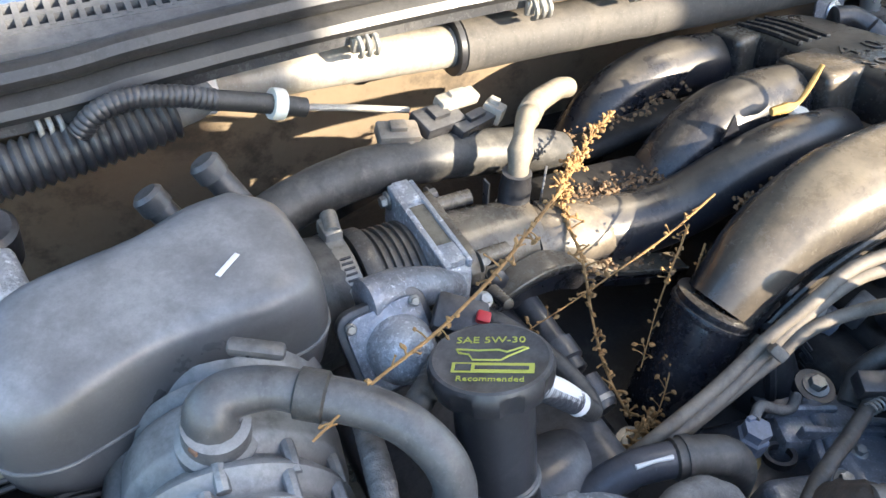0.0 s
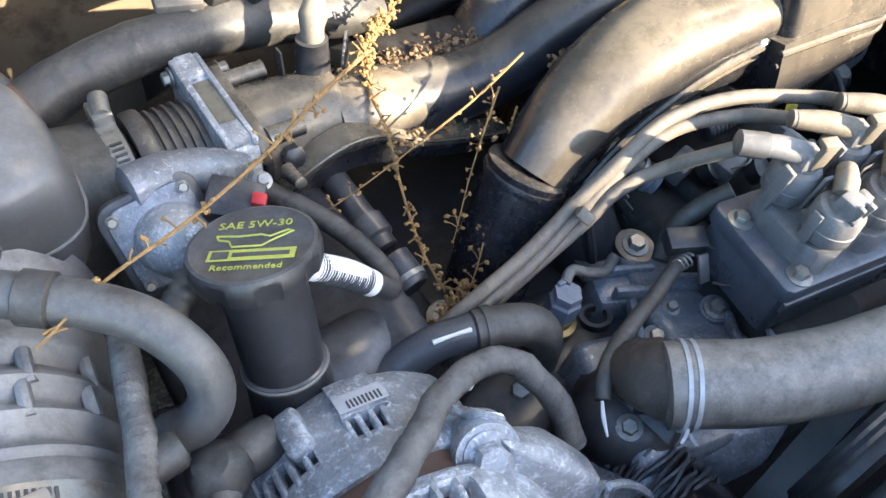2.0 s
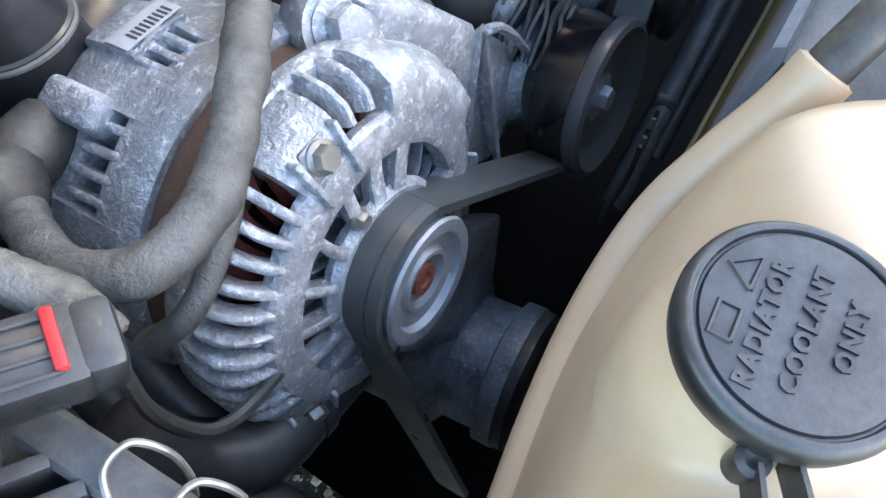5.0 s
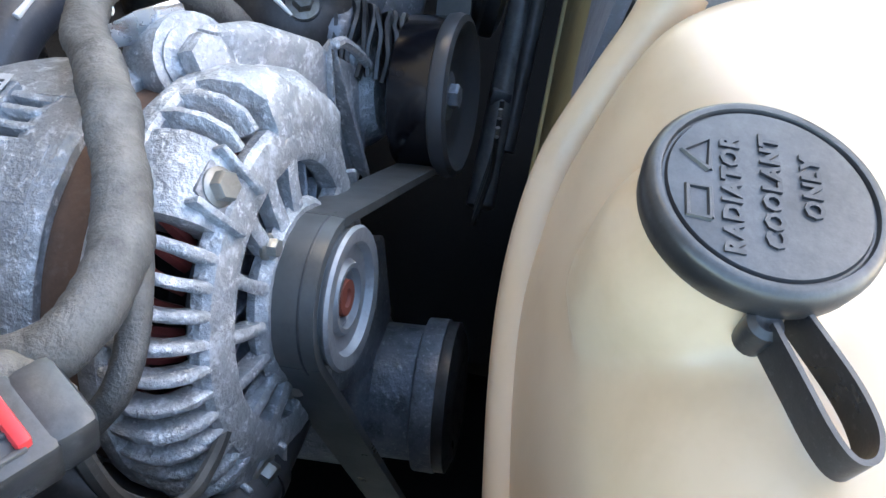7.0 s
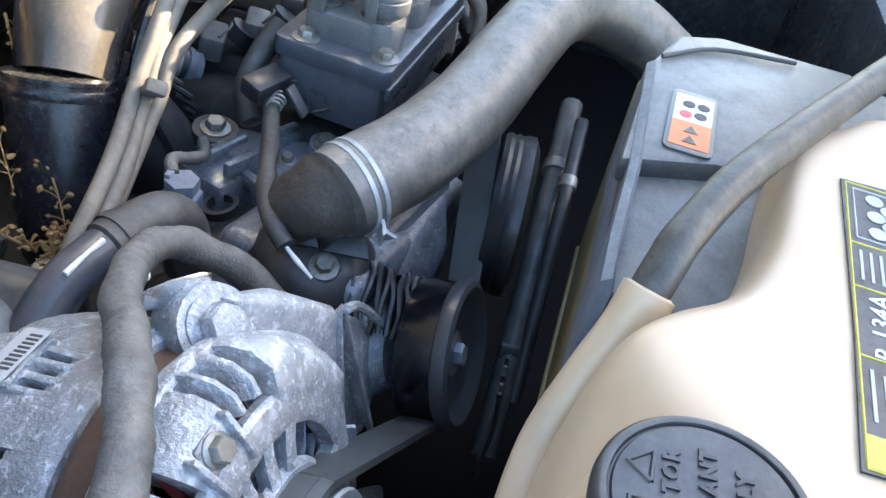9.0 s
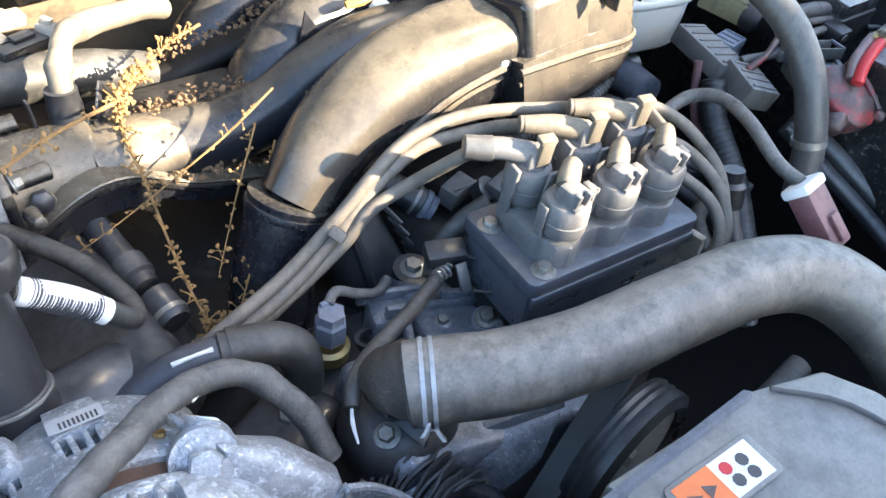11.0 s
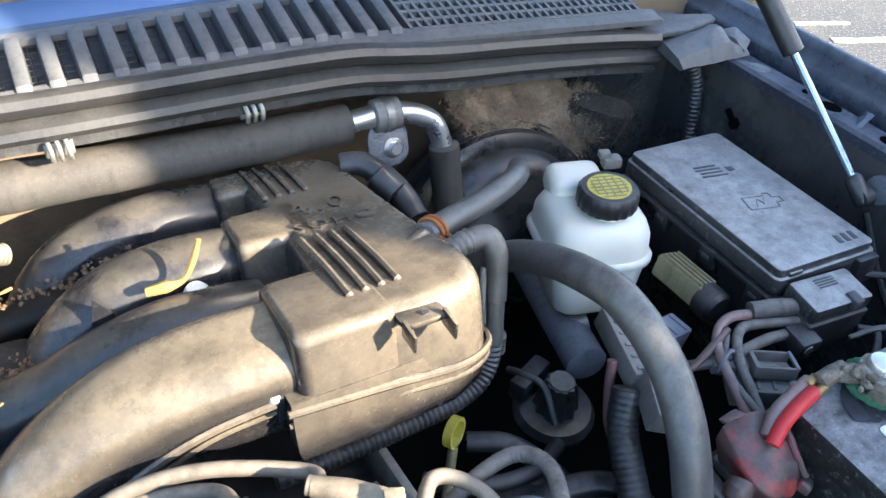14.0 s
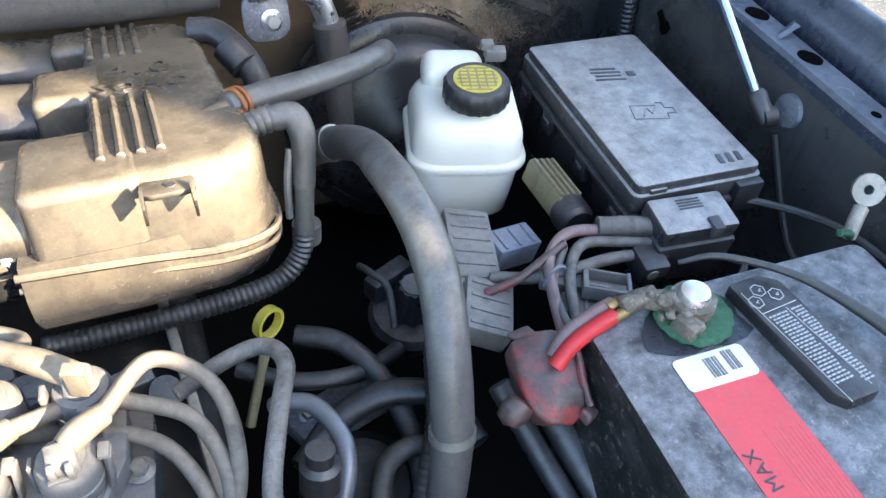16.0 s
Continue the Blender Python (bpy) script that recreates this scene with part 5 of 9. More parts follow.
part("clamp_band", lathe([(0.0195, 0), (0.0212, 0), (0.0212, 0.006), (0.0195, 0.006)], axes((-0.075, 0.375, 0.963), (1, 0.25, 0.16)), 26), RUST, rear)
pcv = thing("vent_pipe", (0.12, 0.33, 0.93), "tan dusty elbow pipe with a ribbed sleeve", "vent pipe")
part("pipe", tube([(0.1195, 0.3335, 0.980), (0.121, 0.337, 0.990), (0.124, 0.341, 0.997), (0.1285, 0.347, 1.003), (0.134, 0.354, 1.008), (0.143, 0.364, 1.008), (0.153, 0.376, 1.002), (0.165, 0.389, 0.996)], [0.0084, 0.0090, 0.0108, 0.0080, 0.0082, 0.0096, 0.0088, 0.0088], 16, 6, lump=0.08), VENTPIPE, pcv)
part("ribbed_sleeve", tube([(0.152, 0.375, 1.003), (0.176, 0.401, 0.991), (0.206, 0.426, 0.977), (0.235, 0.448, 0.964), (0.258, 0.464, 0.950)], [0.0106, 0.0104, 0.0102, 0.0100, 0.0100], 16, 6, rib=(0.0042, 0.0012)), VENTPIPE, pcv)
part("boot", lathe([(0.0, -0.03), (0.0140, -0.03), (0.0138, -0.012), (0.0128, -0.010), (0.0128, 0.010), (0.0118, 0.014), (0.0118, 0.022), (0, 0.022)], axes((0.118, 0.3325, 0.962), (0.04, 0.08, 1)), 22), BLACK, pcv)
part("band", lathe([(0.0136, 0), (0.0143, 0), (0.0143, 0.003), (0.0136, 0.003)], axes((0.1178, 0.3320, 0.950), (0.04, 0.08, 1)), 22), PAPER, pcv)
part("guard", slab([(-0.013, -0.005), (0.013, -0.005), (0.015, 0.03), (0.006, 0.036), (-0.011, 0.022)], -0.001, 0.001, axes((0.143, 0.330, 0.945), (0.75, -0.6, 0), (0.6, 0.75, 0)), 0.0005), BLACK_DUSTY, pcv)
part("stay", box(0.002, 0.008, 0.05, pose(0.096, 0.338, 0.955, 0, -4, 0), 0.0005), BLACK_DUSTY, pcv)

# far rear: pipe, corrugated loom, cable
ac = thing("air_conditioning_pipe", (0.25, 0.5, 0.98), "thick dulled aluminium pipe with a foam sleeve along the firewall", "pipe")
part("pipe", tube([(-0.09, 0.500, 1.008), (-0.059, 0.505, 1.006), (0.038, 0.505, 1.002), (0.155, 0.503, 0.996)], 0.0190, 22, 4), PIPE, ac)
part("end_cone", tube([(-0.11, 0.498, 1.008), (-0.086, 0.500, 1.008), (-0.070, 0.503, 1.007)], [0.015, 0.021, 0.0225], 20, 3), PAPER, ac, "whitish oxidised collar")
part("ring", lathe([(0.019, 0), (0.0265, 0.001), (0.0270, 0.006), (0.019, 0.008)], axes((0.146, 0.503, 0.996), (1, -0.01, -0.03)), 28), BLACK, ac)
part("sleeve", tube([(0.152, 0.503, 0.996), (0.25, 0.500, 0.994), (0.345, 0.495, 0.993), (0.47, 0.491, 0.990), (0.592, 0.488, 0.989)], [0.0255, 0.0235, 0.0225, 0.0215, 0.0205], 24, 8, lump=0.03), FOAM, ac)
part("bright_bend", tube([(0.588, 0.488, 0.989), (0.625, 0.487, 0.991), (0.658, 0.486, 0.987), (0.684, 0.484, 0.972), (0.694, 0.480, 0.950), (0.697, 0.476, 0.93)], 0.0115, 18, 6), BRIGHT, ac)
part("drop_sleeve", tube([(0.696, 0.476, 0.945), (0.699, 0.470, 0.90), (0.701, 0.462, 0.86), (0.703, 0.45, 0.80)], 0.0170, 20, 6), FOAM, ac)
brk = thing("pipe_bracket", (0.635, 0.495, 0.95), "steel pipe clamp with a bright bolt on the firewall", "bracket")
part("strap", tube([(0.617, 0.488, 0.990), (0.647, 0.487, 0.991)], 0.0175, 20, 2), SENSORGREY, brk)
part("band", lathe([(0.0175, 0), (0.0192, 0), (0.0192, 0.008), (0.0175, 0.008)], axes((0.628, 0.488, 0.990), (1, 0, 0)), 24), STEEL, brk)
part("tab", slab(rounded(0.046, 0.05, 0.016, 4), -0.0015, 0.0015, axes((0.636, 0.490, 0.952), (0, -1, 0.25), (1, 0, 0)), 0.0005), CAST_DARK, brk)
part("bolt", hexbolt(axes((0.641, 0.487, 0.948), (0, -1, 0.25)), 0.0075, 0.008), BRIGHT, brk)
cor = thing("corrugated_loom", (-0.2, 0.46, 0.99), "black corrugated loom sleeve joining a grey fitting", "wiring loom")
part("sleeve", tube([(-0.36, 0.455, 0.985), (-0.29, 0.458, 0.992), (-0.235, 0.460, 0.999), (-0.19, 0.462, 1.003), (-0.135, 0.466, 1.008), (-0.105, 0.470, 1.012)], 0.0200, 20, 10, rib=(0.0072, 0.0032)), BLACK_DUSTY, cor)
part("fitting", tube([(-0.110, 0.469, 1.011), (-0.090, 0.473, 1.015), (-0.075, 0.478, 1.020)], [0.013, 0.0145, 0.012], 16, 4), SENSORGREY, cor)
part("second_sleeve", tube([(-0.175, 0.446, 1.026), (-0.160, 0.446, 1.040), (-0.135, 0.446, 1.046), (-0.105, 0.445, 1.041), (-0.078, 0.445, 1.031)], 0.0085, 14, 8, rib=(0.0045, 0.001)), BLACK_DUSTY, cor)
cab = thing("throttle_cable", (0.0, 0.445, 1.0), "black control cable with a pale plastic ferrule", "cable")
part("sheath", tube([(-0.085, 0.445, 1.033), (-0.06, 0.445, 1.025), (-0.033, 0.446, 1.015), (-0.010, 0.445, 1.007)], 0.0078, 14, 5), DARKWIRE, cab)
part("ferrule", lathe([(0, -0.005), (0.012, -0.005), (0.0125, 0.0), (0.012, 0.005), (0, 0.005)], axes((-0.033, 0.446, 1.0155), (1, 0, -0.35)), 20), MILK, cab, "pale greenish ferrule")
part("inner", tube([(-0.012, 0.445, 1.008), (0.03, 0.441, 0.999), (0.074, 0.434, 0.990)], 0.0028, 8, 4), PIPE, cab)
for k, (x, y, z, s, yaw, mat) in enumerate(((0.050, 0.405, 0.992, (0.034, 0.020, 0.012), -10, WIRE), (0.060, 0.398, 0.982, (0.040, 0.018, 0.010), 25, WIRE), (0.088, 0.410, 0.992, (0.042, 0.026, 0.012), 15, BLACK),
                                            (0.110, 0.420, 1.000, (0.040, 0.014, 0.010), 12, PIPE), (0.120, 0.405, 0.984, (0.050, 0.016, 0.012), 22, BLACK), (0.142, 0.412, 0.985, (0.014, 0.018, 0.016), 40, PIPE))):
    c = thing("rail_connector", (x, y, z - 0.01), "dusty plastic connector block behind the throttle body", "connector", "connectors on the rear fuel rail")
    part("body", box(*s, pose(x, y, z, 12, 6, yaw), 0.002), mat, c)
    part("latch", box(s[0] * 0.4, s[1] * 0.5, s[2] * 0.5, pose(x, y, z + s[2] * 0.6, 12, 6, yaw), 0.001), mat, c)
single("red_wire", tube([(0.070, 0.425, 0.992), (0.082, 0.422, 0.992), (0.092, 0.414, 0.992)], 0.0018, 6, 4), RED, "short red wire behind the throttle body", "wire")
for k, (x, y, z) in enumerate(((-0.098, 0.405, 1.000), (-0.141, 0.40, 0.988))):
    nip = thing("hose_fitting", (x, y, z - 0.03), "grey capped hose fitting behind the resonator", "fitting", "capped fittings")
    part("stub", tube([(x + 0.018, y - 0.02, z - 0.028), (x + 0.006, y - 0.006, z - 0.008), (x, y, z)], 0.0105, 14, 4), BLACK_DUSTY, nip)
    part("cap", lathe([(0, 0), (0.012, 0), (0.012, 0.012), (0.009, 0.015), (0, 0.015)], axes((x + 0.002, y - 0.002, z - 0.003), (-0.4, 0.3, 0.8)), 16), GREYHOSE, nip)
# far left: cast bracket, dark cap and a bundle of thin wires
cast = thing("cast_bracket", (-0.25, 0.37, 0.93), "corroded cast aluminium bracket beside the resonator", "bracket")
part("body", uneven(box(0.05, 0.07, 0.05, pose(-0.258, 0.372, 0.955, 10, 10, 12), 0.008, 3), 0.0015, 60), CAST, cast)
part("cap", lathe([(0, 0), (0.021, 0), (0.021, 0.03), (0.017, 0.034), (0, 0.034)], axes((-0.252, 0.428, 0.955), (0.1, -0.2, 1)), 24), BLACK, cast)
rng = random.Random(3)
for k in range(14):
    y0 = 0.205 + rng.uniform(-0.02, 0.03)
    pts = [(-0.31, y0 + rng.uniform(-0.02, 0.02), 0.955 + rng.uniform(-0.02, 0.01)), (-0.27, y0 + rng.uniform(-0.012, 0.012), 0.965 + rng.uniform(-0.01, 0.01)),
           (-0.235, y0 - 0.005 + rng.uniform(-0.01, 0.01), 0.957 + rng.uniform(-0.01, 0.01)), (-0.20, y0 + 0.01, 0.93), (-0.18, y0 + 0.03, 0.89)]
    single("thin_wire", tube(pts, rng.choice((0.0016, 0.002, 0.0028)), 7, 5), rng.choice((DARKWIRE, DARKWIRE, BLUEGREY, RUBBER, OLIVE)), "thin wire in the bundle beside the air duct", "wire", "wires in the side bundle")
single("side_hose", tube([(-0.19, 0.235, 0.965), (-0.205, 0.215, 0.955), (-0.215, 0.19, 0.94), (-0.21, 0.16, 0.90)], 0.012, 14, 5), RUBBER, "dark rubber hose dropping beside the duct", "hose")
# ---- battery side ----
fz = thing("fuse_box", (0.92, 0.26, 0.85), "dusty black fuse box with an embossed lid", "fuse box")
FB = axes((0.924, 0.257, 0.948), (0.02, 0.015, 1.0), (1.0, -0.025, 0.0))
part("lid", join(slab(rounded(0.120, 0.222, 0.006, 3), -0.006, 0.004, FB, 0.002), slab(rounded(0.126, 0.228, 0.007, 3), -0.022, -0.005, FB, 0.0015)), LID, fz)
part("body", slab(rounded(0.112, 0.214, 0.006, 3), -0.10, -0.020, FB, 0.002), BLACK, fz)
part("lip", slab(rounded(0.130, 0.232, 0.006, 3), -0.030, -0.026, FB, 0.001), BLACK, fz)
for v in (-0.095, -0.03, 0.040, 0.09):
    latch = part("latch", box(0.008, 0.020, 0.022, FB @ pose(-0.062, v, -0.036), 0.0015), BLACK, fz)
    part("latch_slot", box(0.002, 0.010, 0.004, FB @ pose(-0.0665, v, -0.034), 0.0003), PRINT, latch)
part("side_latch", box(0.026, 0.010, 0.030, FB @ pose(0.048, -0.116, -0.022), 0.002), BLACK, fz)
part("clip_step", box(0.016, 0.006, 0.010, FB @ pose(-0.040, -0.1100, -0.006), 0.0015), LID, fz)
# embossed outline of a book with a bolt, and rows of unreadable writing
book = [(-0.018, -0.010), (0.014, -0.012), (0.016, -0.004), (0.024, -0.004), (0.024, 0.004), (0.016, 0.005), (0.016, 0.012), (0.010, 0.013), (0.008, 0.009), (-0.016, 0.010)]
part("emboss", tube([FB @ (pose(0.004, -0.018, 0.0042, 0, 0, -8) @ Vector((a, b, 0))) for a, b in book + book[:1]], 0.0008, 6, 1, ends=False), LID, fz)
part("emboss", tube([FB @ (pose(0.004, -0.018, 0.0042, 0, 0, -8) @ Vector((a, b, 0))) for a, b in ((-0.008, -0.006), (-0.002, 0.005), (0.001, -0.004), (0.007, 0.006))], 0.0008, 6, 1, ends=False), LID, fz)
for k in range(4):
    part("writing_bar", box(0.030 - 0.004 * (k % 2), 0.0026, 0.0009, FB @ pose(-0.006, 0.038 + 0.006 * k, 0.0042, 0, 0, -8), 0.0002), BLACK, fz)
part("writing_bar", box(0.008, 0.008, 0.0009, FB @ pose(0.018, 0.043, 0.0042), 0.0002), BLACK, fz)
for k in range(3):
    part("writing_bar", box(0.005, 0.012, 0.0009, FB @ pose(0.028 + 0.009 * k, -0.095, 0.0042, 0, 0, -10), 0.0002), BLACK, fz)
tb2 = thing("cable_junction", (0.895, 0.12, 0.90), "black cable junction cover clipped to the fuse box", "junction box")
JM = axes((0.898, 0.120, 0.935), (0.05, -0.12, 1), (1, -0.05, 0))
part("cover", box(0.070, 0.038, 0.018, JM, 0.003), LID, tb2)
part("body", box(0.074, 0.040, 0.045, JM @ pose(0, -0.002, -0.030), 0.003), BLACK, tb2)
part("notch", box(0.010, 0.014, 0.012, JM @ pose(0.012, -0.016, 0.006), 0.001), PRINT, tb2)
for k in range(4):
    part("writing_bar", box(0.022, 0.0012, 0.0008, JM @ pose(0.0, 0.004 + 0.003 * k, 0.0093), 0), BLACK, tb2)
part("cable_clamp", box(0.024, 0.026, 0.022, JM @ pose(-0.042, -0.022, -0.022), 0.003), BLACK, tb2)
part("clamp_hole", lathe([(0, 0), (0.005, 0), (0.005, 0.001), (0, 0.001)], JM @ axes((-0.046, -0.0355, -0.018), (0, -1, 0)), 12), STEEL, tb2)

# brake fluid reservoir
res = thing("brake_fluid_reservoir", (0.78, 0.31, 0.82), "milky white brake fluid reservoir with a black cap", "fluid reservoir")
RM = axes((0.780, 0.315, 0.0), (0, 0, 1), (1, -0.28, 0))


def res_loop(z, w, l, r, dx=0.0, dy=0.0):
    return [RM @ Vector((a * 1.36 + dx, b * 0.98 + dy, z)) for a, b in rounded(w, l, r, 6)]


part("lower_tank", skin([res_loop(0.836, 0.052, 0.075, 0.014, 0, -0.006), res_loop(0.843, 0.062, 0.088, 0.018, 0, -0.006), res_loop(0.875, 0.068, 0.098, 0.019, 0, -0.004), res_loop(0.898, 0.072, 0.104, 0.020, 0, -0.002)]), MILK, res, sharp=60)
part("weld", skin([res_loop(0.896, 0.076, 0.108, 0.021), res_loop(0.899, 0.081, 0.113, 0.023), res_loop(0.905, 0.081, 0.113, 0.023), res_loop(0.908, 0.076, 0.108, 0.021)]), MILK, res, sharp=60)
part("upper_tank", skin([res_loop(0.905, 0.075, 0.108, 0.022), res_loop(0.928, 0.074, 0.106, 0.024), res_loop(0.940, 0.068, 0.100, 0.026), res_loop(0.946, 0.058, 0.090, 0.026), res_loop(0.948, 0.04, 0.07, 0.018)]), MILK, res, sharp=60)
part("filler_hump", uneven(box(0.058, 0.044, 0.034, RM @ pose(-0.010, 0.034, 0.948, 6, 0, 0), 0.013, 4), 0.0005), MILK, res)
part("neck", lathe([(0.022, 0.94), (0.022, 0.958)], RM @ pose(0.006, -0.014, 0), 24), MILK, res)
capm = RM @ pose(0.006, -0.014, 0.966)
bcap = part("cap", lathe([(0, -0.012), (0.0285, -0.012), (0.0295, -0.010), (0.0295, 0.004), (0.027, 0.008), (0.0, 0.008)], capm, 72, lambda a, r, z: r * (1 + (0.025 if math.cos(20 * a) > 0 else -0.01) * (r > 0.028))), BLACK, res, "black ribbed screw cap")
part("cap_print", lathe([(0, 0.0082), (0.0215, 0.0082), (0.0215, 0.0086), (0, 0.0086)], capm, 32), YELLOW, bcap, "yellow warning disc")
for k in range(7):
    w = 0.036 * math.sqrt(max(0.05, 1 - ((k - 3) / 3.9) ** 2))
    part("writing_bar", box(w, 0.0016, 0.0004, capm @ pose(0, -0.0165 + 0.0055 * k, 0.0088), 0), OLIVE, bcap)
for k in range(5):
    part("writing_bar", box(0.0016, 0.034 - 0.006 * abs(k - 2), 0.0004, capm @ pose(-0.015 + 0.0075 * k, 0, 0.0089), 0), OLIVE, bcap)
part("level_sensor", join(box(0.020, 0.014, 0.012, RM @ pose(0.030, 0.040, 0.966), 0.003), box(0.012, 0.010, 0.008, RM @ pose(0.022, 0.042, 0.974), 0.002)), SENSORGREY, res)
mc = thing("master_cylinder", (0.77, 0.35, 0.79), "dull metal brake master cylinder under the reservoir", "master cylinder")
part("barrel", tube([(0.785, 0.43, 0.80), (0.765, 0.34, 0.80), (0.745, 0.24, 0.80)], 0.022, 18, 3), BLUEGREY, mc)
part("port", lathe([(0, 0), (0.012, 0), (0.010, 0.02), (0, 0.02)], axes((0.755, 0.29, 0.81), (0.8, -0.3, 0.3)), 12), STEEL, mc)
boo = thing("brake_booster", (0.78, 0.5, 0.72), "large black drum of the brake booster", "brake booster")
bz = axes((0.778, 0.500, 0.806), (-0.12, -0.98, 0.14))
part("drum", lathe([(0.0, 0.085), (0.030, 0.083), (0.045, 0.071), (0.082, 0.066), (0.100, 0.059), (0.106, 0.050), (0.109, 0.044), (0.118, 0.043), (0.126, 0.039), (0.1275, 0.030), (0.122, 0.024), (0.121, 0.0), (0.121, -0.016), (0.10, -0.05), (0, -0.05)], bz, 64), BOOSTER, boo)
part("seam_ring", lathe([(0.119, 0.016), (0.1310, 0.015), (0.1325, 0.011), (0.1310, 0.007), (0.119, 0.006)], bz, 64), BOOSTER, boo)

# torn fibre pad above the booster: a core and matted tufts
pad = thing("fibre_pad", (0.82, 0.54, 0.95), "torn matted brown fibre insulation above the booster", "insulation")
core = slab([(-0.105, 0.022), (-0.06, 0.03), (0.0, 0.028), (0.045, 0.030), (0.065, 0.010), (0.075, -0.020), (0.06, -0.05), (0.01, -0.035), (-0.06, -0.022), (-0.09, -0.012)], -0.012, 0.012, axes((0.830, 0.520, 0.945), (0.05, -0.85, 0.5), (1, 0, -0.25)), 0.006)
bmesh.ops.subdivide_edges(core, edges=core.edges[:], cuts=3, use_grid_fill=True)
part("core", uneven(uneven(core, 0.014, 38), 0.006, 110), FIBRE, pad)
tufts = bmesh.new()
rng = random.Random(8)
clumps = [(rng.uniform(-0.105, 0.085), rng.gauss(0.0, 0.024), rng.uniform(0.006, 0.022), Vector((rng.gauss(0, 1), rng.gauss(-0.4, 0.6), rng.gauss(0, 1)))) for k in range(90)]
for k in range(15000):
    m = axes((0.830, 0.520, 0.945), (0.05, -0.85, 0.5), (1, 0, -0.25))
    ca, cb, lift, comb = rng.choice(clumps)
    a, b = ca + rng.gauss(0, 0.007), cb + rng.gauss(0, 0.006)
    if a > 0.045:
        b -= 0.02
    p = m @ Vector((a, b, lift * rng.random()))
    q = p + comb * 0.004 + Vector((rng.gauss(0, 0.005), rng.gauss(-0.003, 0.004), rng.gauss(0.0, 0.005)))
    s = Vector((rng.gauss(0, 1), rng.gauss(0, 1), rng.gauss(0, 1))).normalized() * 0.0003
    mid = p.lerp(q, 0.5) + Vector((rng.gauss(0, 0.004), rng.gauss(0, 0.004), rng.gauss(0, 0.004)))
    v = [tufts.verts.new(x) for x in (p - s, p + s, mid + s, mid - s, q)]
    tufts.faces.new((v[0], v[1], v[2], v[3]))
    tufts.faces.new((v[3], v[2], v[4]))
part("tuft", tufts, FIBRE, pad)
dfb = thing("dark_fibre", (0.92, 0.50, 0.88), "dark sagging end of the fibre pad", "insulation")
part("core", uneven(uneven(box(0.085, 0.03, 0.06, pose(0.918, 0.50, 0.915, 20, 20, -20), 0.014, 4), 0.008, 60), 0.004, 200), BLOCK, dfb)
tufts = bmesh.new()
for k in range(3200):
    p = Vector((0.918 + rng.gauss(0, 0.026), 0.480 + rng.gauss(0, 0.010), 0.918 - rng.gauss(0, 0.018)))
    q = p + Vector((rng.gauss(0, 0.007), rng.gauss(-0.004, 0.005), rng.gauss(0, 0.007)))
    s = Vector((rng.gauss(0, 1), rng.gauss(0, 1), rng.gauss(0, 1))).normalized() * 0.0003
    v = [tufts.verts.new(x) for x in (p - s, p + s, q)]
    tufts.faces.new(v)
part("tuft", tufts, stuff("grey-brown fibre", (0.10, 0.088, 0.072), (0.06, 0.054, 0.046), 0.95), dfb)

# battery
bat = thing("battery", (0.87, -0.06, 0.78), "dusty black car battery with a red and white label", "battery")
BM = axes((0.865, -0.075, 0.962), (-0.01, 0.01, 1), (1.0, -0.02, 0))
part("case", slab(rounded(0.236, 0.225, 0.008, 3), -0.17, -0.028, BM, 0.003), BATTERY, bat)
part("top", slab(rounded(0.240, 0.229, 0.010, 3), -0.030, 0.0, BM, 0.0035), BATTERY, bat)
lab = part("label", slab([(-0.0790, 0.032), (-0.0260, 0.033), (-0.0230, -0.105), (-0.0760, -0.105)], 0.0002, 0.0007, BM), PINK, bat, "red label film")
part("label_head", slab([(a - 0.0540, b + 0.0445) for a, b in rounded(0.0525, 0.0255, 0.004, 4)], 0.0007, 0.0012, BM), PAPER, lab, "white label head")
for k, dx in enumerate((0, 0.0022, 0.0042, 0.0066, 0.0088, 0.0150, 0.0170, 0.0194, 0.0214)):
    part("barcode_line", box(0.0012 + 0.0006 * (k % 2), 0.0155, 0.0004, BM @ pose(-0.0590 + dx, 0.0450 + (0.002 if k > 4 else 0), 0.0013, 0, 0, 2), 0), SENSORGREY, lab)
part("lettering", letters("MAX", 0.0125, 0.0002, BM @ pose(-0.0690, -0.0285, 0.0009, 0, 0, 97), 1.12), PRINT, lab, "dark printed word")
for k in range(9):
    part("writing_bar", box(0.0011, 0.070 - 0.006 * ((k * 3) % 4), 0.0002, BM @ pose(-0.0520 + 0.0030 * k, -0.036 - 0.003 * ((k * 5) % 3), 0.0008, 0, 0, 1), 0), FAINT, lab)
vent = part("vent_cover", slab([(-0.020, 0.055), (0.006, 0.055), (0.017, 0.045), (0.020, -0.042), (0.010, -0.055), (-0.011, -0.054), (-0.019, -0.044)], -0.001, 0.011, BM @ pose(0.013, 0.045, 0, 0, 0, 6), 0.002), BLACK, bat, "black vent cover with silver print")
VM = BM @ pose(0.0125, 0.043, 0.0112, 0, 0, 6)
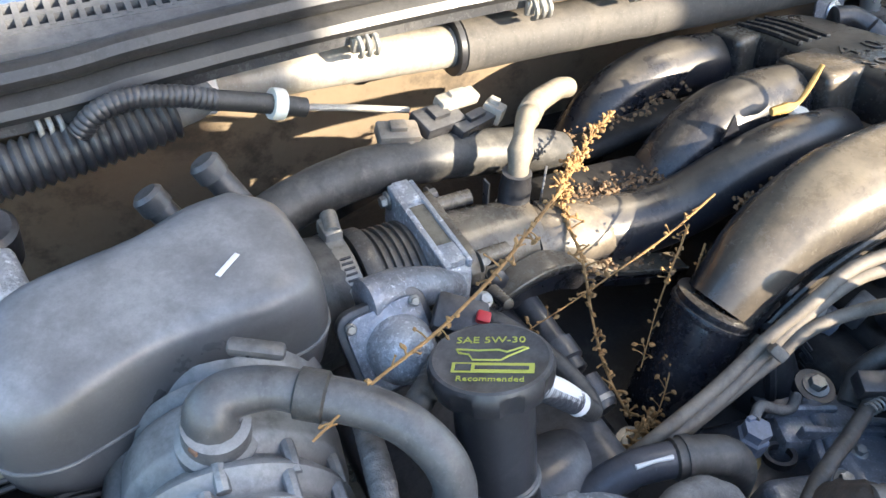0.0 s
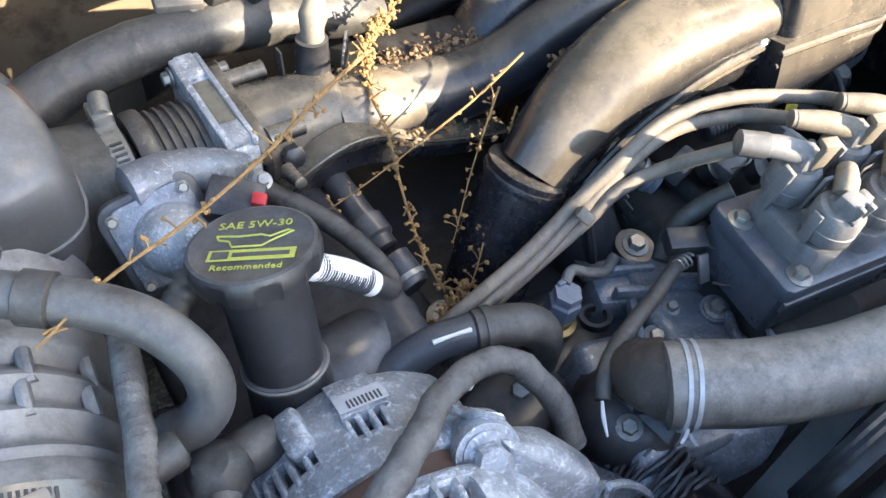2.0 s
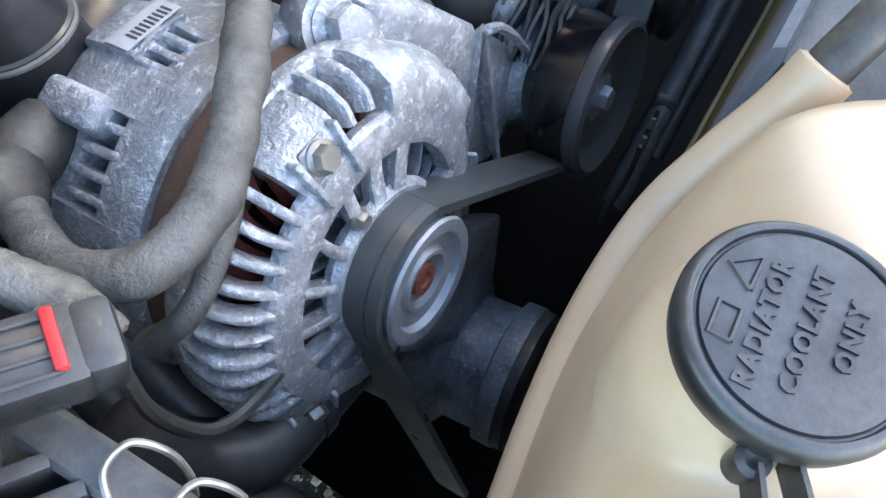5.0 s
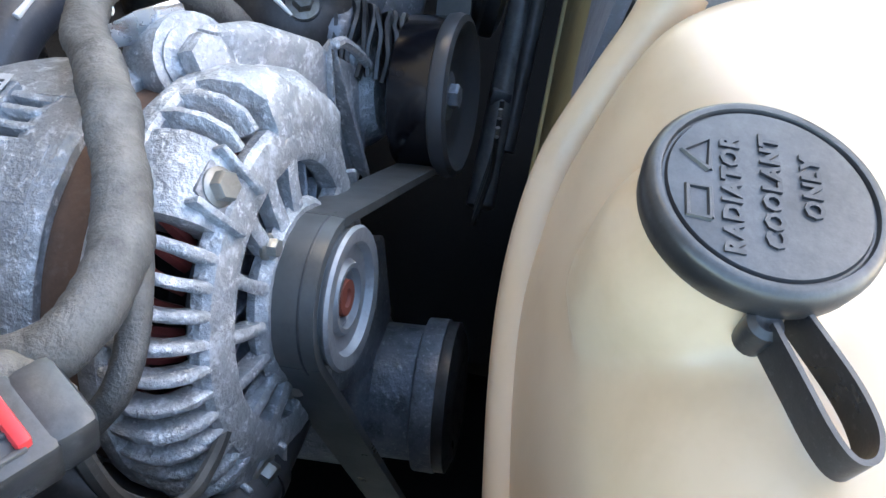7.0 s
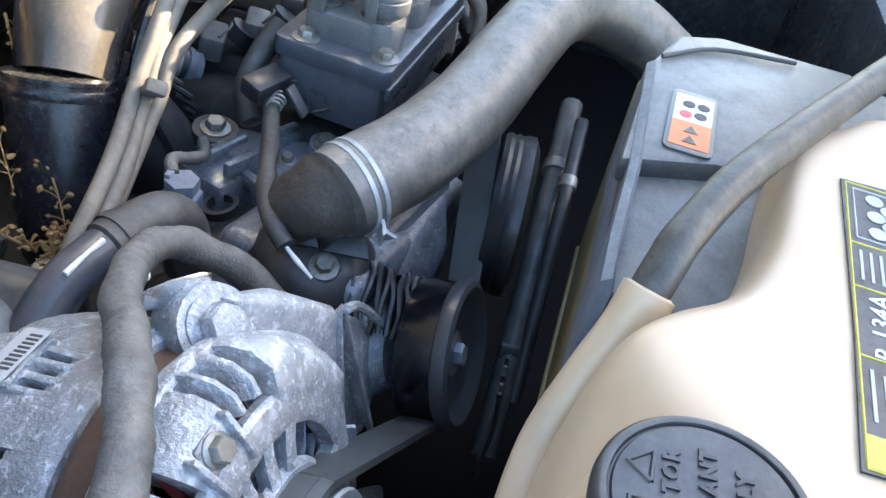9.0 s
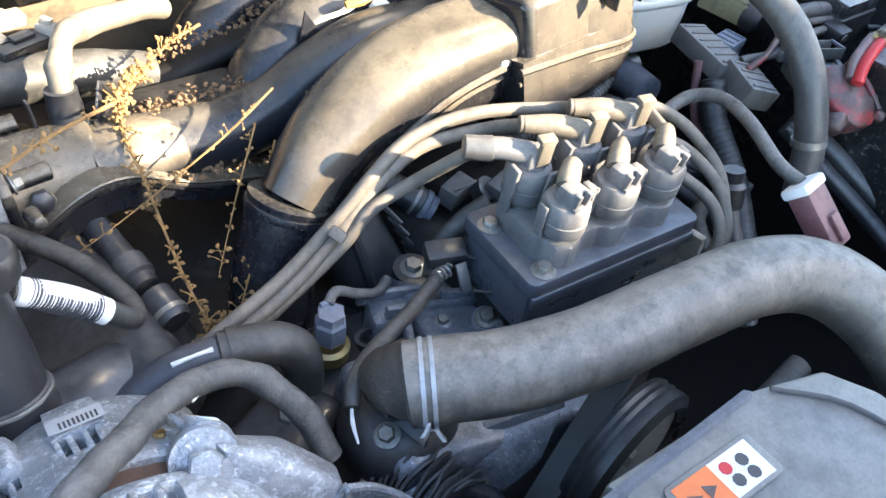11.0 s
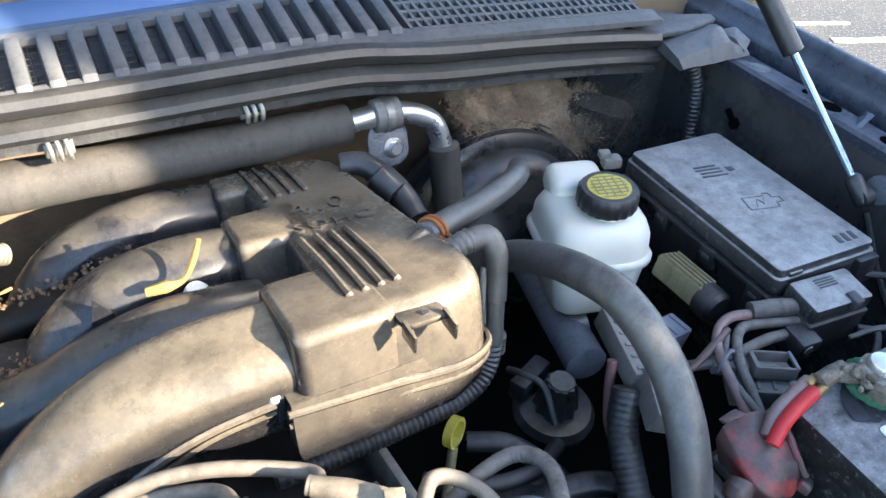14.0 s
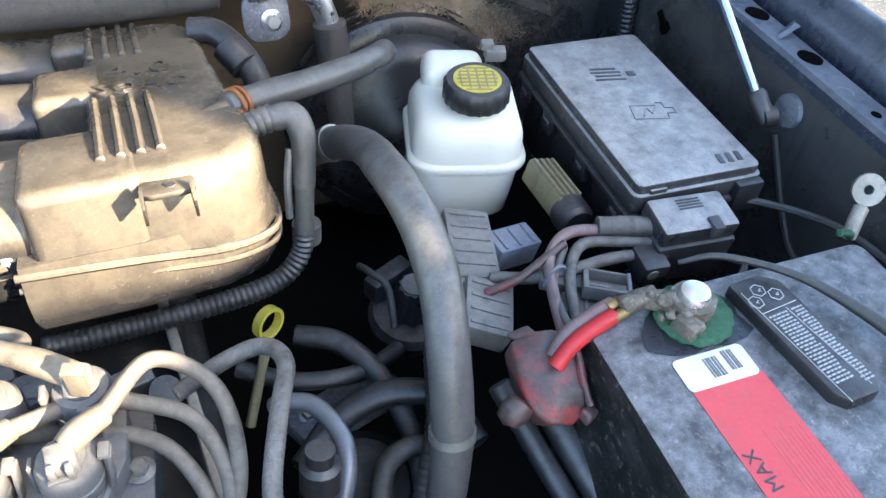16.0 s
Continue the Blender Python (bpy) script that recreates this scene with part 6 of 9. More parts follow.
for x, y in ((-0.004, 0.044), (-0.0125, 0.036), (0.0055, 0.0365)):
    hexa = [VM @ Vector((x + 0.0054 * math.cos(radians(60 * k + 15)), y + 0.0054 * math.sin(radians(60 * k + 15)), 0.0002)) for k in range(7)]
    part("symbol", tube(hexa, 0.00045, 4, 1, ends=False), SILVERPRINT, vent)
    part("symbol", tube([hexa[0].lerp(hexa[3], 0.25), hexa[1].lerp(hexa[4], 0.55), hexa[2].lerp(hexa[5], 0.7)], 0.00045, 4, 1, ends=False), SILVERPRINT, vent)
for a, b in (((-0.0165, 0.047), (-0.0125, -0.052)), ((0.0035, 0.024), (0.0090, -0.047)), ((-0.015, 0.026), (0.014, 0.0265))):
    part("print_line", tube([VM @ Vector((*a, 0.0001)), VM @ Vector((*b, 0.0001))], 0.0004, 4, 1, ends=False), SILVERPRINT, vent)
rng = random.Random(31)
for k in range(24):
    y = 0.0215 - 0.0028 * k
    for x0, x1 in ((-0.0135, 0.002), (0.0055, 0.0145)):
        if x0 < 0 and k > 21:
            continue
        x = x0 + 0.0018 * rng.random()
        while x < x1 - 0.001:
            w = min(rng.uniform(0.0016, 0.0044), x1 - x)
            part("writing_bar", box(w, 0.0013, 0.0003, VM @ pose(x + w / 2 + 0.00004 * k, y, 0, 0, 0, 2), 0), SILVERPRINT, vent)
            x += w + 0.0009
single("battery_strap", tube([(0.835, 0.055, 0.968), (0.862, 0.045, 0.976), (0.90, 0.012, 0.978), (0.925, -0.03, 0.976), (0.95, -0.09, 0.97), (0.98, -0.16, 0.96)], [0.002, 0.0025, 0.003, 0.0045, 0.006, 0.006], 10, 6), SEAL, "flat black strap across the battery", "strap")
term = thing("battery_terminal", (0.82, 0.02, 0.965), "corroded clamp on a battery post over a green felt washer", "battery terminal")
felt = lathe([(0, 0), (0.0262, 0), (0.0276, 0.003), (0.0240, 0.006), (0, 0.006)], pose(0.820, 0.012, 0.9625), 150)
part("felt_washer", uneven(uneven(felt, 0.0016, 120), 0.001, 420), PAD, term, "green corroded felt ring")
part("post", lathe([(0, 0), (0.0112, 0), (0.0110, 0.0195), (0.0098, 0.0225), (0.0055, 0.0240), (0, 0.0243)], pose(0.818, 0.015, 0.964), 28), BRIGHT, term)
part("clamp", uneven(uneven(join(lathe([(0.0112, 0.003), (0.0152, 0.003), (0.0158, 0.009), (0.0150, 0.016), (0.0112, 0.017), (0.0112, 0.003)], pose(0.818, 0.015, 0.964), 26), hull([(0.806, 0.030, 0.966), (0.806, 0.012, 0.966), (0.806, 0.028, 0.980), (0.806, 0.014, 0.980), (0.786, 0.036, 0.968), (0.786, 0.026, 0.968), (0.786, 0.034, 0.978), (0.786, 0.027, 0.978)], 0.002), box(0.012, 0.018, 0.012, pose(0.806, 0.000, 0.972, 0, 0, 20), 0.002)), 0.0022, 110), 0.001, 320), CRUST, term, "brown corroded clamp")
part("lug", uneven(tube([(0.800, 0.031, 0.973), (0.788, 0.031, 0.972), (0.773, 0.030, 0.969)], [0.0062, 0.0068, 0.0075], 12, 4), 0.0008, 240), CRUST, term)
for dy in (-0.004, 0.005):
    part("bare_copper", tube([(0.776, 0.030 + dy, 0.969), (0.765, 0.028 + dy, 0.9675)], 0.0040, 10, 2, lump=0.2), BRASS, term, "bare copper strands")
rng = random.Random(17)
for k in range(14):
    r = rng.uniform(0.002, 0.0045)
    p = (0.800 + rng.gauss(0, 0.010), 0.014 + rng.gauss(0, 0.007), 0.974 + rng.uniform(-0.004, 0.006))
    part("crust", uneven(lathe([(0, -r), (r * 0.8, -r * 0.5), (r, 0), (r * 0.7, r * 0.7), (0, r)], Matrix.Translation(p) @ Euler((rng.random() * 3, rng.random() * 3, 0)).to_matrix().to_4x4(), 7), r * 0.5, 260), CRUST, term)
part("clamp_bolt", tube([(0.808, 0.002, 0.977), (0.806, 0.022, 0.979)], 0.003, 8, 2), STEEL, term)
part("cable", tube([(0.768, 0.0265, 0.9675), (0.750, 0.024, 0.962), (0.733, 0.020, 0.955), (0.720, 0.014, 0.945)], 0.0058, 14, 5), RED, term)
part("cable", tube([(0.772, 0.0365, 0.9670), (0.753, 0.034, 0.962), (0.735, 0.030, 0.955), (0.722, 0.022, 0.945)], 0.0052, 14, 5, lump=0.05), FADED, term, "dirty faded red cable")
single("stain", slab([(0.780, 0.010), (0.776, -0.004), (0.784, -0.009), (0.791, -0.013), (0.806, -0.0155), (0.818, -0.013), (0.832, -0.0165), (0.846, -0.015), (0.856, -0.010), (0.852, 0.004), (0.856, 0.016), (0.846, 0.028), (0.82, 0.034), (0.80, 0.028), (0.788, 0.020)], 0.9622, 0.9626), stuff("wet dark stain", (0.03, 0.032, 0.04), rough=0.3, bump=0.0), "dark acid stain on the battery top", "stain")
booty = thing("terminal_boot", (0.70, 0.02, 0.90), "dirty red rubber terminal boot hanging from the battery cable", "rubber boot")
shell = [(0.699, 0.046, 0.930), (0.703, 0.046, 0.943), (0.714, 0.045, 0.949), (0.733, 0.040, 0.951), (0.740, 0.024, 0.945), (0.737, 0.000, 0.931), (0.738, -0.009, 0.921), (0.726, -0.013, 0.913), (0.711, -0.008, 0.914), (0.700, 0.006, 0.921), (0.717, 0.008, 0.934), (0.705, 0.040, 0.905), (0.732, 0.030, 0.905), (0.730, -0.004, 0.898), (0.706, 0.002, 0.900)]
part("boot", uneven(uneven(hull(shell, 0.0022), 0.0014, 90), 0.0008, 240), REDDIRT, booty)
part("lobe", uneven(lathe([(0, 0), (0.010, 0.002), (0.012, 0.010), (0.008, 0.018), (0, 0.020)], axes((0.700, 0.012, 0.921), (-0.6, -0.25, -0.45)), 18), 0.003, 90), REDDIRT, booty)
part("flap", uneven(hull([(0.700, 0.050, 0.946), (0.716, 0.050, 0.950), (0.718, 0.040, 0.9525), (0.702, 0.042, 0.948), (0.705, 0.048, 0.940), (0.715, 0.046, 0.942)], 0.0015), 0.0012, 110), REDDIRT, booty)
part("ridge", uneven(tube([(0.735, 0.037, 0.951), (0.7405, 0.023, 0.946), (0.7385, 0.004, 0.935), (0.740, -0.008, 0.923)], 0.0026, 8, 5), 0.0010, 120), REDDIRT, booty)
part("corner", uneven(box(0.012, 0.010, 0.010, pose(0.737, -0.011, 0.918, 10, 20, 30), 0.003, 3), 0.002, 150), REDDIRT, booty)

# ground lug and thin cables beside the battery
lug = thing("ground_lug", (1.01, 0.06, 0.95), "bare corroded cable lug resting against the fender", "cable lug")
part("eye", lathe([(0.004, -0.0015), (0.013, -0.002), (0.0135, 0.0), (0.013, 0.002), (0.004, 0.0015), (0.004, -0.0015)], axes((1.020, 0.072, 0.975), (-0.4, -0.75, 0.5)), 22), STEEL, lug)
part("crimp", tube([(1.014, 0.066, 0.964), (1.004, 0.058, 0.953), (0.998, 0.052, 0.946)], [0.006, 0.006, 0.005], 10, 3), PIPE, lug)
part("green_end", tube([(0.998, 0.052, 0.948), (0.990, 0.048, 0.958), (0.975, 0.047, 0.964)], 0.003, 8, 4), PAD, lug)
for pts in ([(0.945, 0.145, 0.925), (0.985, 0.13, 0.92), (1.02, 0.085, 0.925), (1.035, 0.03, 0.925), (1.04, -0.05, 0.92)],
            [(1.045, 0.20, 0.93), (1.048, 0.16, 0.87), (1.046, 0.12, 0.84), (1.04, 0.06, 0.86)],
            [(0.93, 0.10, 0.90), (0.94, 0.085, 0.90), (0.90, 0.06, 0.895), (0.85, 0.055, 0.89)]):
    single("black_cable", tube(pts, 0.0035, 8, 6), DARKWIRE, "thin black cable beside the battery", "cable", "cables beside the battery")

# olive connector on the fuse box flank
ol = thing("olive_connector", (0.83, 0.22, 0.88), "olive plastic connector with a black collar", "connector")
OM = axes((0.829, 0.222, 0.900), (0.25, 0.0, 1), (0.05, -1, 0))
part("body", box(0.060, 0.026, 0.024, OM, 0.003), OLIVE, ol)
for k in range(4):
    part("ridge", box(0.052, 0.003, 0.005, OM @ pose(0, -0.010 + 0.0065 * k, 0.0125), 0.001), OLIVE, ol)
part("collar", lathe([(0, 0), (0.016, 0), (0.017, 0.004), (0.017, 0.018), (0.013, 0.022), (0, 0.022)], OM @ axes((0.026, 0, -0.001), (1, 0, 0)), 22), BLACK, ol)

# big heater hose and smaller ones
hh = thing("heater_hose", (0.68, 0.1, 0.9), "thick grey rubber heater hose arching over the bay", "hose")
part("hose", tube([(0.630, 0.290, 0.938), (0.642, 0.272, 0.955), (0.653, 0.244, 0.974), (0.653, 0.200, 0.999), (0.649, 0.160, 1.018), (0.649, 0.128, 1.0265), (0.652, 0.109, 1.0215), (0.654, 0.090, 1.0135), (0.6545, 0.066, 1.000), (0.653, 0.050, 0.988), (0.650, 0.031, 0.968), (0.648, 0.013, 0.934), (0.646, 0.003, 0.905), (0.640, -0.008, 0.86)], 0.0142, 22, 8, lump=0.02), GREYHOSE, hh)
part("clamp", lathe([(0.0142, 0), (0.0156, 0), (0.0156, 0.005), (0.0142, 0.005)], axes((0.641, 0.274, 0.9535), (0.42, -0.60, 0.60)), 24), STEEL, hh)
part("clamp", lathe([(0.0142, 0), (0.0158, 0), (0.0158, 0.007), (0.0142, 0.007)], axes((0.6465, 0.0055, 0.912), (0.06, 0.33, 0.94)), 24), STEEL, hh)
vh = thing("vacuum_hose", (0.64, 0.31, 0.96), "grey vacuum hose with a rusty spring band", "hose")
part("hose", tube([(0.560, 0.2565, 1.0175), (0.590, 0.271, 1.013), (0.628, 0.290, 1.005), (0.668, 0.313, 0.996), (0.700, 0.338, 0.987), (0.717, 0.362, 0.976)], 0.0108, 18, 6), GREYHOSE, vh)
part("nipple", tube([(0.520, 0.240, 1.010), (0.545, 0.250, 1.016), (0.564, 0.2585, 1.0175)], 0.0078, 14, 3), PLENUM, vh)
va = axes((0.5665, 0.2595, 1.0168), (0.87, 0.43, -0.13))
part("spring_band", tube([va @ Vector((0.0118 * math.cos(k * 0.7), 0.0118 * math.sin(k * 0.7), 0.00055 * k - 0.003)) for k in range(24)], 0.0017, 8, 3), RUSTORANGE, vh, "orange rusted spring band")
for k in (0, 1):
    part("spring_ear", tube([va @ Vector((0.0118, 0.002, 0.008 * k - 0.002)), va @ Vector((0.018, 0.004, 0.008 * k - 0.002))], 0.0018, 8, 2), RUSTORANGE, vh)
el = thing("vacuum_elbow", (0.60, 0.23, 0.98), "grey plastic vacuum elbow with a ribbed grip", "elbow fitting")
part("stub", tube([(0.540, 0.226, 1.010), (0.566, 0.233, 1.014)], 0.0065, 14, 3), PLENUM, el)
part("grip", tube([(0.562, 0.232, 1.013), (0.578, 0.235, 1.016), (0.592, 0.237, 1.018)], 0.0105, 16, 4, rib=(0.0055, 0.0012)), ELBOWGREY, el)
part("elbow", tube([(0.588, 0.236, 1.017), (0.603, 0.234, 1.018), (0.608, 0.226, 1.008), (0.607, 0.219, 0.99), (0.604, 0.212, 0.968)], [0.0095, 0.0105, 0.010, 0.0085, 0.0085], 16, 5), ELBOWGREY, el)
part("tail", tube([(0.605, 0.214, 0.972), (0.602, 0.208, 0.95), (0.600, 0.203, 0.930)], 0.0075, 14, 3), ELBOWGREY, el)
part("cup", lathe([(0, 0), (0.0115, 0), (0.0115, 0.016), (0.009, 0.018), (0, 0.018)], axes((0.603, 0.210, 0.932), (-0.05, -0.1, -1)), 18), ELBOWGREY, el)
part("corrugated_tail", tube([(0.600, 0.204, 0.930), (0.594, 0.198, 0.912), (0.578, 0.191, 0.899), (0.550, 0.186, 0.894), (0.50, 0.182, 0.893), (0.44, 0.178, 0.895), (0.40, 0.178, 0.895)], 0.0085, 14, 8, rib=(0.0048, 0.0014)), BLACK_DUSTY, el)
part("clear_tube", tube([(0.598, 0.226, 0.995), (0.592, 0.214, 0.972), (0.590, 0.206, 0.945)], 0.003, 8, 4), SENSORGREY, el)
single("rear_fitting", join(tube([(0.555, 0.425, 0.985), (0.578, 0.415, 0.985), (0.598, 0.385, 0.97), (0.603, 0.35, 0.955)], 0.012, 16, 5), tube([(0.583, 0.402, 0.98), (0.596, 0.38, 0.968)], 0.0145, 16, 2)), BLACK, "black elbow behind the plenum", "elbow fitting")

# dark ribbed cap deep in the bay, connectors, wires, dipstick ring
psc = thing("ribbed_cap", (0.705, 0.23, 0.76), "black ribbed cap deep in the bay", "reservoir cap")
pz = axes((0.705, 0.230, 0.800), (0.0, -0.10, 1))
part("cap", lathe([(0, -0.034), (0.022, -0.032), (0.0165, 0.0), (0.014, 0.005), (0, 0.005)], pz, 60, lambda a, r, z: r * (1 + 0.08 * math.cos(10 * a))), BLACK_DUSTY, psc)
part("top_ring", lathe([(0.006, 0.005), (0.0125, 0.005), (0.0125, 0.0075), (0.006, 0.0075)], pz, 24), SENSORGREY, psc)
part("collar", lathe([(0, -0.055), (0.040, -0.055), (0.043, -0.042), (0.038, -0.034), (0, -0.032)], pz, 36), BLACK_DUSTY, psc)
part("bracket", box(0.05, 0.02, 0.025, pose(0.69, 0.262, 0.785, 0, 0, 25), 0.004), BLACK, psc)
dr = thing("dipstick_handle", (0.562, 0.19, 0.80), "yellow dipstick ring on a thin tube", "dipstick")
dm = axes((0.562, 0.194, 0.845), (0.55, -0.8, 0.1))
part("ring", lathe([(0.0115, -0.004), (0.0145, -0.004), (0.0145, 0.004), (0.0115, 0.004), (0.0115, -0.004)], dm, 32), YELLOW, dr, "bright yellow ring")
part("stem", tube([(0.560, 0.190, 0.832), (0.552, 0.180, 0.815), (0.53, 0.15, 0.77)], 0.0045, 10, 4), OLIVE, dr)
for k, (x, y, z, sx, sy, sz, yaw, pit, mat) in enumerate(((0.728, 0.172, 0.897, 0.040, 0.078, 0.022, -12, 12, SENSORGREY), (0.717, 0.112, 0.892, 0.040, 0.050, 0.024, -22, 18, SENSORGREY), (0.781, 0.113, 0.910, 0.034, 0.022, 0.012, -24, 6, SENSORGREY),
                                                        (0.768, 0.176, 0.888, 0.044, 0.026, 0.026, 12, 10, BLUEGREY), (0.800, 0.088, 0.895, 0.055, 0.030, 0.022, -30, 0, SENSORGREY))):
    c = thing("loom_connector", (x, y, z - sz / 2), "grey ribbed loom connector near the battery", "connector", "connectors near the battery")
    m = pose(x, y, z, 6, pit, yaw)
    part("body", box(sx, sy, sz, m, 0.002), mat, c)
    n = max(2, int(max(sx, sy) / 0.012))
    for j in range(n):
        f = (j + 0.5) / n - 0.5
        part("ridge", box(sx * 0.8 if sy > sx else 0.003, 0.003 if sy > sx else sy * 0.8, 0.002, m @ pose(0 if sy > sx else sx * f, sy * f if sy > sx else 0, sz / 2 + 0.0006), 0.0004), mat, c)
sk = thing("open_socket", (0.806, 0.092, 0.908), "open grey connector socket on short leads", "connector")
SK = axes((0.808, 0.0905, 0.9150), (0.10, 0.10, 1), (1, -0.52, 0.05))
part("floor_wall", box(0.036, 0.024, 0.0022, SK @ pose(0, 0, -0.005), 0.0005), SENSORGREY, sk)
for v in (-0.011, 0.011):
    part("side_wall", box(0.036, 0.0022, 0.012, SK @ pose(0, v, 0), 0.0005), SENSORGREY, sk)
part("back_wall", box(0.004, 0.024, 0.012, SK @ pose(-0.0165, 0, 0), 0.0005), SENSORGREY, sk)
part("tongue", box(0.020, 0.004, 0.003, SK @ pose(-0.006, 0, -0.001), 0.0006), SENSORGREY, sk)
part("rim", box(0.003, 0.024, 0.0030, SK @ pose(0.0172, 0, 0.0055), 0.0005), BLUEGREY, sk)
cables = [((0.875, 0.120, 0.925), (0.84, 0.130, 0.928), (0.800, 0.140, 0.930), (0.775, 0.125, 0.925), (0.765, 0.095, 0.915), (0.760, 0.06, 0.90)), ((0.872, 0.112, 0.922), (0.84, 0.122, 0.924), (0.805, 0.128, 0.926), (0.785, 0.108, 0.92), (0.776, 0.08, 0.91), (0.77, 0.05, 0.895)),
          ((0.872, 0.105, 0.918), (0.83, 0.113, 0.918), (0.79, 0.112, 0.918), (0.76, 0.12, 0.91), (0.73, 0.135, 0.905)), ((0.79, 0.13, 0.925), (0.77, 0.105, 0.915), (0.765, 0.07, 0.91), (0.775, 0.04, 0.895), (0.79, 0.02, 0.87))]
for k, pts in enumerate(cables):
    single("power_cable", tube(pts, (0.0046, 0.0046, 0.0050, 0.0034)[k], 10, 6, lump=0.08), (FADED, TAPE, TAPE, TAPE)[k], "dusty faded power cable from the junction box", "cable", "power cables")
single("cloth_wrap", tube([(0.878, 0.122, 0.928), (0.85, 0.130, 0.931), (0.822, 0.138, 0.931)], 0.0085, 12, 6, lump=0.15), TAPE, "frayed cloth wrap on the power cables", "wrap")
single("red_wire", tube([(0.79, 0.130, 0.930), (0.765, 0.122, 0.924), (0.745, 0.118, 0.915), (0.72, 0.12, 0.905)], 0.0036, 10, 5), REDDIRT, "red power wire among grey cables", "wire")
single("cable_tie", tube([Vector((0.772, 0.108, 0.918)) + Vector((0.010 * math.cos(a), 0.003 * math.cos(a), 0.012 * math.sin(a))) for a in [k * 0.7 for k in range(10)]], 0.0014, 6, 3), BLUEGREY, "cable tie round the power cables", "cable tie")
for k, (pts, r, mat, lab_) in enumerate((([(0.70, 0.14, 0.89), (0.685, 0.12, 0.86), (0.67, 0.07, 0.82), (0.64, 0.02, 0.78)], 0.014, BLACK, "grey braided loom running down"), ([(0.73, 0.06, 0.88), (0.74, 0.02, 0.86), (0.755, -0.03, 0.83), (0.77, -0.08, 0.80)], 0.011, BLACK_DUSTY, "dark loom running down beside the battery"),
                                       ([(0.705, 0.055, 0.88), (0.72, 0.01, 0.85), (0.735, -0.04, 0.82), (0.74, -0.1, 0.79)], 0.009, BLACK, "dark loom running down beside the battery"), ([(0.700, 0.165, 0.90), (0.694, 0.155, 0.87), (0.69, 0.14, 0.84), (0.695, 0.12, 0.82)], 0.0045, MAROON, "faded red wire dropping into the bay"))):
    single("bay_loom", tube(pts, r, 14, 6, rib=(0.006, 0.0008) if k == 0 else None), mat, lab_, "wiring loom", "looms in the bay")
single("steel_line", tube([(0.545, 0.095, 0.870), (0.556, 0.088, 0.880), (0.572, 0.078, 0.882), (0.584, 0.050, 0.878), (0.580, 0.025, 0.868), (0.565, 0.005, 0.84)], 0.0068, 14, 6), stuff("painted steel line", (0.20, 0.215, 0.24), (0.16, 0.17, 0.19), 0.4, metal=0.5), "grey steel line bending down", "pipe")
for k, (pts, r, mat_) in enumerate((([(0.53, 0.19, 0.80), (0.575, 0.165, 0.795), (0.63, 0.16, 0.79), (0.675, 0.185, 0.775)], 0.008, BLACK), ([(0.56, 0.09, 0.78), (0.60, 0.12, 0.79), (0.645, 0.125, 0.80), (0.685, 0.105, 0.80), (0.70, 0.06, 0.79)], 0.012, BLACK),
                                    ([(0.585, 0.21, 0.80), (0.62, 0.19, 0.80), (0.645, 0.15, 0.79), (0.655, 0.09, 0.78), (0.645, 0.02, 0.77)], 0.010, BLACK), ([(0.66, 0.26, 0.815), (0.665, 0.24, 0.825), (0.675, 0.22, 0.822), (0.672, 0.19, 0.80)], 0.0035, DARKWIRE),
                                    ([(0.61, 0.04, 0.77), (0.625, 0.07, 0.785), (0.655, 0.075, 0.79), (0.67, 0.05, 0.78)], 0.009, RUBBER))):
    single("deep_hose", tube(pts, r, 12, 6, rib=None), mat_, "dark dusty hose deep in the bay", "hose", "hoses deep in the bay")
pump = thing("steering_pump", (0.60, 0.10, 0.68), "dark dusty pump body deep in the bay", "pump")
part("body", uneven(lathe([(0, 0), (0.046, 0), (0.050, 0.012), (0.050, 0.06), (0.040, 0.075), (0.018, 0.080), (0, 0.080)], axes((0.605, 0.10, 0.685), (0.0, -0.35, 0.93)), 32), 0.0012, 60), BLOCK, pump)
part("bracket", uneven(box(0.11, 0.05, 0.016, pose(0.615, 0.155, 0.752, -12, 6, 20), 0.004), 0.0015, 70), CAST_DARK, pump)
for x, y in ((0.580, 0.150), (0.640, 0.170)):
    part("bolt", hexbolt(axes((x, y, 0.763), (0.05, -0.2, 1)), 0.006, 0.006, 1.5), STEEL, pump)

# strut, its ball end, conduit
st = thing("hood_strut", (1.02, 0.195, 0.95), "gas strut with a blue-grey rod holding the hood", "gas strut")
S0, S1 = Vector((1.019, 0.195, 0.958)), Vector((0.983, 0.298, 1.075))
sd = (S1 - S0).normalized()
part("rod", tube([S0 + sd * 0.02, S1 + sd * 0.01], 0.0042, 14, 2), STRUT, st)
part("cylinder", tube([S1, S1 + sd * 0.30], 0.0105, 18, 2), BLACK, st)
part("ball_end", join(lathe([(0, -0.004), (0.009, -0.004), (0.009, 0.022), (0.006, 0.026), (0, 0.026)], axes(S0, sd), 16), lathe([(0, 0), (0.010, 0), (0.010, 0.014), (0, 0.014)], axes(S0 - Vector((0.006, 0, 0)), (1, 0, 0)), 16)), BLACK, st)
part("mount", lathe([(0, 0), (0.016, 0), (0.015, 0.004), (0, 0.005)], axes((1.048, 0.197, 0.958), (-1, 0, 0.1)), 20), CAST_DARK, st)
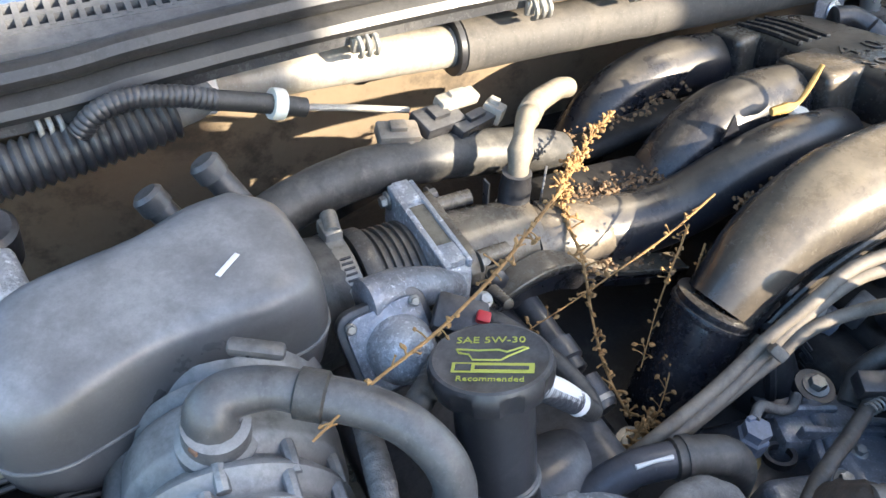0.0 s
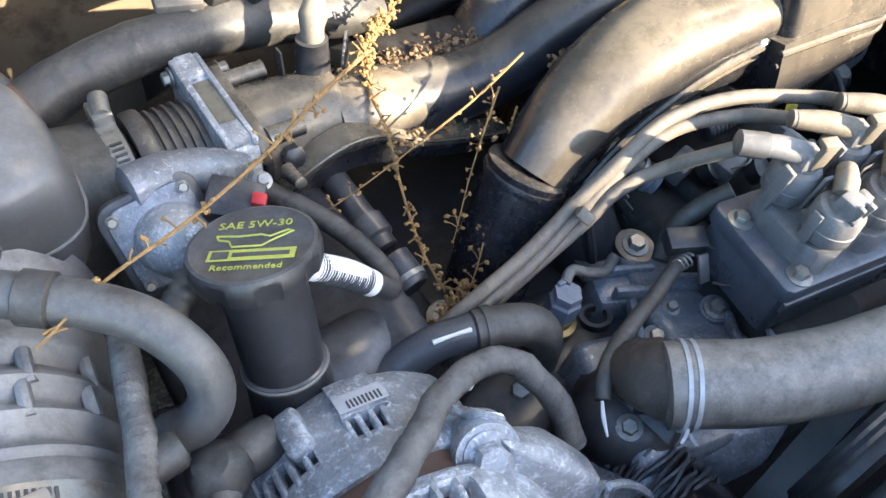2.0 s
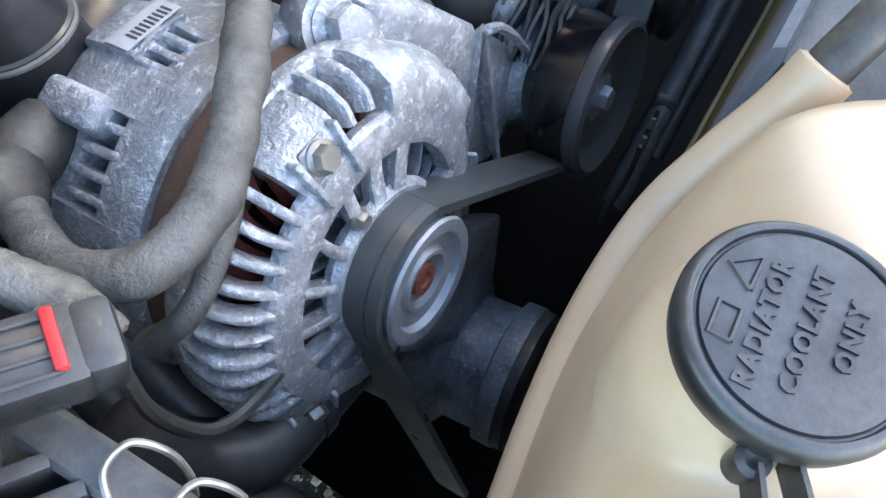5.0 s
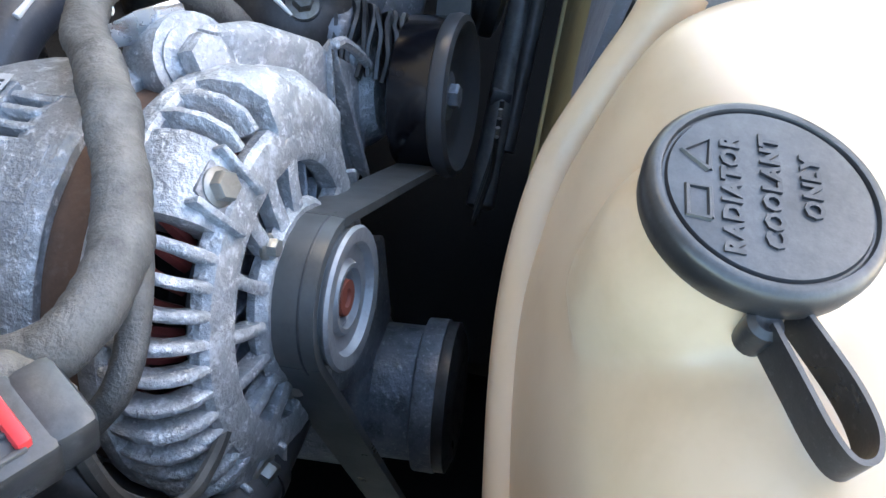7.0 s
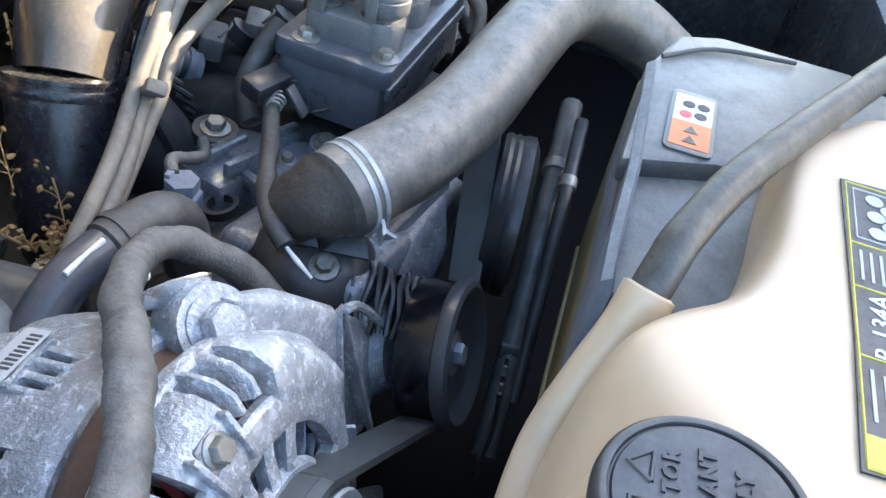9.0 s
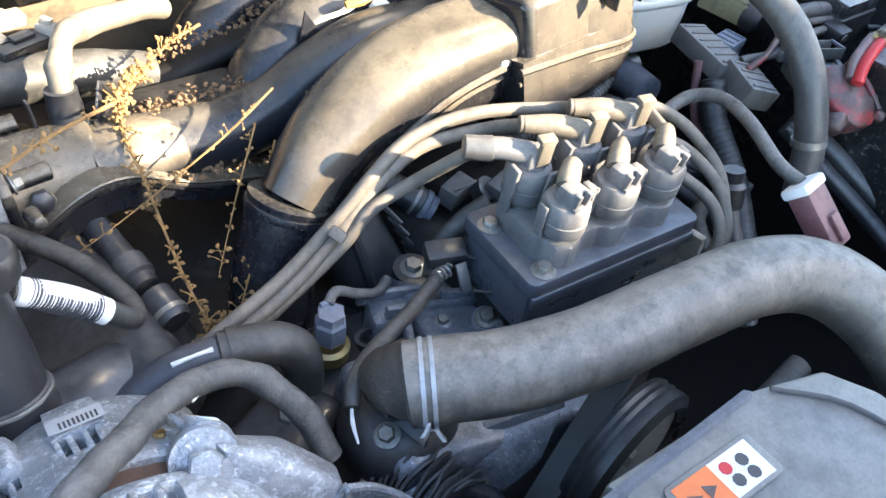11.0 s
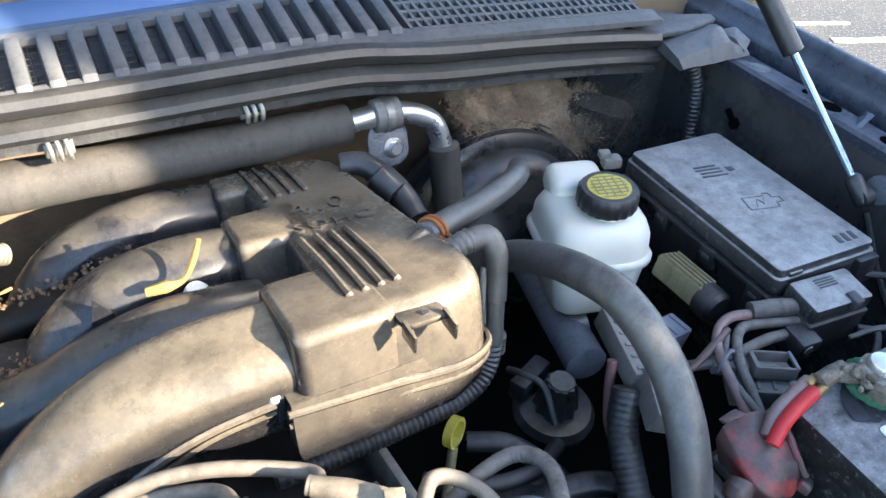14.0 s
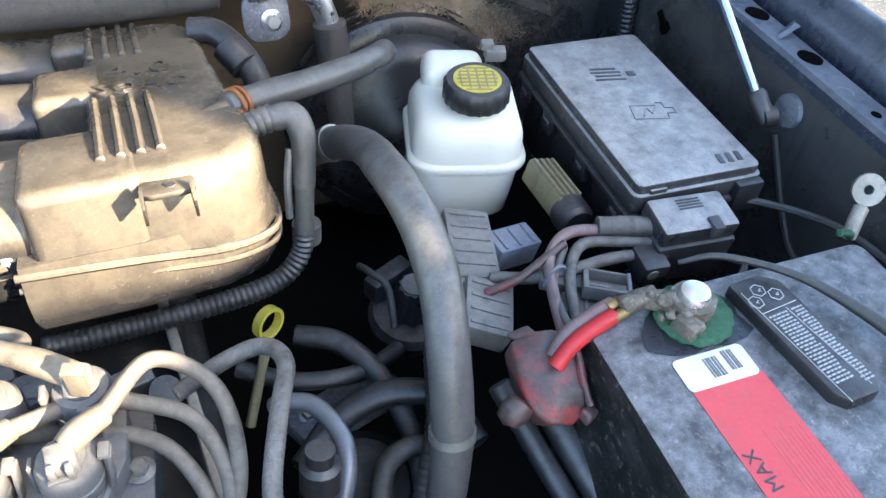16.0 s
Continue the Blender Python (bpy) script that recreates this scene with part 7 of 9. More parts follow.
single("conduit", tube([(0.985, 0.475, 1.005), (1.005, 0.468, 0.998), (1.028, 0.462, 0.975), (1.038, 0.458, 0.945), (1.040, 0.455, 0.90), (1.040, 0.45, 0.85)], 0.0088, 14, 8, rib=(0.006, 0.0015)), BLACK_DUSTY, "corrugated black conduit dropping from the cowl", "conduit")
# no opening here: a black block painted as the slot's shade
single("fender_slot", box(0.004, 0.012, 0.016, pose(1.050, 0.497, 0.965), 0.001), HOLE, "small black block laid on the inner fender for a slot's shade", "hole", kind="structure")
# ---- front: alternator, belts, shroud, coolant tank ----
alt = thing("alternator", (0.008, 0.0, 0.77), "corroded cast aluminium alternator with finned vents", "alternator")
AXF = Vector((-0.0759, -0.9625, 0.2604)).normalized()
AX = axes((0.0045, 0.0025, 0.8745), AXF, (1, 0, 0))      # z to the front, y up


def apt(a, r, z):
    return AX @ Vector((r * math.cos(radians(a)), r * math.sin(radians(a)), z))


def aring(prof, mat, name="ring", n=72, rough_=0.0007):
    return part(name, uneven(lathe(prof + [prof[0]], AX, n), rough_, 160), mat, alt, sharp=35)


def blade(a0, twist, prof, depth, thick, name, mat=None):
    """A flat cast fin along (radius, height) pairs, turning by twist degrees on the way."""
    loops = []
    for i, (r, z) in enumerate(prof):
        u = i / (len(prof) - 1)
        a = a0 + twist * u
        da = math.degrees(thick / 2 / r)
        j, k = max(0, i - 1), min(len(prof) - 1, i + 1)
        d = Vector((prof[k][0] - prof[j][0], prof[k][1] - prof[j][1])).normalized()
        nr, nz = -d.y * depth, d.x * depth
        if nr > 0 or (abs(nr) < 1e-6 and nz > 0):
            nr, nz = -nr, -nz
        loops.append([apt(a - da, r, z), apt(a - da * 0.5, r - nr * 0.14, z - nz * 0.14), apt(a + da * 0.5, r - nr * 0.14, z - nz * 0.14), apt(a + da, r, z), apt(a + da * 0.8, r + nr, z + nz), apt(a - da * 0.8, r + nr, z + nz)])
    return part(name, uneven(skin(loops), 0.0004, 260), mat or CAST, alt, sharp=50)


def quad(a0, a1, prof, name, mat=None, grow=None):
    """A solid sector of the casting."""
    loops = []
    n = max(3, int((a1 - a0) / 4))
    for i in range(n + 1):
        a = a0 + (a1 - a0) * i / n
        g = grow(i / n) if grow else 0
        loops.append([apt(a, r + g, z + g * 0.6) for r, z in prof])
    return part(name, uneven(skin(loops), 0.0009, 140), mat or CAST, alt, sharp=50)


aring([(0.060, -0.036), (0.0790, -0.036), (0.0790, 0.004), (0.060, 0.004)], RUST, "stator_core")
aring([(0.068, -0.006), (0.0838, -0.006), (0.0860, -0.004), (0.0868, 0.000), (0.0866, 0.0030), (0.0845, 0.0050), (0.0795, 0.0055), (0.070, 0.003)], CAST, "front_shoulder")
aring([(0.0535, 0.0260), (0.0630, 0.0230), (0.0690, 0.0265), (0.0700, 0.0310), (0.0685, 0.0338), (0.0620, 0.0357), (0.0560, 0.0362), (0.0535, 0.0350)], CAST, "face_ring")
aring([(0.0310, 0.0310), (0.0375, 0.0310), (0.0388, 0.0350), (0.0360, 0.0390), (0.0310, 0.0395)], CAST, "hub_ring")
aring([(0.066, -0.046), (0.0835, -0.046), (0.0855, -0.040), (0.0855, -0.026), (0.0830, -0.0225), (0.066, -0.024)], CAST, "rear_shoulder")
part("dark_inside", lathe([(0.052, -0.09), (0.052, 0.008), (0.044, 0.016), (0, 0.016), (0, -0.09)], AX, 40), BLOCK, alt, "dark inside of the housing")
for k in range(48):
    a = k * 7.5
    part("copper_winding", tube([apt(a, 0.064, -0.002), apt(a + 3, 0.0735, 0.005), apt(a + 8, 0.0725, 0.013), apt(a + 12, 0.060, 0.018)], 0.0026, 6, 3, ends=False), COPPER, alt, "dark red copper winding")
# vents round the shoulder
for a in [112 + 7.9 * k for k in range(11)] + [234 + 8 * k for k in range(12)]:
    blade(a, 2.5, [(0.0846, 0.002), (0.0860, 0.008), (0.0862, 0.0150), (0.0846, 0.0212), (0.0805, 0.0268), (0.0745, 0.0308), (0.0680, 0.0328)], 0.0085, 0.0042, "vent_fin")
for a in (71.5, 80):
    blade(a, 1.0, [(0.0846, 0.000), (0.0862, 0.010), (0.0850, 0.0195), (0.0805, 0.0270), (0.0740, 0.0300)], 0.010, 0.0045, "vent_fin")
FRONT = [(0.064, -0.002), (0.0846, -0.002), (0.0860, 0.008), (0.0858, 0.0165), (0.0835, 0.0235), (0.0785, 0.0285), (0.0700, 0.0310), (0.0600, 0.0320), (0.058, 0.022)]
quad(86, 107, FRONT, "front_web")
quad(197, 230, FRONT, "front_web")
quad(-28, 12, FRONT, "front_web")
for a0, a1 in ((10, 27), (27, 46), (46, 65)):
    quad(a0, a1, [(0.060, -0.002), (0.0850, -0.002), (0.0876, 0.010), (0.0868, 0.022), (0.0810, 0.0315), (0.0700, 0.0345), (0.0600, 0.0335), (0.0590, 0.024)], "scalloped_lug", grow=lambda u: 0.0022 * math.sin(math.pi * u))
# face: spokes, fan window and fan
for a, w in ((96, 0.0075), (118, 0.006), (140, 0.0055), (162, 0.006), (184, 0.008), (206, 0.010), (230, 0.010), (255, 0.010), (280, 0.010), (305, 0.010), (330, 0.009), (-4, 0.009), (56, 0.010), (76, 0.009)):
    blade(a, 4, [(0.0570, 0.0345), (0.0480, 0.0358), (0.0365, 0.0378)], 0.007, w * 0.85, "face_spoke")
for k in range(20):
    blade(k * 18 + 3, -14, [(0.0560, 0.0245), (0.0450, 0.0265), (0.0300, 0.0285)], 0.005, 0.0016, "fan_blade", CAST_DARK)
aring([(0.024, 0.021), (0.056, 0.0175), (0.056, 0.0195), (0.024, 0.024)], CAST_DARK, "fan_disc")
for a, r, z in ((95.5, 0.0745, 0.0290), (213, 0.0745, 0.0290), (-22, 0.0745, 0.0290)):
    m = axes(apt(a, r, z), (AX.to_3x3() @ Vector((0.38 * math.cos(radians(a)), 0.38 * math.sin(radians(a)), 0.92))))
    part("bolt_seat", uneven(slab([(-0.0065, -0.015), (0.0065, -0.015), (0.0085, 0.000), (0.0070, 0.0075), (-0.0070, 0.0075), (-0.0085, 0.000)], -0.010, 0.0008, m, 0.0015), 0.0005, 200), CAST_MID, alt)
    part("through_bolt", hexbolt(m @ pose(0, 0, 0.0004), 0.0055, 0.0048, 1.28), STEEL, alt)
    for side in (-1, 1):
        part("seat_wall", uneven(box(0.0028, 0.024, 0.009, m @ pose(0.0100 * side, -0.004, 0.0005, 0, 0, -5 * side), 0.0012), 0.0005, 200), CAST, alt)
for a in (99, 219, 339):
    part("face_screw", hexbolt(AX @ pose(0.0405 * math.cos(radians(a)), 0.0405 * math.sin(radians(a)), 0.0355), 0.0038, 0.004, 1.35), STEEL, alt)
# rear half: solid top with the label, slots down the side
REAR = [(0.060, -0.097), (0.074, -0.096), (0.083, -0.086), (0.0860, -0.070), (0.0858, -0.030), (0.070, -0.028), (0.060, -0.06)]
quad(40, 78, REAR, "rear_top")
quad(94, 109, REAR, "rear_top")
quad(77, 95, [(0.060, -0.097), (0.076, -0.096), (0.087, -0.086), (0.0895, -0.072), (0.0890, -0.057), (0.072, -0.055)], "rear_top")
for a in (79, 84, 89, 94):
    blade(a, 0.5, [(0.0850, -0.040), (0.0858, -0.048), (0.0872, -0.058)], 0.006, 0.0036, "rear_fin")
for a in [113 + 6.6 * k for k in range(5)] + [175 + 9 * k for k in range(19)]:
    blade(a, 1.0, [(0.0845, -0.040), (0.0845, -0.052), (0.0830, -0.064)], 0.006, 0.0040, "rear_fin")
quad(108, 205, [(0.056, -0.097), (0.072, -0.095), (0.081, -0.084), (0.0835, -0.072), (0.0830, -0.062), (0.066, -0.060)], "rear_side")
quad(137, 147, REAR, "rear_side")
quad(205, 400, [(0.056, -0.097), (0.070, -0.093), (0.079, -0.080), (0.0805, -0.060), (0.064, -0.058)], "rear_side")
part("rear_cap", uneven(lathe([(0, -0.106), (0.045, -0.106), (0.058, -0.101), (0.062, -0.092), (0, -0.092)], AX, 36), 0.001, 90), CAST, alt)
part("terminal_pad", uneven(box(0.030, 0.016, 0.022, axes(apt(112, 0.083, -0.068), apt(112, 1, 0) - apt(112, 0, 0), AXF), 0.004, 3), 0.0008, 100), CAST, alt)
lb = axes(apt(85.5, 0.0898, -0.0655), apt(85.5, 1, 0) - apt(85.5, 0, 0), (-1, 0.08, 0))
part("label", box(0.030, 0.013, 0.0006, lb, 0.0002), SILVERPRINT, alt, "grey paper label")
for k in range(9):
    part("barcode_line", box(0.0012, 0.006, 0.0003, lb @ pose(-0.011 + 0.0024 * k, 0.002, 0.0004), 0), PRINT, alt)
# pulley
pul = thing("alternator_pulley", (0.002, -0.045, 0.845), "grey steel alternator pulley with a rusty hub", "pulley")
PM = axes(Vector((0.0000, -0.0550, 0.8895)) - AXF * 0.028, AXF)
part("rim", lathe([(0.014, 0), (0.028, 0.0), (0.028, 0.024), (0.0292, 0.025), (0.0300, 0.0265), (0.0290, 0.028), (0.0235, 0.0278), (0.0220, 0.0245), (0.016, 0.0235), (0.0145, 0.026), (0.0125, 0.026), (0.012, 0.02)], PM, 48), DULLPULLEY, pul)
part("hub", lathe([(0, 0.014), (0.0135, 0.014), (0.0135, 0.0225), (0.0105, 0.024), (0.0095, 0.0215), (0, 0.0215)], PM, 28), DULLPULLEY, pul)
part("shaft_end", lathe([(0, 0.021), (0.0082, 0.021), (0.0075, 0.025), (0.004, 0.025), (0.0035, 0.0235), (0, 0.0235)], PM, 20), stuff("rusty red shaft end", (0.26, 0.065, 0.04), (0.2, 0.05, 0.035), 0.6), pul, "rusty red shaft end")

# bracket arm between alternator and idler
arm = thing("alternator_bracket", (0.12, 0.0, 0.80), "cast aluminium bracket arm holding the idler pulley", "bracket")
EA = Vector((-0.25, -0.70, 0.67)).normalized()
part("ear", uneven(lathe([(0.007, -0.024), (0.0185, -0.024), (0.0195, -0.004), (0.0185, 0.0), (0.007, 0.0)], axes(Vector((0.062, 0.024, 0.930)), EA), 30), 0.0008, 100), CAST, arm)
part("ear_block", uneven(hull([(0.044, 0.030, 0.925), (0.050, 0.008, 0.915), (0.082, 0.002, 0.893), (0.072, 0.018, 0.940), (0.090, 0.020, 0.925), (0.085, 0.030, 0.900), (0.050, 0.032, 0.895), (0.045, 0.012, 0.890)], 0.006), 0.0012, 90), CAST, arm)
part("arm", uneven(hull([(0.068, 0.020, 0.944), (0.072, 0.040, 0.930), (0.100, 0.016, 0.920), (0.110, 0.034, 0.900), (0.124, -0.015, 0.893), (0.135, 0.010, 0.875), (0.094, -0.026, 0.812), (0.080, 0.0, 0.885), (0.085, 0.02, 0.82), (0.13, 0.0, 0.82)], 0.004), 0.0010, 90), CAST, arm)
part("gusset", uneven(hull([(0.120, -0.016, 0.895), (0.127, -0.014, 0.895), (0.098, -0.031, 0.808), (0.092, -0.031, 0.808), (0.12, 0.004, 0.86)], 0.0012), 0.0005, 90), CAST, arm)
part("gusset", uneven(hull([(0.122, -0.018, 0.892), (0.127, -0.016, 0.892), (0.130, -0.042, 0.786), (0.125, -0.042, 0.786), (0.132, -0.008, 0.83)], 0.0012), 0.0005, 90), CAST, arm)
part("web_plate", uneven(hull([(0.122, -0.008, 0.886), (0.150, -0.012, 0.862), (0.192, -0.028, 0.808), (0.180, -0.030, 0.770), (0.128, -0.034, 0.786), (0.094, -0.024, 0.808), (0.13, 0.0, 0.82), (0.17, -0.01, 0.80)], 0.002), 0.0006, 90), CAST, arm)
part("flange_lip", tube([(0.124, -0.017, 0.893), (0.140, -0.018, 0.880), (0.158, -0.022, 0.858), (0.176, -0.028, 0.830), (0.193, -0.033, 0.806)], 0.0028, 8, 5), CAST, arm)
part("boss", uneven(lathe([(0, -0.01), (0.046, -0.01), (0.040, 0.010), (0.033, 0.026), (0.026, 0.034), (0, 0.034)], axes(Vector((0.1826, -0.0806, 0.8165)) - AXF * 0.078, AXF), 30), 0.0008, 70), CAST, arm)
part("bolt", hexbolt(axes(Vector((0.062, 0.024, 0.930)) + EA * 0.0, EA), 0.0098, 0.009, 1.5), CAST, arm)
part("link", uneven(hull([(0.054, 0.058, 0.932), (0.055, 0.056, 0.944), (0.064, 0.045, 0.948), (0.078, 0.035, 0.945), (0.080, 0.030, 0.938), (0.066, 0.040, 0.930), (0.060, 0.062, 0.930)], 0.002), 0.0004, 80), BRIGHT, arm, "bright metal link")
part("stud", tube([(0.048, 0.052, 0.916), (0.052, 0.058, 0.928)], 0.004, 10, 4, rib=(0.0016, 0.0005)), BRASS, arm)
part("lower_plate", uneven(hull([(0.068, -0.043, 0.790), (0.118, -0.055, 0.762), (0.098, -0.070, 0.694), (0.047, -0.062, 0.700), (-0.007, -0.042, 0.767), (0.06, -0.02, 0.78), (0.11, -0.03, 0.75), (0.09, -0.05, 0.69)], 0.006), 0.0010, 70), CAST_MID, arm, "speckled dark lower plate")
part("end_bolt", hexbolt(axes((0.256, -0.020, 0.772), (-0.3, -0.5, 0.8)), 0.0070, 0.010), STEEL, arm)
part("end_clip", box(0.022, 0.030, 0.005, pose(0.236, -0.014, 0.785, 25, 10, 20), 0.001), BRIGHT, arm)
part("end_foot", uneven(box(0.07, 0.04, 0.05, pose(0.225, 0.005, 0.765, 0, 20, 0), 0.008, 3), 0.001, 70), CAST_DARK, arm)

arm.location += Vector((-0.003, -0.001, 0.0125))

idl = thing("idler_pulley", (0.185, -0.06, 0.765), "smooth polished black idler pulley", "pulley")
IM = axes(Vector((0.1796, -0.0836, 0.8290)) - AXF * 0.033, AXF)
part("drum", lathe([(0.012, -0.001), (0.0425, -0.001), (0.0445, 0.0003), (0.0452, 0.0015), (0.0452, 0.024), (0.042, 0.026), (0.033, 0.018), (0.018, 0.016), (0.012, 0.02)], IM, 64), PULLEY, idl)
part("rim", lathe([(0.0445, 0.0225), (0.0468, 0.0240), (0.0476, 0.028), (0.0466, 0.0320), (0.0430, 0.0335), (0.0385, 0.0305), (0.0355, 0.0265), (0.030, 0.0248), (0.014, 0.0245), (0.013, 0.02)], IM, 64), stuff("worn rubber pulley rim", (0.04, 0.042, 0.048), (0.055, 0.056, 0.06), 0.45), idl)
part("hub", hexbolt(IM @ pose(0, 0, 0.0235), 0.0075, 0.006, 1.9), CAST_DARK, idl)

# belt: a ribbon round the pulleys
def ribbon(pts, width, thick, across):
    line = spline(pts, 6)
    w = Vector(across).normalized() * width / 2
    loops = []
    for p, side, up, d in rings(line):
        nrm = d.cross(w).normalized() * thick / 2
        loops.append([p + w + nrm, p + w * 0.6 + nrm * 1.25, p - w * 0.6 + nrm * 1.25, p - w + nrm, p - w - nrm, p + w - nrm])
    return skin(loops)


I0 = IM @ Vector((-0.012, -0.0455, 0.0115))
i0 = PM.inverted() @ I0
first = math.atan2(i0.y, i0.x) + math.acos(0.0320 / math.hypot(i0.x, i0.y))
wrap = [PM @ Vector((0.0320 * math.cos(a), 0.0320 * math.sin(a), 0.0125)) for a in [first + (radians(187) - first) * k / 16 for k in range(17)]]
belt = thing("serpentine_belt", (0.0, -0.04, 0.65), "black rubber serpentine belt round the alternator pulley", "belt")
part("run", ribbon([IM @ Vector((0.020, -0.0445, 0.0115)), I0] + [I0.lerp(wrap[0], k / 5) for k in (1, 2, 3, 4)] + wrap + [wrap[-1].lerp(PM @ Vector((-0.0175, -0.26, 0.0125)), k / 6) for k in (1, 2, 3, 4, 5, 6)], 0.0235, 0.0040, AXF), BELT, belt, sharp=60)
for k in (-1, 1):
    part("groove", ribbon([p + AXF * 0.0058 * k + (p - PM @ Vector((0, 0, 0.0125))).normalized() * 0.0021 for p in wrap], 0.0012, 0.0008, AXF), BLACK, belt)
round_ = [IM @ Vector((0.0465 * math.cos(radians(a)), 0.0465 * math.sin(radians(a)), 0.0115)) for a in (-110, -95, -80, -65, -52)]
part("run", ribbon(round_ + [round_[-1].lerp(IM @ Vector((0.165, 0.092, 0.0115)), k / 4) for k in (1, 2, 3, 4)], 0.022, 0.0040, AXF), BELT, belt)
dp = thing("deep_pulley", (0.315, -0.080, 0.775), "dark accessory pulley behind the radiator hose", "pulley")
DPM = axes((0.315, -0.070, 0.835), (0.05, -1, 0))
part("rim", lathe([(0.050, 0.0), (0.058, 0.0), (0.060, 0.004), (0.0585, 0.007), (0.060, 0.010), (0.0585, 0.013), (0.060, 0.016), (0.060, 0.022), (0.052, 0.026), (0.047, 0.022), (0.047, 0.0)], DPM, 48), BLACK, dp)
part("web", lathe([(0, 0.004), (0.049, 0.004), (0.049, 0.020), (0.022, 0.014), (0, 0.014)], DPM, 40), DULLPULLEY, dp, "dull grey pulley face")
part("hub", hexbolt(DPM @ pose(0, 0, 0.013), 0.008, 0.006, 1.7), STEEL, dp)
comp = thing("compressor", (0.06, -0.04, 0.60), "dark speckled air conditioning compressor below the alternator", "compressor")
part("body", uneven(lathe([(0, 0), (0.050, 0), (0.052, 0.01), (0.052, 0.07), (0.044, 0.075), (0.044, 0.10), (0.05, 0.102), (0.05, 0.115), (0, 0.118)], axes((0.060, 0.0, 0.655), (0.0, -0.98, 0.2)), 36), 0.0006, 60), CAST_DARK, comp)
part("clutch", lathe([(0, 0), (0.047, 0), (0.049, 0.004), (0.049, 0.02), (0.04, 0.024), (0, 0.02)], axes((0.060, -0.10, 0.675), (0.0, -0.98, 0.2)), 36), BLACK, comp)
part("foot", uneven(box(0.12, 0.05, 0.03, pose(-0.03, 0.0, 0.760, 0, -10, 0), 0.008, 3), 0.001, 60), CAST_DARK, comp)
part("foot_bolt", hexbolt(axes((-0.072, -0.002, 0.782), (-0.5, -0.5, 0.7)), 0.011, 0.02, 1.2), CAST_DARK, comp)

# alternator loom
lo = thing("alternator_loom", (0.0, 0.03, 0.93), "cloth-taped alternator loom bending over the housing", "wiring loom")
part("sheath", tube([(0.138, 0.022, 0.872), (0.131, 0.045, 0.902), (0.113, 0.068, 0.928), (0.085, 0.072, 0.942), (0.052, 0.061, 0.953), (0.018, 0.039, 0.966), (-0.015, 0.020, 0.972), (-0.049, 0.008, 0.972), (-0.075, 0.013, 0.968), (-0.084, 0.036, 0.957), (-0.078, 0.061, 0.944), (-0.066, 0.086, 0.930)], 0.0088, 16, 7, rib=(0.0064, 0.0003), lump=0.18), TAPE, lo)
part("branch", tube([(-0.030, 0.012, 0.966), (-0.052, 0.004, 0.956), (-0.074, 0.004, 0.940), (-0.086, 0.018, 0.918)], 0.0052, 12, 6, lump=0.12), TAPE, lo)
part("boot", uneven(lathe([(0, -0.012), (0.014, -0.010), (0.018, 0.0), (0.017, 0.010), (0.010, 0.018), (0, 0.02)], axes((-0.066, 0.092, 0.930), (-0.2, 0.1, 1)), 22), 0.0015, 60), RUBBER, lo)
part("boot_arm", tube([(-0.066, 0.094, 0.928), (-0.045, 0.100, 0.925), (-0.030, 0.102, 0.922)], [0.013, 0.0145, 0.014], 18, 4), RUBBER, lo)
part("tag", box(0.006, 0.004, 0.003, pose(0.074, 0.063, 0.944, 20, 10, 30), 0.0008), MILK, lo, "pale plastic tag")
for k, pts in enumerate(([(-0.045, 0.125, 0.90), (-0.060, 0.10, 0.885), (-0.075, 0.06, 0.86), (-0.09, 0.0, 0.83)], [(-0.07, 0.16, 0.90), (-0.085, 0.10, 0.86), (-0.105, 0.02, 0.83), (-0.10, -0.05, 0.80)])):
    dh = thing("dark_hose", pts[1], "dark hose between duct and alternator", "hose", "dark hoses by the alternator")
    part("hose", tube(pts, 0.013, 14, 5), BLACK, dh)
    part("clamp_band", lathe([(0.013, 0), (0.0145, 0), (0.0145, 0.007), (0.013, 0.007)], axes(Vector(pts[0]).lerp(Vector(pts[1]), 0.3), Vector(pts[1]) - Vector(pts[0])), 20), SENSORGREY, dh)
cvh = thing("curved_hose", (-0.085, -0.02, 0.81), "black hose curving under the alternator", "hose")
part("hose", tube([(-0.115, 0.02, 0.88), (-0.105, 0.0, 0.85), (-0.085, -0.02, 0.835), (-0.05, -0.025, 0.825), (0.0, -0.03, 0.81)], 0.0175, 18, 6), BLACK, cvh)
part("clamp_band", lathe([(0.0175, 0), (0.019, 0), (0.019, 0.008), (0.0175, 0.008)], axes((-0.062, -0.0235, 0.828), (1, -0.12, -0.3)), 24), BLACK_DUSTY, cvh)
single("drain_tube", tube([(-0.105, -0.004, 0.99), (-0.108, -0.010, 0.95), (-0.100, -0.020, 0.92), (-0.08, -0.022, 0.90), (-0.05, -0.02, 0.88)], 0.0028, 8, 6), DARKWIRE, "thin black tube looping below the connector", "tube")
single("side_cylinder", lathe([(0, 0), (0.010, 0), (0.010, 0.014), (0.0075, 0.017), (0, 0.017)], axes((-0.096, 0.088, 0.985), (1, 0.1, 0.1)), 18), RUBBER, "round grey plug beside the loom", "plug")

# road seen far below: bright gravel patch
verts, faces = [], []
rng = random.Random(21)
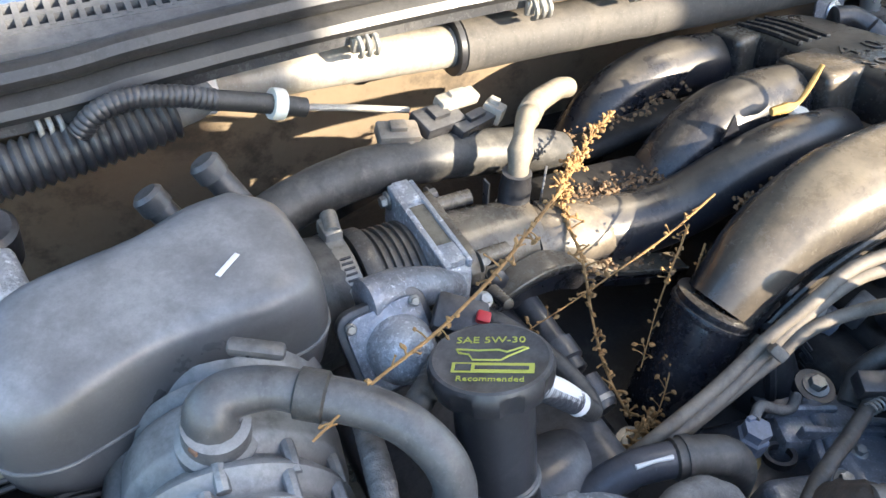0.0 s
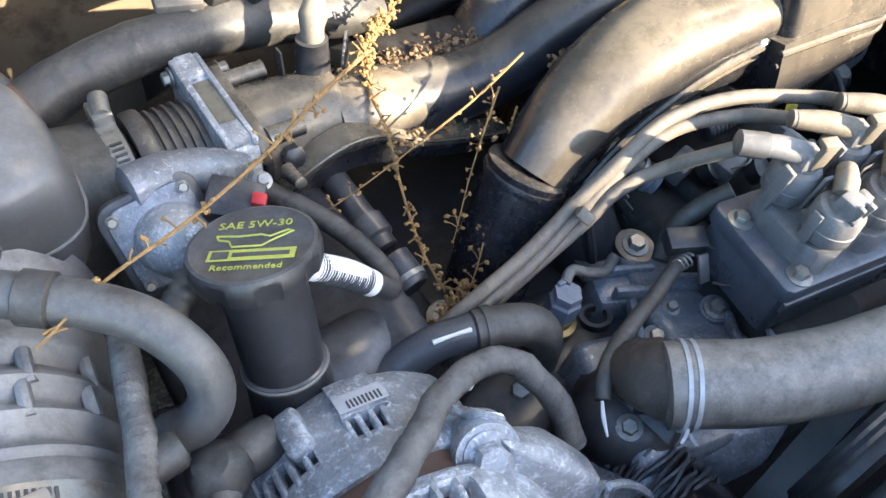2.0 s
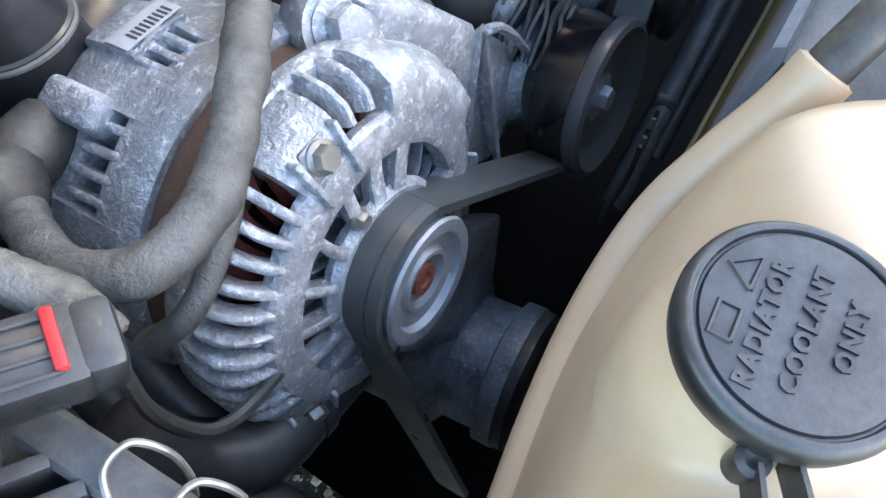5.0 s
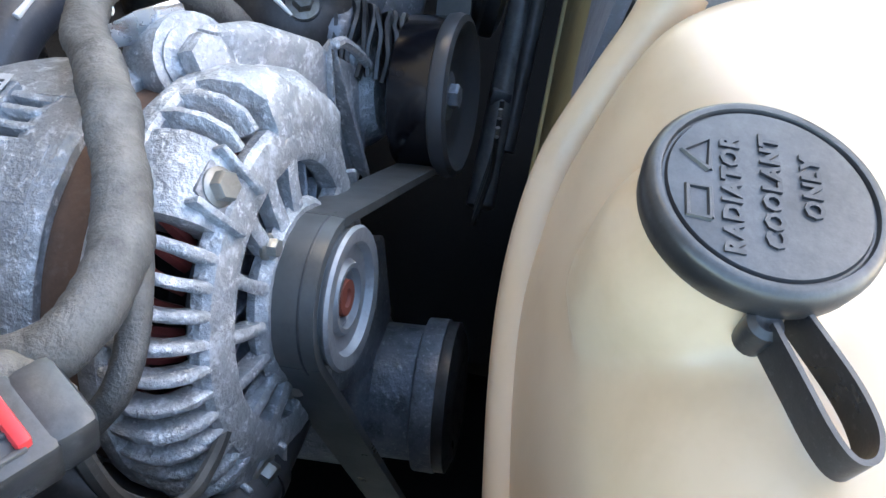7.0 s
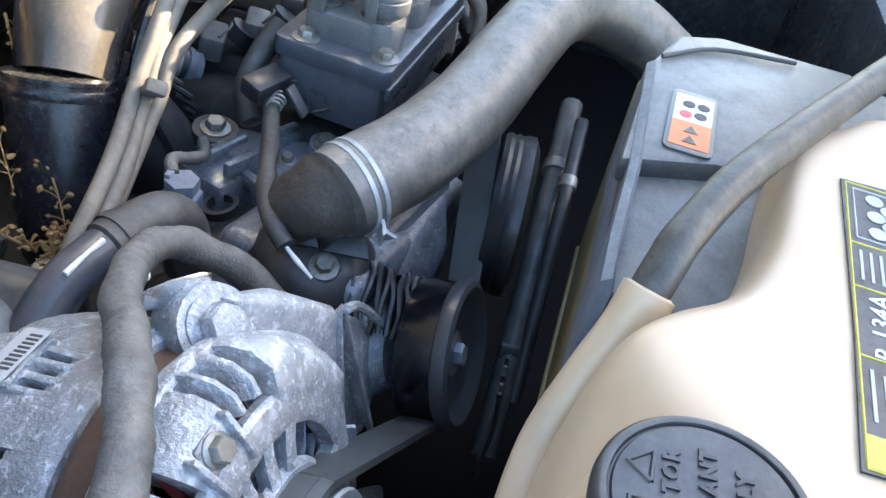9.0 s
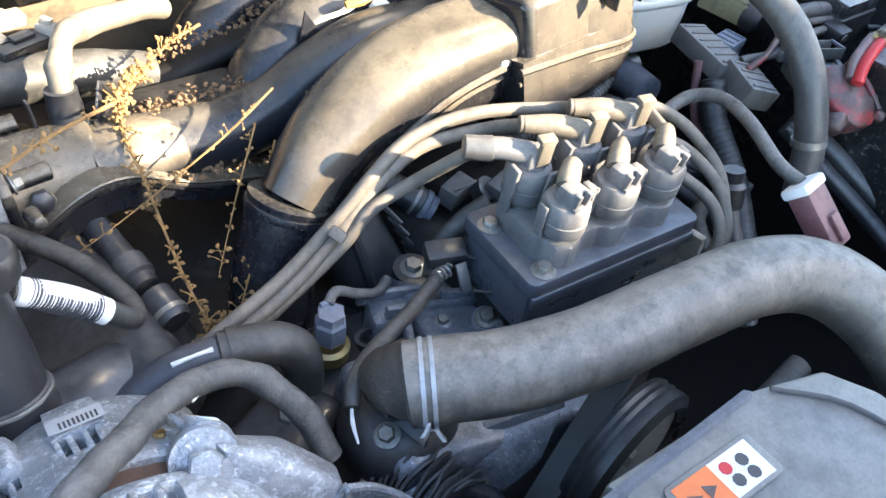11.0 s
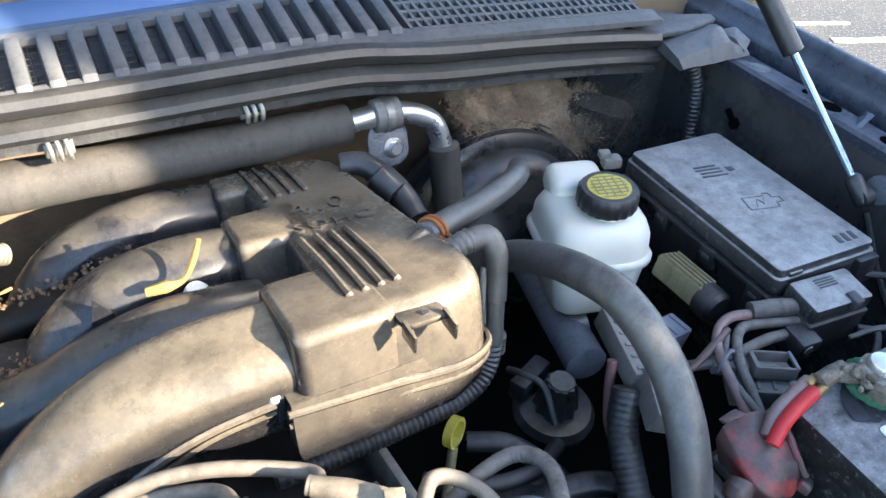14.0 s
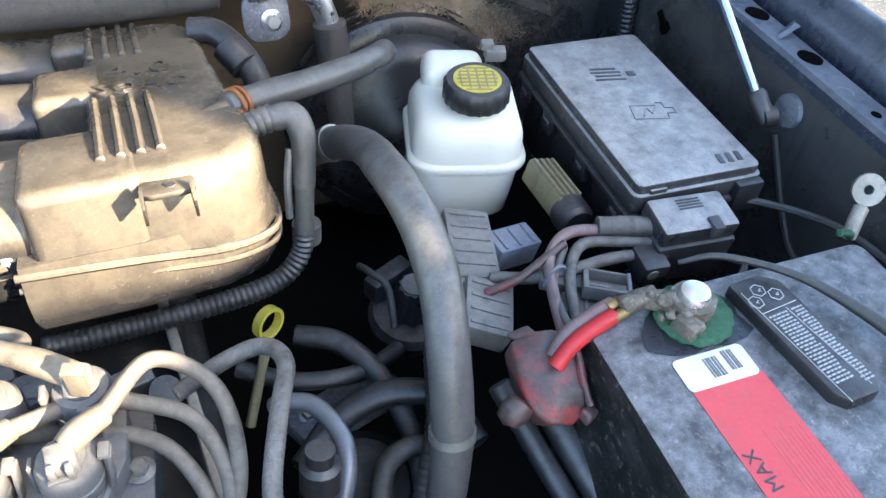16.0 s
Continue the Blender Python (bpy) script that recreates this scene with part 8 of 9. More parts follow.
for k in range(4200):
    x, y, r = rng.uniform(-0.55, 0.35), rng.uniform(-0.6, 0.15), 0.003 + 0.009 * rng.random() ** 2
    base = len(verts)
    turn = rng.uniform(0, 6)
    for h, f in ((0.0, 0.8), (0.45, 1.0), (0.9, 0.55)):
        for q in range(6):
            a = turn + q * math.pi / 3
            rr = r * f * rng.uniform(0.5, 1.3)
            verts.append((x + rr * math.cos(a), y + rr * 0.8 * math.sin(a), h * r * 0.8))
    for ring in (0, 1):
        for q in range(6):
            faces.append((base + ring * 6 + q, base + ring * 6 + (q + 1) % 6, base + ring * 6 + 6 + (q + 1) % 6, base + ring * 6 + 6 + q))
    faces.append(tuple(base + 12 + q for q in range(6)))
me = bpy.data.meshes.new("gravel")
me.from_pydata(verts, [], faces)
me.materials.append(GRAVEL)
tagged(new("gravel", me), "pale gravel scattered on the ground below the engine", "gravel", kind="stuff")

# coolant tank
tank = thing("coolant_tank", (0.0, -0.22, 0.85), "aged white plastic coolant tank with a moulded seam", "coolant tank")
o = [(-0.30, -0.150), (-0.20, -0.140), (-0.093, -0.128), (-0.05, -0.123), (-0.01, -0.120), (0.02, -0.121), (0.048, -0.126), (0.070, -0.139), (0.084, -0.153), (0.102, -0.176), (0.142, -0.194), (0.192, -0.204), (0.224, -0.212), (0.246, -0.236), (0.270, -0.270), (0.26, -0.36), (-0.10, -0.37), (-0.30, -0.36)]
o = [p.to_tuple()[:2] for p in spline([(a, b, 0) for a, b in o] + [(o[0][0], o[0][1], 0)], 3)][:-1]
cu, cv = -0.01, -0.245
loops = []
for z, k in ((0.80, 0.05), (0.86, 0.018), (0.885, 0.002), (0.905, 0.0), (0.93, 0.004), (0.955, 0.010), (0.972, 0.017), (0.984, 0.026), (0.992, 0.038), (0.997, 0.054), (0.999, 0.075), (1.000, 0.10)):
    lp = []
    for a, b in o:
        d = Vector((a - cu, b - cv))
        kk = k * (1.0 if a < 0.02 else 0.22 + 0.78 * max(0.0, 1 - (a - 0.02) / 0.04))
        d = d * max(0.1, 1 - kk / d.length)
        lp.append((cu + d.x, cv + d.y, z))
    loops.append(lp)
blown = part("body", join(skin(loops), lathe([(0, -0.060), (0.0345, -0.060), (0.0340, -0.028), (0.0318, -0.020), (0.0292, -0.013), (0.0270, -0.007), (0.0262, 0.0), (0, 0.0)], pose(-0.021, -0.159, 1.014), 40)), WHITE, tank, sharp=70)
melt = blown.modifiers.new("melt", "REMESH")          # body and neck are one blown piece
melt.mode, melt.voxel_size, melt.use_smooth_shade = "VOXEL", 0.0026, True
soften = blown.modifiers.new("soften", "SMOOTH")
soften.factor, soften.iterations = 0.5, 14
part("seam_tube", tube([(0.0935, -0.1500, 0.9850), (0.0905, -0.1487, 0.9808), (0.087, -0.1465, 0.975), (0.082, -0.143, 0.967), (0.070, -0.1345, 0.949), (0.052, -0.125, 0.924), (0.018, -0.121, 0.905), (-0.025, -0.122, 0.896), (-0.08, -0.128, 0.888), (-0.16, -0.137, 0.88)], [0.0112, 0.0113, 0.0106, 0.0098, 0.0092, 0.0090, 0.0088, 0.0085, 0.0085, 0.008], 16, 6), WHITE, tank)
part("seam_line", tube([(0.080, -0.1425, 0.957), (0.052, -0.1325, 0.934), (0.018, -0.128, 0.914), (-0.025, -0.128, 0.904), (-0.08, -0.134, 0.896)], 0.0011, 6, 6), stuff("brown grime line", (0.20, 0.12, 0.06), rough=0.8), tank, "grime along the seam")
tl = part("label", slab([(0.019, -0.2135), (0.083, -0.2205), (0.182, -0.2285), (0.180, -0.33), (0.017, -0.33)], 1.0004, 1.0014, None, 0.0), BLACK, tank, "black warning label with yellow borders")
LT = pose(0.019, -0.2135, 1.0014, 0, 0, -5.2)
for pts in (((0.002, -0.002), (0.162, -0.002)), ((0.002, -0.034), (0.162, -0.034)), ((0.002, -0.002), (0.002, -0.1)), ((0.052, -0.002), (0.052, -0.1)), ((0.090, -0.002), (0.090, -0.1)), ((0.118, -0.002), (0.118, -0.1)), ((0.162, -0.002), (0.162, -0.1))):
    part("border", tube([LT @ Vector((*pts[0], 0.0)), LT @ Vector((*pts[1], 0.0))], 0.0005, 5, 1, ends=False), YELLOW, tl)
part("border_block", slab([(0.0025, -0.0025), (0.016, -0.0025), (0.016, -0.1), (0.0025, -0.1)], 0, 0.0003, LT), YELLOW, tl)
part("lettering", letters("R-134A", 0.0115, 0.0002, LT @ pose(0.070, -0.012, 0.0003)), PAPER, tl, "white printed refrigerant type")
for k in range(5):
    part("writing_bar", box(0.024 - 0.003 * (k % 2), 0.0013, 0.0003, LT @ pose(0.034, -0.006 - 0.0045 * k, 0.0002), 0), SILVERPRINT, tl)
    part("writing_bar", box(0.019, 0.0012, 0.0003, LT @ pose(0.104, -0.006 - 0.004 * k, 0.0002), 0), SILVERPRINT, tl)
    part("writing_bar", box(0.026, 0.0012, 0.0003, LT @ pose(0.070, -0.040 - 0.004 * k, 0.0002), 0), SILVERPRINT, tl)
part("picture_frame", tube([LT @ Vector(p) for p in ((0.122, -0.005, 0.0002), (0.158, -0.005, 0.0002), (0.158, -0.031, 0.0002), (0.122, -0.031, 0.0002), (0.122, -0.005, 0.0002))], 0.0005, 5, 1, ends=False), SILVERPRINT, tl)
for k in range(5):
    part("symbol", lathe([(0.003, 0), (0.004, 0), (0.004, 0.0004), (0.003, 0.0004)], LT @ pose(0.128 + 0.006 * k, -0.014 - 0.006 * (k % 2), 0.0002), 10), SILVERPRINT, tl)
CM = axes((-0.0215, -0.159, 1.0148), (0.02, 0.045, 1), (1, 0, 0))
tcap = part("cap", lathe([(0, -0.008), (0.0285, -0.008), (0.0300, -0.006), (0.0306, -0.001), (0.0302, 0.002), (0.0290, 0.0036), (0.0280, 0.0040), (0.0268, 0.0038), (0.0263, 0.0026), (0.0257, 0.0026), (0.0252, 0.0036), (0.0240, 0.0037), (0.0, 0.0033)], CM, 56), CAPBLACK, tank, "black cap with raised writing")
for k, (w, dy) in enumerate((("RADIATOR", 0.0095), ("COOLANT", -0.0005), ("ONLY", -0.0105))):
    part("lettering", letters(w, 0.0066, 0.0008, CM @ pose(-0.003 + 0.003 * k, dy, 0.0035), 1.15, 0.00028), BLACK, tcap, "raised moulded writing")
part("emblem", tube([CM @ Vector(p) for p in ((0.003, 0.0150, 0.0036), (0.013, 0.0145, 0.0036), (0.008, 0.0215, 0.0036), (0.003, 0.0150, 0.0036))], 0.0009, 6, 1, ends=False), BLACK, tcap)
part("emblem", tube([CM @ Vector(p) for p in ((-0.012, 0.0150, 0.0036), (-0.003, 0.0150, 0.0036), (-0.003, 0.0205, 0.0036), (-0.012, 0.0205, 0.0036), (-0.012, 0.0150, 0.0036))], 0.0009, 6, 1, ends=False), BLACK, tcap)
way = spline([(-0.044, -0.166, 1.0055), (-0.056, -0.174, 1.0055), (-0.066, -0.180, 1.0055), (-0.075, -0.1830, 1.0055), (-0.0815, -0.1815, 1.0055), (-0.0830, -0.1770, 1.0055), (-0.078, -0.1725, 1.0055), (-0.066, -0.1670, 1.0052), (-0.0535, -0.1612, 1.005)], 5)
loops = []
for k, p in enumerate(way):
    d = (way[min(k + 1, len(way) - 1)] - way[max(k - 1, 0)]).normalized()
    n = Vector((-d.y, d.x, 0)) * 0.0007
    loops.append([p + n + Vector((0, 0, h)) for h in (-0.0045, 0.0065)] + [p - n + Vector((0, 0, h)) for h in (0.0065, -0.0045)])
part("strap", skin(loops), BLACK, tcap, "shiny black retaining strap in a loop", sharp=50)
part("strap_end", lathe([(0, -0.005), (0.0042, -0.005), (0.0046, 0.0), (0.0046, 0.004), (0.0030, 0.0055), (0.0012, 0.0050), (0, 0.0042)], pose(-0.0525, -0.1605, 1.0045), 18), BLACK, tcap)
tank.location += Vector((-0.0075, 0.004, 0.018))
ov = thing("overflow_hose", (0.15, -0.17, 0.98), "dark rubber overflow hose pushed onto the tank spout", "hose")
part("hose", tube([(0.078, -0.1430, 0.9960), (0.086, -0.1460, 1.0030), (0.096, -0.1500, 1.0110), (0.108, -0.1550, 1.0165), (0.146, -0.175, 1.023), (0.200, -0.208, 1.024), (0.28, -0.258, 1.022), (0.36, -0.306, 1.017)], 0.0085, 16, 6), RUBBER, ov)

# fan shroud with the warning sticker
sh = thing("fan_shroud", (0.25, -0.17, 0.80), "grey dusty plastic fan shroud with a raised panel", "fan shroud")
part("top", slab([(0.090, -0.160), (0.118, -0.129), (0.305, -0.140), (0.355, -0.158), (0.368, -0.185), (0.36, -0.30), (0.22, -0.30), (0.20, -0.235), (0.12, -0.225)], 0.950, 0.966, None, 0.003), SHROUD, sh)
part("panel", slab([(0.198, -0.1295), (0.305, -0.1405), (0.350, -0.157), (0.362, -0.185), (0.355, -0.27), (0.240, -0.24), (0.215, -0.182)], 0.960, 0.977, None, 0.004), SHROUD, sh)
part("flange", skin([[(x, y, 0.978), (x, y - 0.004, 0.981), (x, y - 0.006, 0.976), (x, y - 0.004, 0.90), (x, y, 0.90)] for x, y in ((0.104, -0.1275), (0.14, -0.1295), (0.194, -0.1345), (0.30, -0.1385))]), BLUEGREY, sh)
part("wall", skin([[(x, y, 0.965), (x, y - 0.006, 0.965), (x, y - 0.012, 0.60), (x, y - 0.006, 0.60)] for x, y in ((0.118, -0.145), (0.20, -0.149), (0.305, -0.156), (0.36, -0.19), (0.37, -0.3))]), BLACK, sh)
part("seam", tube([(0.312, -0.147, 0.9785), (0.338, -0.18, 0.9785), (0.345, -0.23, 0.979)], 0.0014, 6, 4), PRINT, sh)
SM = axes((0.246, -0.165, 0.9775), (0, 0, 1), (0.97, -0.08, 0))
part("sticker_plate", slab(rounded(0.062, 0.026, 0.004, 3), 0, 0.0012, SM, 0.0004), SHROUD, sh)
stx = part("sticker", slab([(-0.002, -0.0105), (0.026, -0.0105), (0.026, 0.0105), (-0.002, 0.0105)], 0.0012, 0.0016, SM), PAPER, sh, "white half of the warning sticker")
part("sticker_orange", slab([(-0.027, -0.0105), (-0.002, -0.0105), (-0.002, 0.0105), (-0.027, 0.0105)], 0.0012, 0.0016, SM), ORANGE, sh, "orange half of the warning sticker")
for a, b, mat in ((0.005, 0.004, RED), (0.006, -0.004, PRINT), (0.016, 0.003, PRINT), (0.016, -0.005, PRINT)):
    part("symbol", lathe([(0, 0), (0.0036, 0), (0.0036, 0.0003), (0, 0.0003)], SM @ pose(a, b, 0.0016), 9), mat, stx)
part("symbol", slab([(-0.004, -0.003), (0.004, -0.003), (0, 0.004)], 0.0016, 0.0019, SM @ pose(-0.010, 0.0, 0, 0, 0, -90)), REDDIRT, sh)
part("symbol", slab([(-0.004, -0.003), (0.004, -0.003), (0, 0.004)], 0.0016, 0.0019, SM @ pose(-0.020, 0.0, 0, 0, 0, -90)), REDDIRT, sh)
sh.location += Vector((-0.008, -0.001, 0.0135))
ylp = thing("yellowed_panel", (0.25, -0.143, 0.78), "yellowed plastic panel inside the shroud", "panel")
part("sheet", slab(rounded(0.28, 0.160, 0.02, 4), -0.0015, 0.0015, axes((0.250, -0.1433, 0.856), (0.056, 1, 0), (1, -0.056, 0)), 0.0008), BEIGE, ylp)
part("edge_bead", tube([(0.13, -0.135, 0.778), (0.25, -0.1415, 0.778), (0.37, -0.148, 0.778)], 0.0024, 8, 2), BEIGE, ylp)
for k, (pts, r, mat) in enumerate((([(0.50, -0.114, 0.83), (0.36, -0.114, 0.78), (0.28, -0.114, 0.745), (0.20, -0.114, 0.70)], 0.0100, GREYHOSE), ([(0.46, -0.125, 0.84), (0.34, -0.125, 0.79), (0.24, -0.125, 0.72)], 0.006, BLACK))):
    cl = thing("cooler_line", pts[1], "dusty cooler line in front of the fan", "pipe", "cooler lines")
    part("line", tube(pts, r, 12, 5), mat, cl)
    d = (Vector(pts[1]) - Vector(pts[0])).normalized()
    part("crimp", lathe([(r, 0), (r + 0.002, 0.001), (r + 0.002, 0.011), (r, 0.012)], axes(Vector(pts[0]).lerp(pts[1], 0.45), d), 20), STEEL, cl)
single("line_clip", uneven(box(0.02, 0.016, 0.014, pose(0.272, -0.113, 0.742, 0, 30, 0), 0.003), 0.001), BLACK_DUSTY, "plastic clip on the cooler line", "clip")
for k in range(5):
    single("deep_wire", tube([(0.19 + 0.008 * k, -0.110, 0.79), (0.185 + 0.006 * k, -0.113, 0.76), (0.17 + 0.004 * k, -0.110, 0.72)], 0.0018, 6, 4), (DARKWIRE, SENSORGREY, DARKWIRE, SENSORGREY, DARKWIRE)[k], "thin wire hanging in front of the fan", "wire", "wires by the fan")
# ---- thermostat, radiator hose, coil pack and wires ----
rh = thing("radiator_hose", (0.32, -0.05, 0.89), "thick dusty radiator hose crossing the engine front", "radiator hose")
part("hose", tube([(0.186, 0.012, 0.919), (0.203, 0.001, 0.922), (0.242, -0.022, 0.925), (0.297, -0.043, 0.930), (0.366, -0.060, 0.938), (0.430, -0.077, 0.942), (0.472, -0.103, 0.935), (0.494, -0.145, 0.915), (0.50, -0.20, 0.88)], 0.0275, 28, 8, lump=0.02), HOSE, rh)
cz = axes((0.199, 0.0035, 0.9205), (0.80, -0.57, 0.1))
for h in (-0.0042, 0.0022):
    part("clamp_band", lathe([(0.0275, h - 0.0012), (0.0290, h - 0.0012), (0.0290, h + 0.0016), (0.0275, h + 0.0016)], cz, 40), CLAMPGREY, rh, "pale spring clamp band")
for t_, k in ((205, -1), (232, 1)):
    c_, s_ = math.cos(radians(t_)), math.sin(radians(t_))
    part("clamp_ear", skin([[cz @ Vector((c_ * r_ + w * s_, s_ * r_ - w * c_, 0.007 * k * h + d)) for w, d in ((-0.006, -0.0012), (0.006, -0.0012), (0.006, 0.0012), (-0.006, 0.0012))] for r_, h in ((0.0275, 0.3), (0.0315, 0.5), (0.0365, 1.0))]), CLAMPGREY, rh)
part("clamp_tail", skin([[cz @ Vector((math.cos(radians(a)) * r_, math.sin(radians(a)) * r_, h)) for r_, h in ((0.0288, -0.004), (0.0304, -0.004), (0.0304, 0.004), (0.0288, 0.004))] for a in range(232, 285, 8)]), CLAMPGREY, rh)
th = thing("thermostat_housing", (0.18, 0.02, 0.84), "black ribbed plastic thermostat housing", "thermostat housing")
part("neck", uneven(tube([(0.200, 0.003, 0.9205), (0.193, 0.012, 0.918), (0.190, 0.024, 0.911), (0.192, 0.036, 0.897)], [0.0262, 0.0255, 0.0235, 0.020], 24, 5, lump=0.10), 0.0018, 160), RUBBER_END, th, "frayed brown end of the hose joint")
part("base", uneven(lathe([(0, -0.03), (0.040, -0.03), (0.042, -0.01), (0.034, 0.004), (0.024, 0.012), (0, 0.014)], axes((0.192, 0.022, 0.868), (-0.1, -0.1, 1)), 30), 0.001, 50), BLACK, th)
rng = random.Random(5)
for k in range(13):
    y0 = 0.004 - 0.0047 * k
    line = []
    for i in range(7):
        u = i / 6
        line.append(Vector((0.156 + 0.062 * u + 0.0025 * math.sin(3 * u + k) + 0.0022 * k * (1 - u) * 0.3, y0 + 0.010 * u + rng.gauss(0, 0.0010), 0.852 + 0.020 * math.sin(math.pi * min(1, u * 1.05)) - 0.0009 * k + rng.gauss(0, 0.0012))))
    fold = []
    for p, side, up, d in rings(spline(line, 4)):
        fold.append([p + side * a + up * b for a, b in ((-0.0011, -0.009), (0.0011, -0.009), (0.0017, 0.000), (0.0010, 0.0018), (-0.0010, 0.0018), (-0.0017, 0.000))])
    part("fold", skin(fold), BLACK, th)
part("gusset", slab([(-0.012, -0.008), (0.016, -0.010), (0.010, 0.014)], -0.0025, 0.0025, axes((0.190, 0.004, 0.886), (-0.55, -0.1, 0.8), (0.2, -1, 0)), 0.001), BLACK, th)
part("gusset", slab([(-0.010, -0.006), (0.010, -0.008), (0.004, 0.012)], -0.002, 0.002, axes((0.182, 0.026, 0.890), (-0.6, 0.1, 0.7), (0.3, -1, 0)), 0.001), BLACK, th)
part("bolt_boss", lathe([(0, -0.03), (0.0125, -0.03), (0.0110, -0.003), (0, -0.003)], axes((0.174, 0.011, 0.880), (-0.35, -0.15, 1)), 20), BLACK, th)
part("bolt", hexbolt(axes((0.1735, 0.0105, 0.877), (-0.35, -0.15, 1)), 0.0058, 0.0055, 1.55), STEEL, th)
tc = thing("timing_cover", (0.25, 0.03, 0.76), "bluish cast aluminium timing cover with bolts and ridges", "timing cover")
part("main_casting", uneven(box(0.20, 0.10, 0.10, pose(0.262, 0.02, 0.800, 0, 14, -10), 0.010, 3), 0.0022, 60), CAST_DARK, tc)
part("upper_casting", uneven(box(0.10, 0.13, 0.06, pose(0.300, 0.066, 0.830, -6, 10, -18), 0.008, 3), 0.0022, 60), CAST_DARK, tc)
part("rear_ledge", uneven(box(0.07, 0.030, 0.040, pose(0.268, 0.104, 0.838, 0, 6, -20), 0.005, 2), 0.0015, 70), CAST_DARK, tc)
part("flange_casting", uneven(hull([(0.206, -0.036, 0.79), (0.206, -0.010, 0.838), (0.262, -0.052, 0.835), (0.290, -0.040, 0.862), (0.300, 0.000, 0.872), (0.230, 0.022, 0.850), (0.24, -0.03, 0.78), (0.30, 0.0, 0.80)], 0.004), 0.0016, 80), CAST_DARK, tc)
for x, y, z, l, yaw, tilt in ((0.262, 0.045, 0.858, 0.07, -22, 10), (0.318, 0.078, 0.862, 0.07, -22, 10), (0.276, 0.088, 0.864, 0.075, -20, 8), (0.262, 0.118, 0.862, 0.06, -20, 6), (0.292, 0.020, 0.866, 0.055, 62, 0), (0.255, -0.020, 0.856, 0.085, -28, -22), (0.325, 0.030, 0.866, 0.09, 68, 0), (0.246, 0.076, 0.856, 0.05, 60, 0)):
    part("ridge", uneven(box(l, 0.006, 0.012, pose(x, y, z, 0, tilt, yaw), 0.002), 0.0012, 90), CAST_DARK, tc)
for x, y, z, r in ((0.300, 0.052, 0.868, 0.010), (0.247, 0.058, 0.862, 0.009), (0.332, 0.056, 0.872, 0.008), (0.272, 0.070, 0.866, 0.007), (0.284, -0.012, 0.866, 0.009)):
    boss = part("boss", uneven(lathe([(0, -0.025), (r * 1.35, -0.025), (r * 1.15, 0), (0, 0)], axes((x, y, z), (-0.1, -0.1, 1)), 20), 0.0006, 90), CAST_DARK, tc)
    part("bolt", hexbolt(axes((x, y, z), (-0.1, -0.1, 1)), r * 0.62, 0.005, 1.5), STEEL, boss)
sf = thing("speckled_flange", (0.25, -0.01, 0.80), "speckled aluminium bracket below the hose", "bracket")
part("plate", uneven(hull([(0.213, -0.014, 0.80), (0.292, -0.041, 0.845), (0.293, -0.038, 0.857), (0.213, -0.010, 0.826), (0.215, 0.022, 0.832), (0.297, -0.004, 0.864), (0.215, 0.022, 0.80), (0.297, -0.004, 0.845)]), 0.0008, 80), CAST, sf)
part("rib", uneven(hull([(0.216, 0.0, 0.829), (0.218, 0.004, 0.829), (0.294, -0.024, 0.868), (0.296, -0.020, 0.868), (0.216, 0.0, 0.81), (0.296, -0.02, 0.84)], 0.0008), 0.0005, 90), CAST, sf)

# oil and coolant hoses in the middle
bh = thing("blue_black_hose", (0.09, 0.11, 0.89), "dark glossy hose with a white paint mark", "hose")
part("hose", tube([(0.020, 0.100, 0.890), (0.050, 0.112, 0.900), (0.083, 0.113, 0.910), (0.115, 0.106, 0.912)], 0.0122, 18, 6), stuff("glossy dark hose", (0.03, 0.036, 0.05), (0.05, 0.055, 0.07), 0.35, bump=0.2, dust=(GREY, 0.25)), bh)
part("elbow", tube([(0.110, 0.107, 0.912), (0.132, 0.100, 0.912), (0.150, 0.094, 0.906), (0.160, 0.090, 0.890), (0.160, 0.088, 0.86)], 0.0142, 18, 6), RUBBER, bh)
part("band", lathe([(0.0140, 0), (0.0155, 0), (0.0155, 0.006), (0.0140, 0.006)], axes((0.117, 0.105, 0.912), (1, -0.3, 0)), 24), RUBBER, bh)
part("paint_mark", tube([(0.080, 0.1085, 0.9215), (0.094, 0.1060, 0.9228), (0.106, 0.1035, 0.9230)], [0.0018, 0.0012, 0.0018], 8, 4), PAPER, bh, "white paint mark")
se = thing("coolant_sensor", (0.198, 0.11, 0.85), "blue-grey sensor connector on a brass base", "sensor")
sm = axes((0.197, 0.110, 0.868), (0.05, -0.05, 1))
part("connector", lathe([(0, -0.004), (0.0125, -0.004), (0.0125, 0.014), (0.0105, 0.016), (0.0105, 0.024), (0, 0.024)], sm, 6), BLUEGREY, se)
part("latch", box(0.008, 0.004, 0.010, sm @ pose(0, 0.008, 0.022), 0.001), BLUEGREY, se)
part("base", lathe([(0, -0.022), (0.016, -0.022), (0.016, -0.012), (0.012, -0.010), (0.012, -0.003), (0, -0.003)], sm, 20), BRASS, se)
part("lead", tube([(0.200, 0.116, 0.892), (0.212, 0.122, 0.893), (0.228, 0.118, 0.884), (0.246, 0.118, 0.874), (0.262, 0.126, 0.872)], 0.0042, 10, 6, lump=0.1), TAPE, se)
single("hose_stub_ring", lathe([(0.009, -0.003), (0.0125, -0.003), (0.0125, 0.003), (0.009, 0.003), (0.009, -0.003)], axes((0.226, 0.098, 0.852), (0, 0.2, 1)), 24), BLACK, "black ring beside the sensor", "ring")
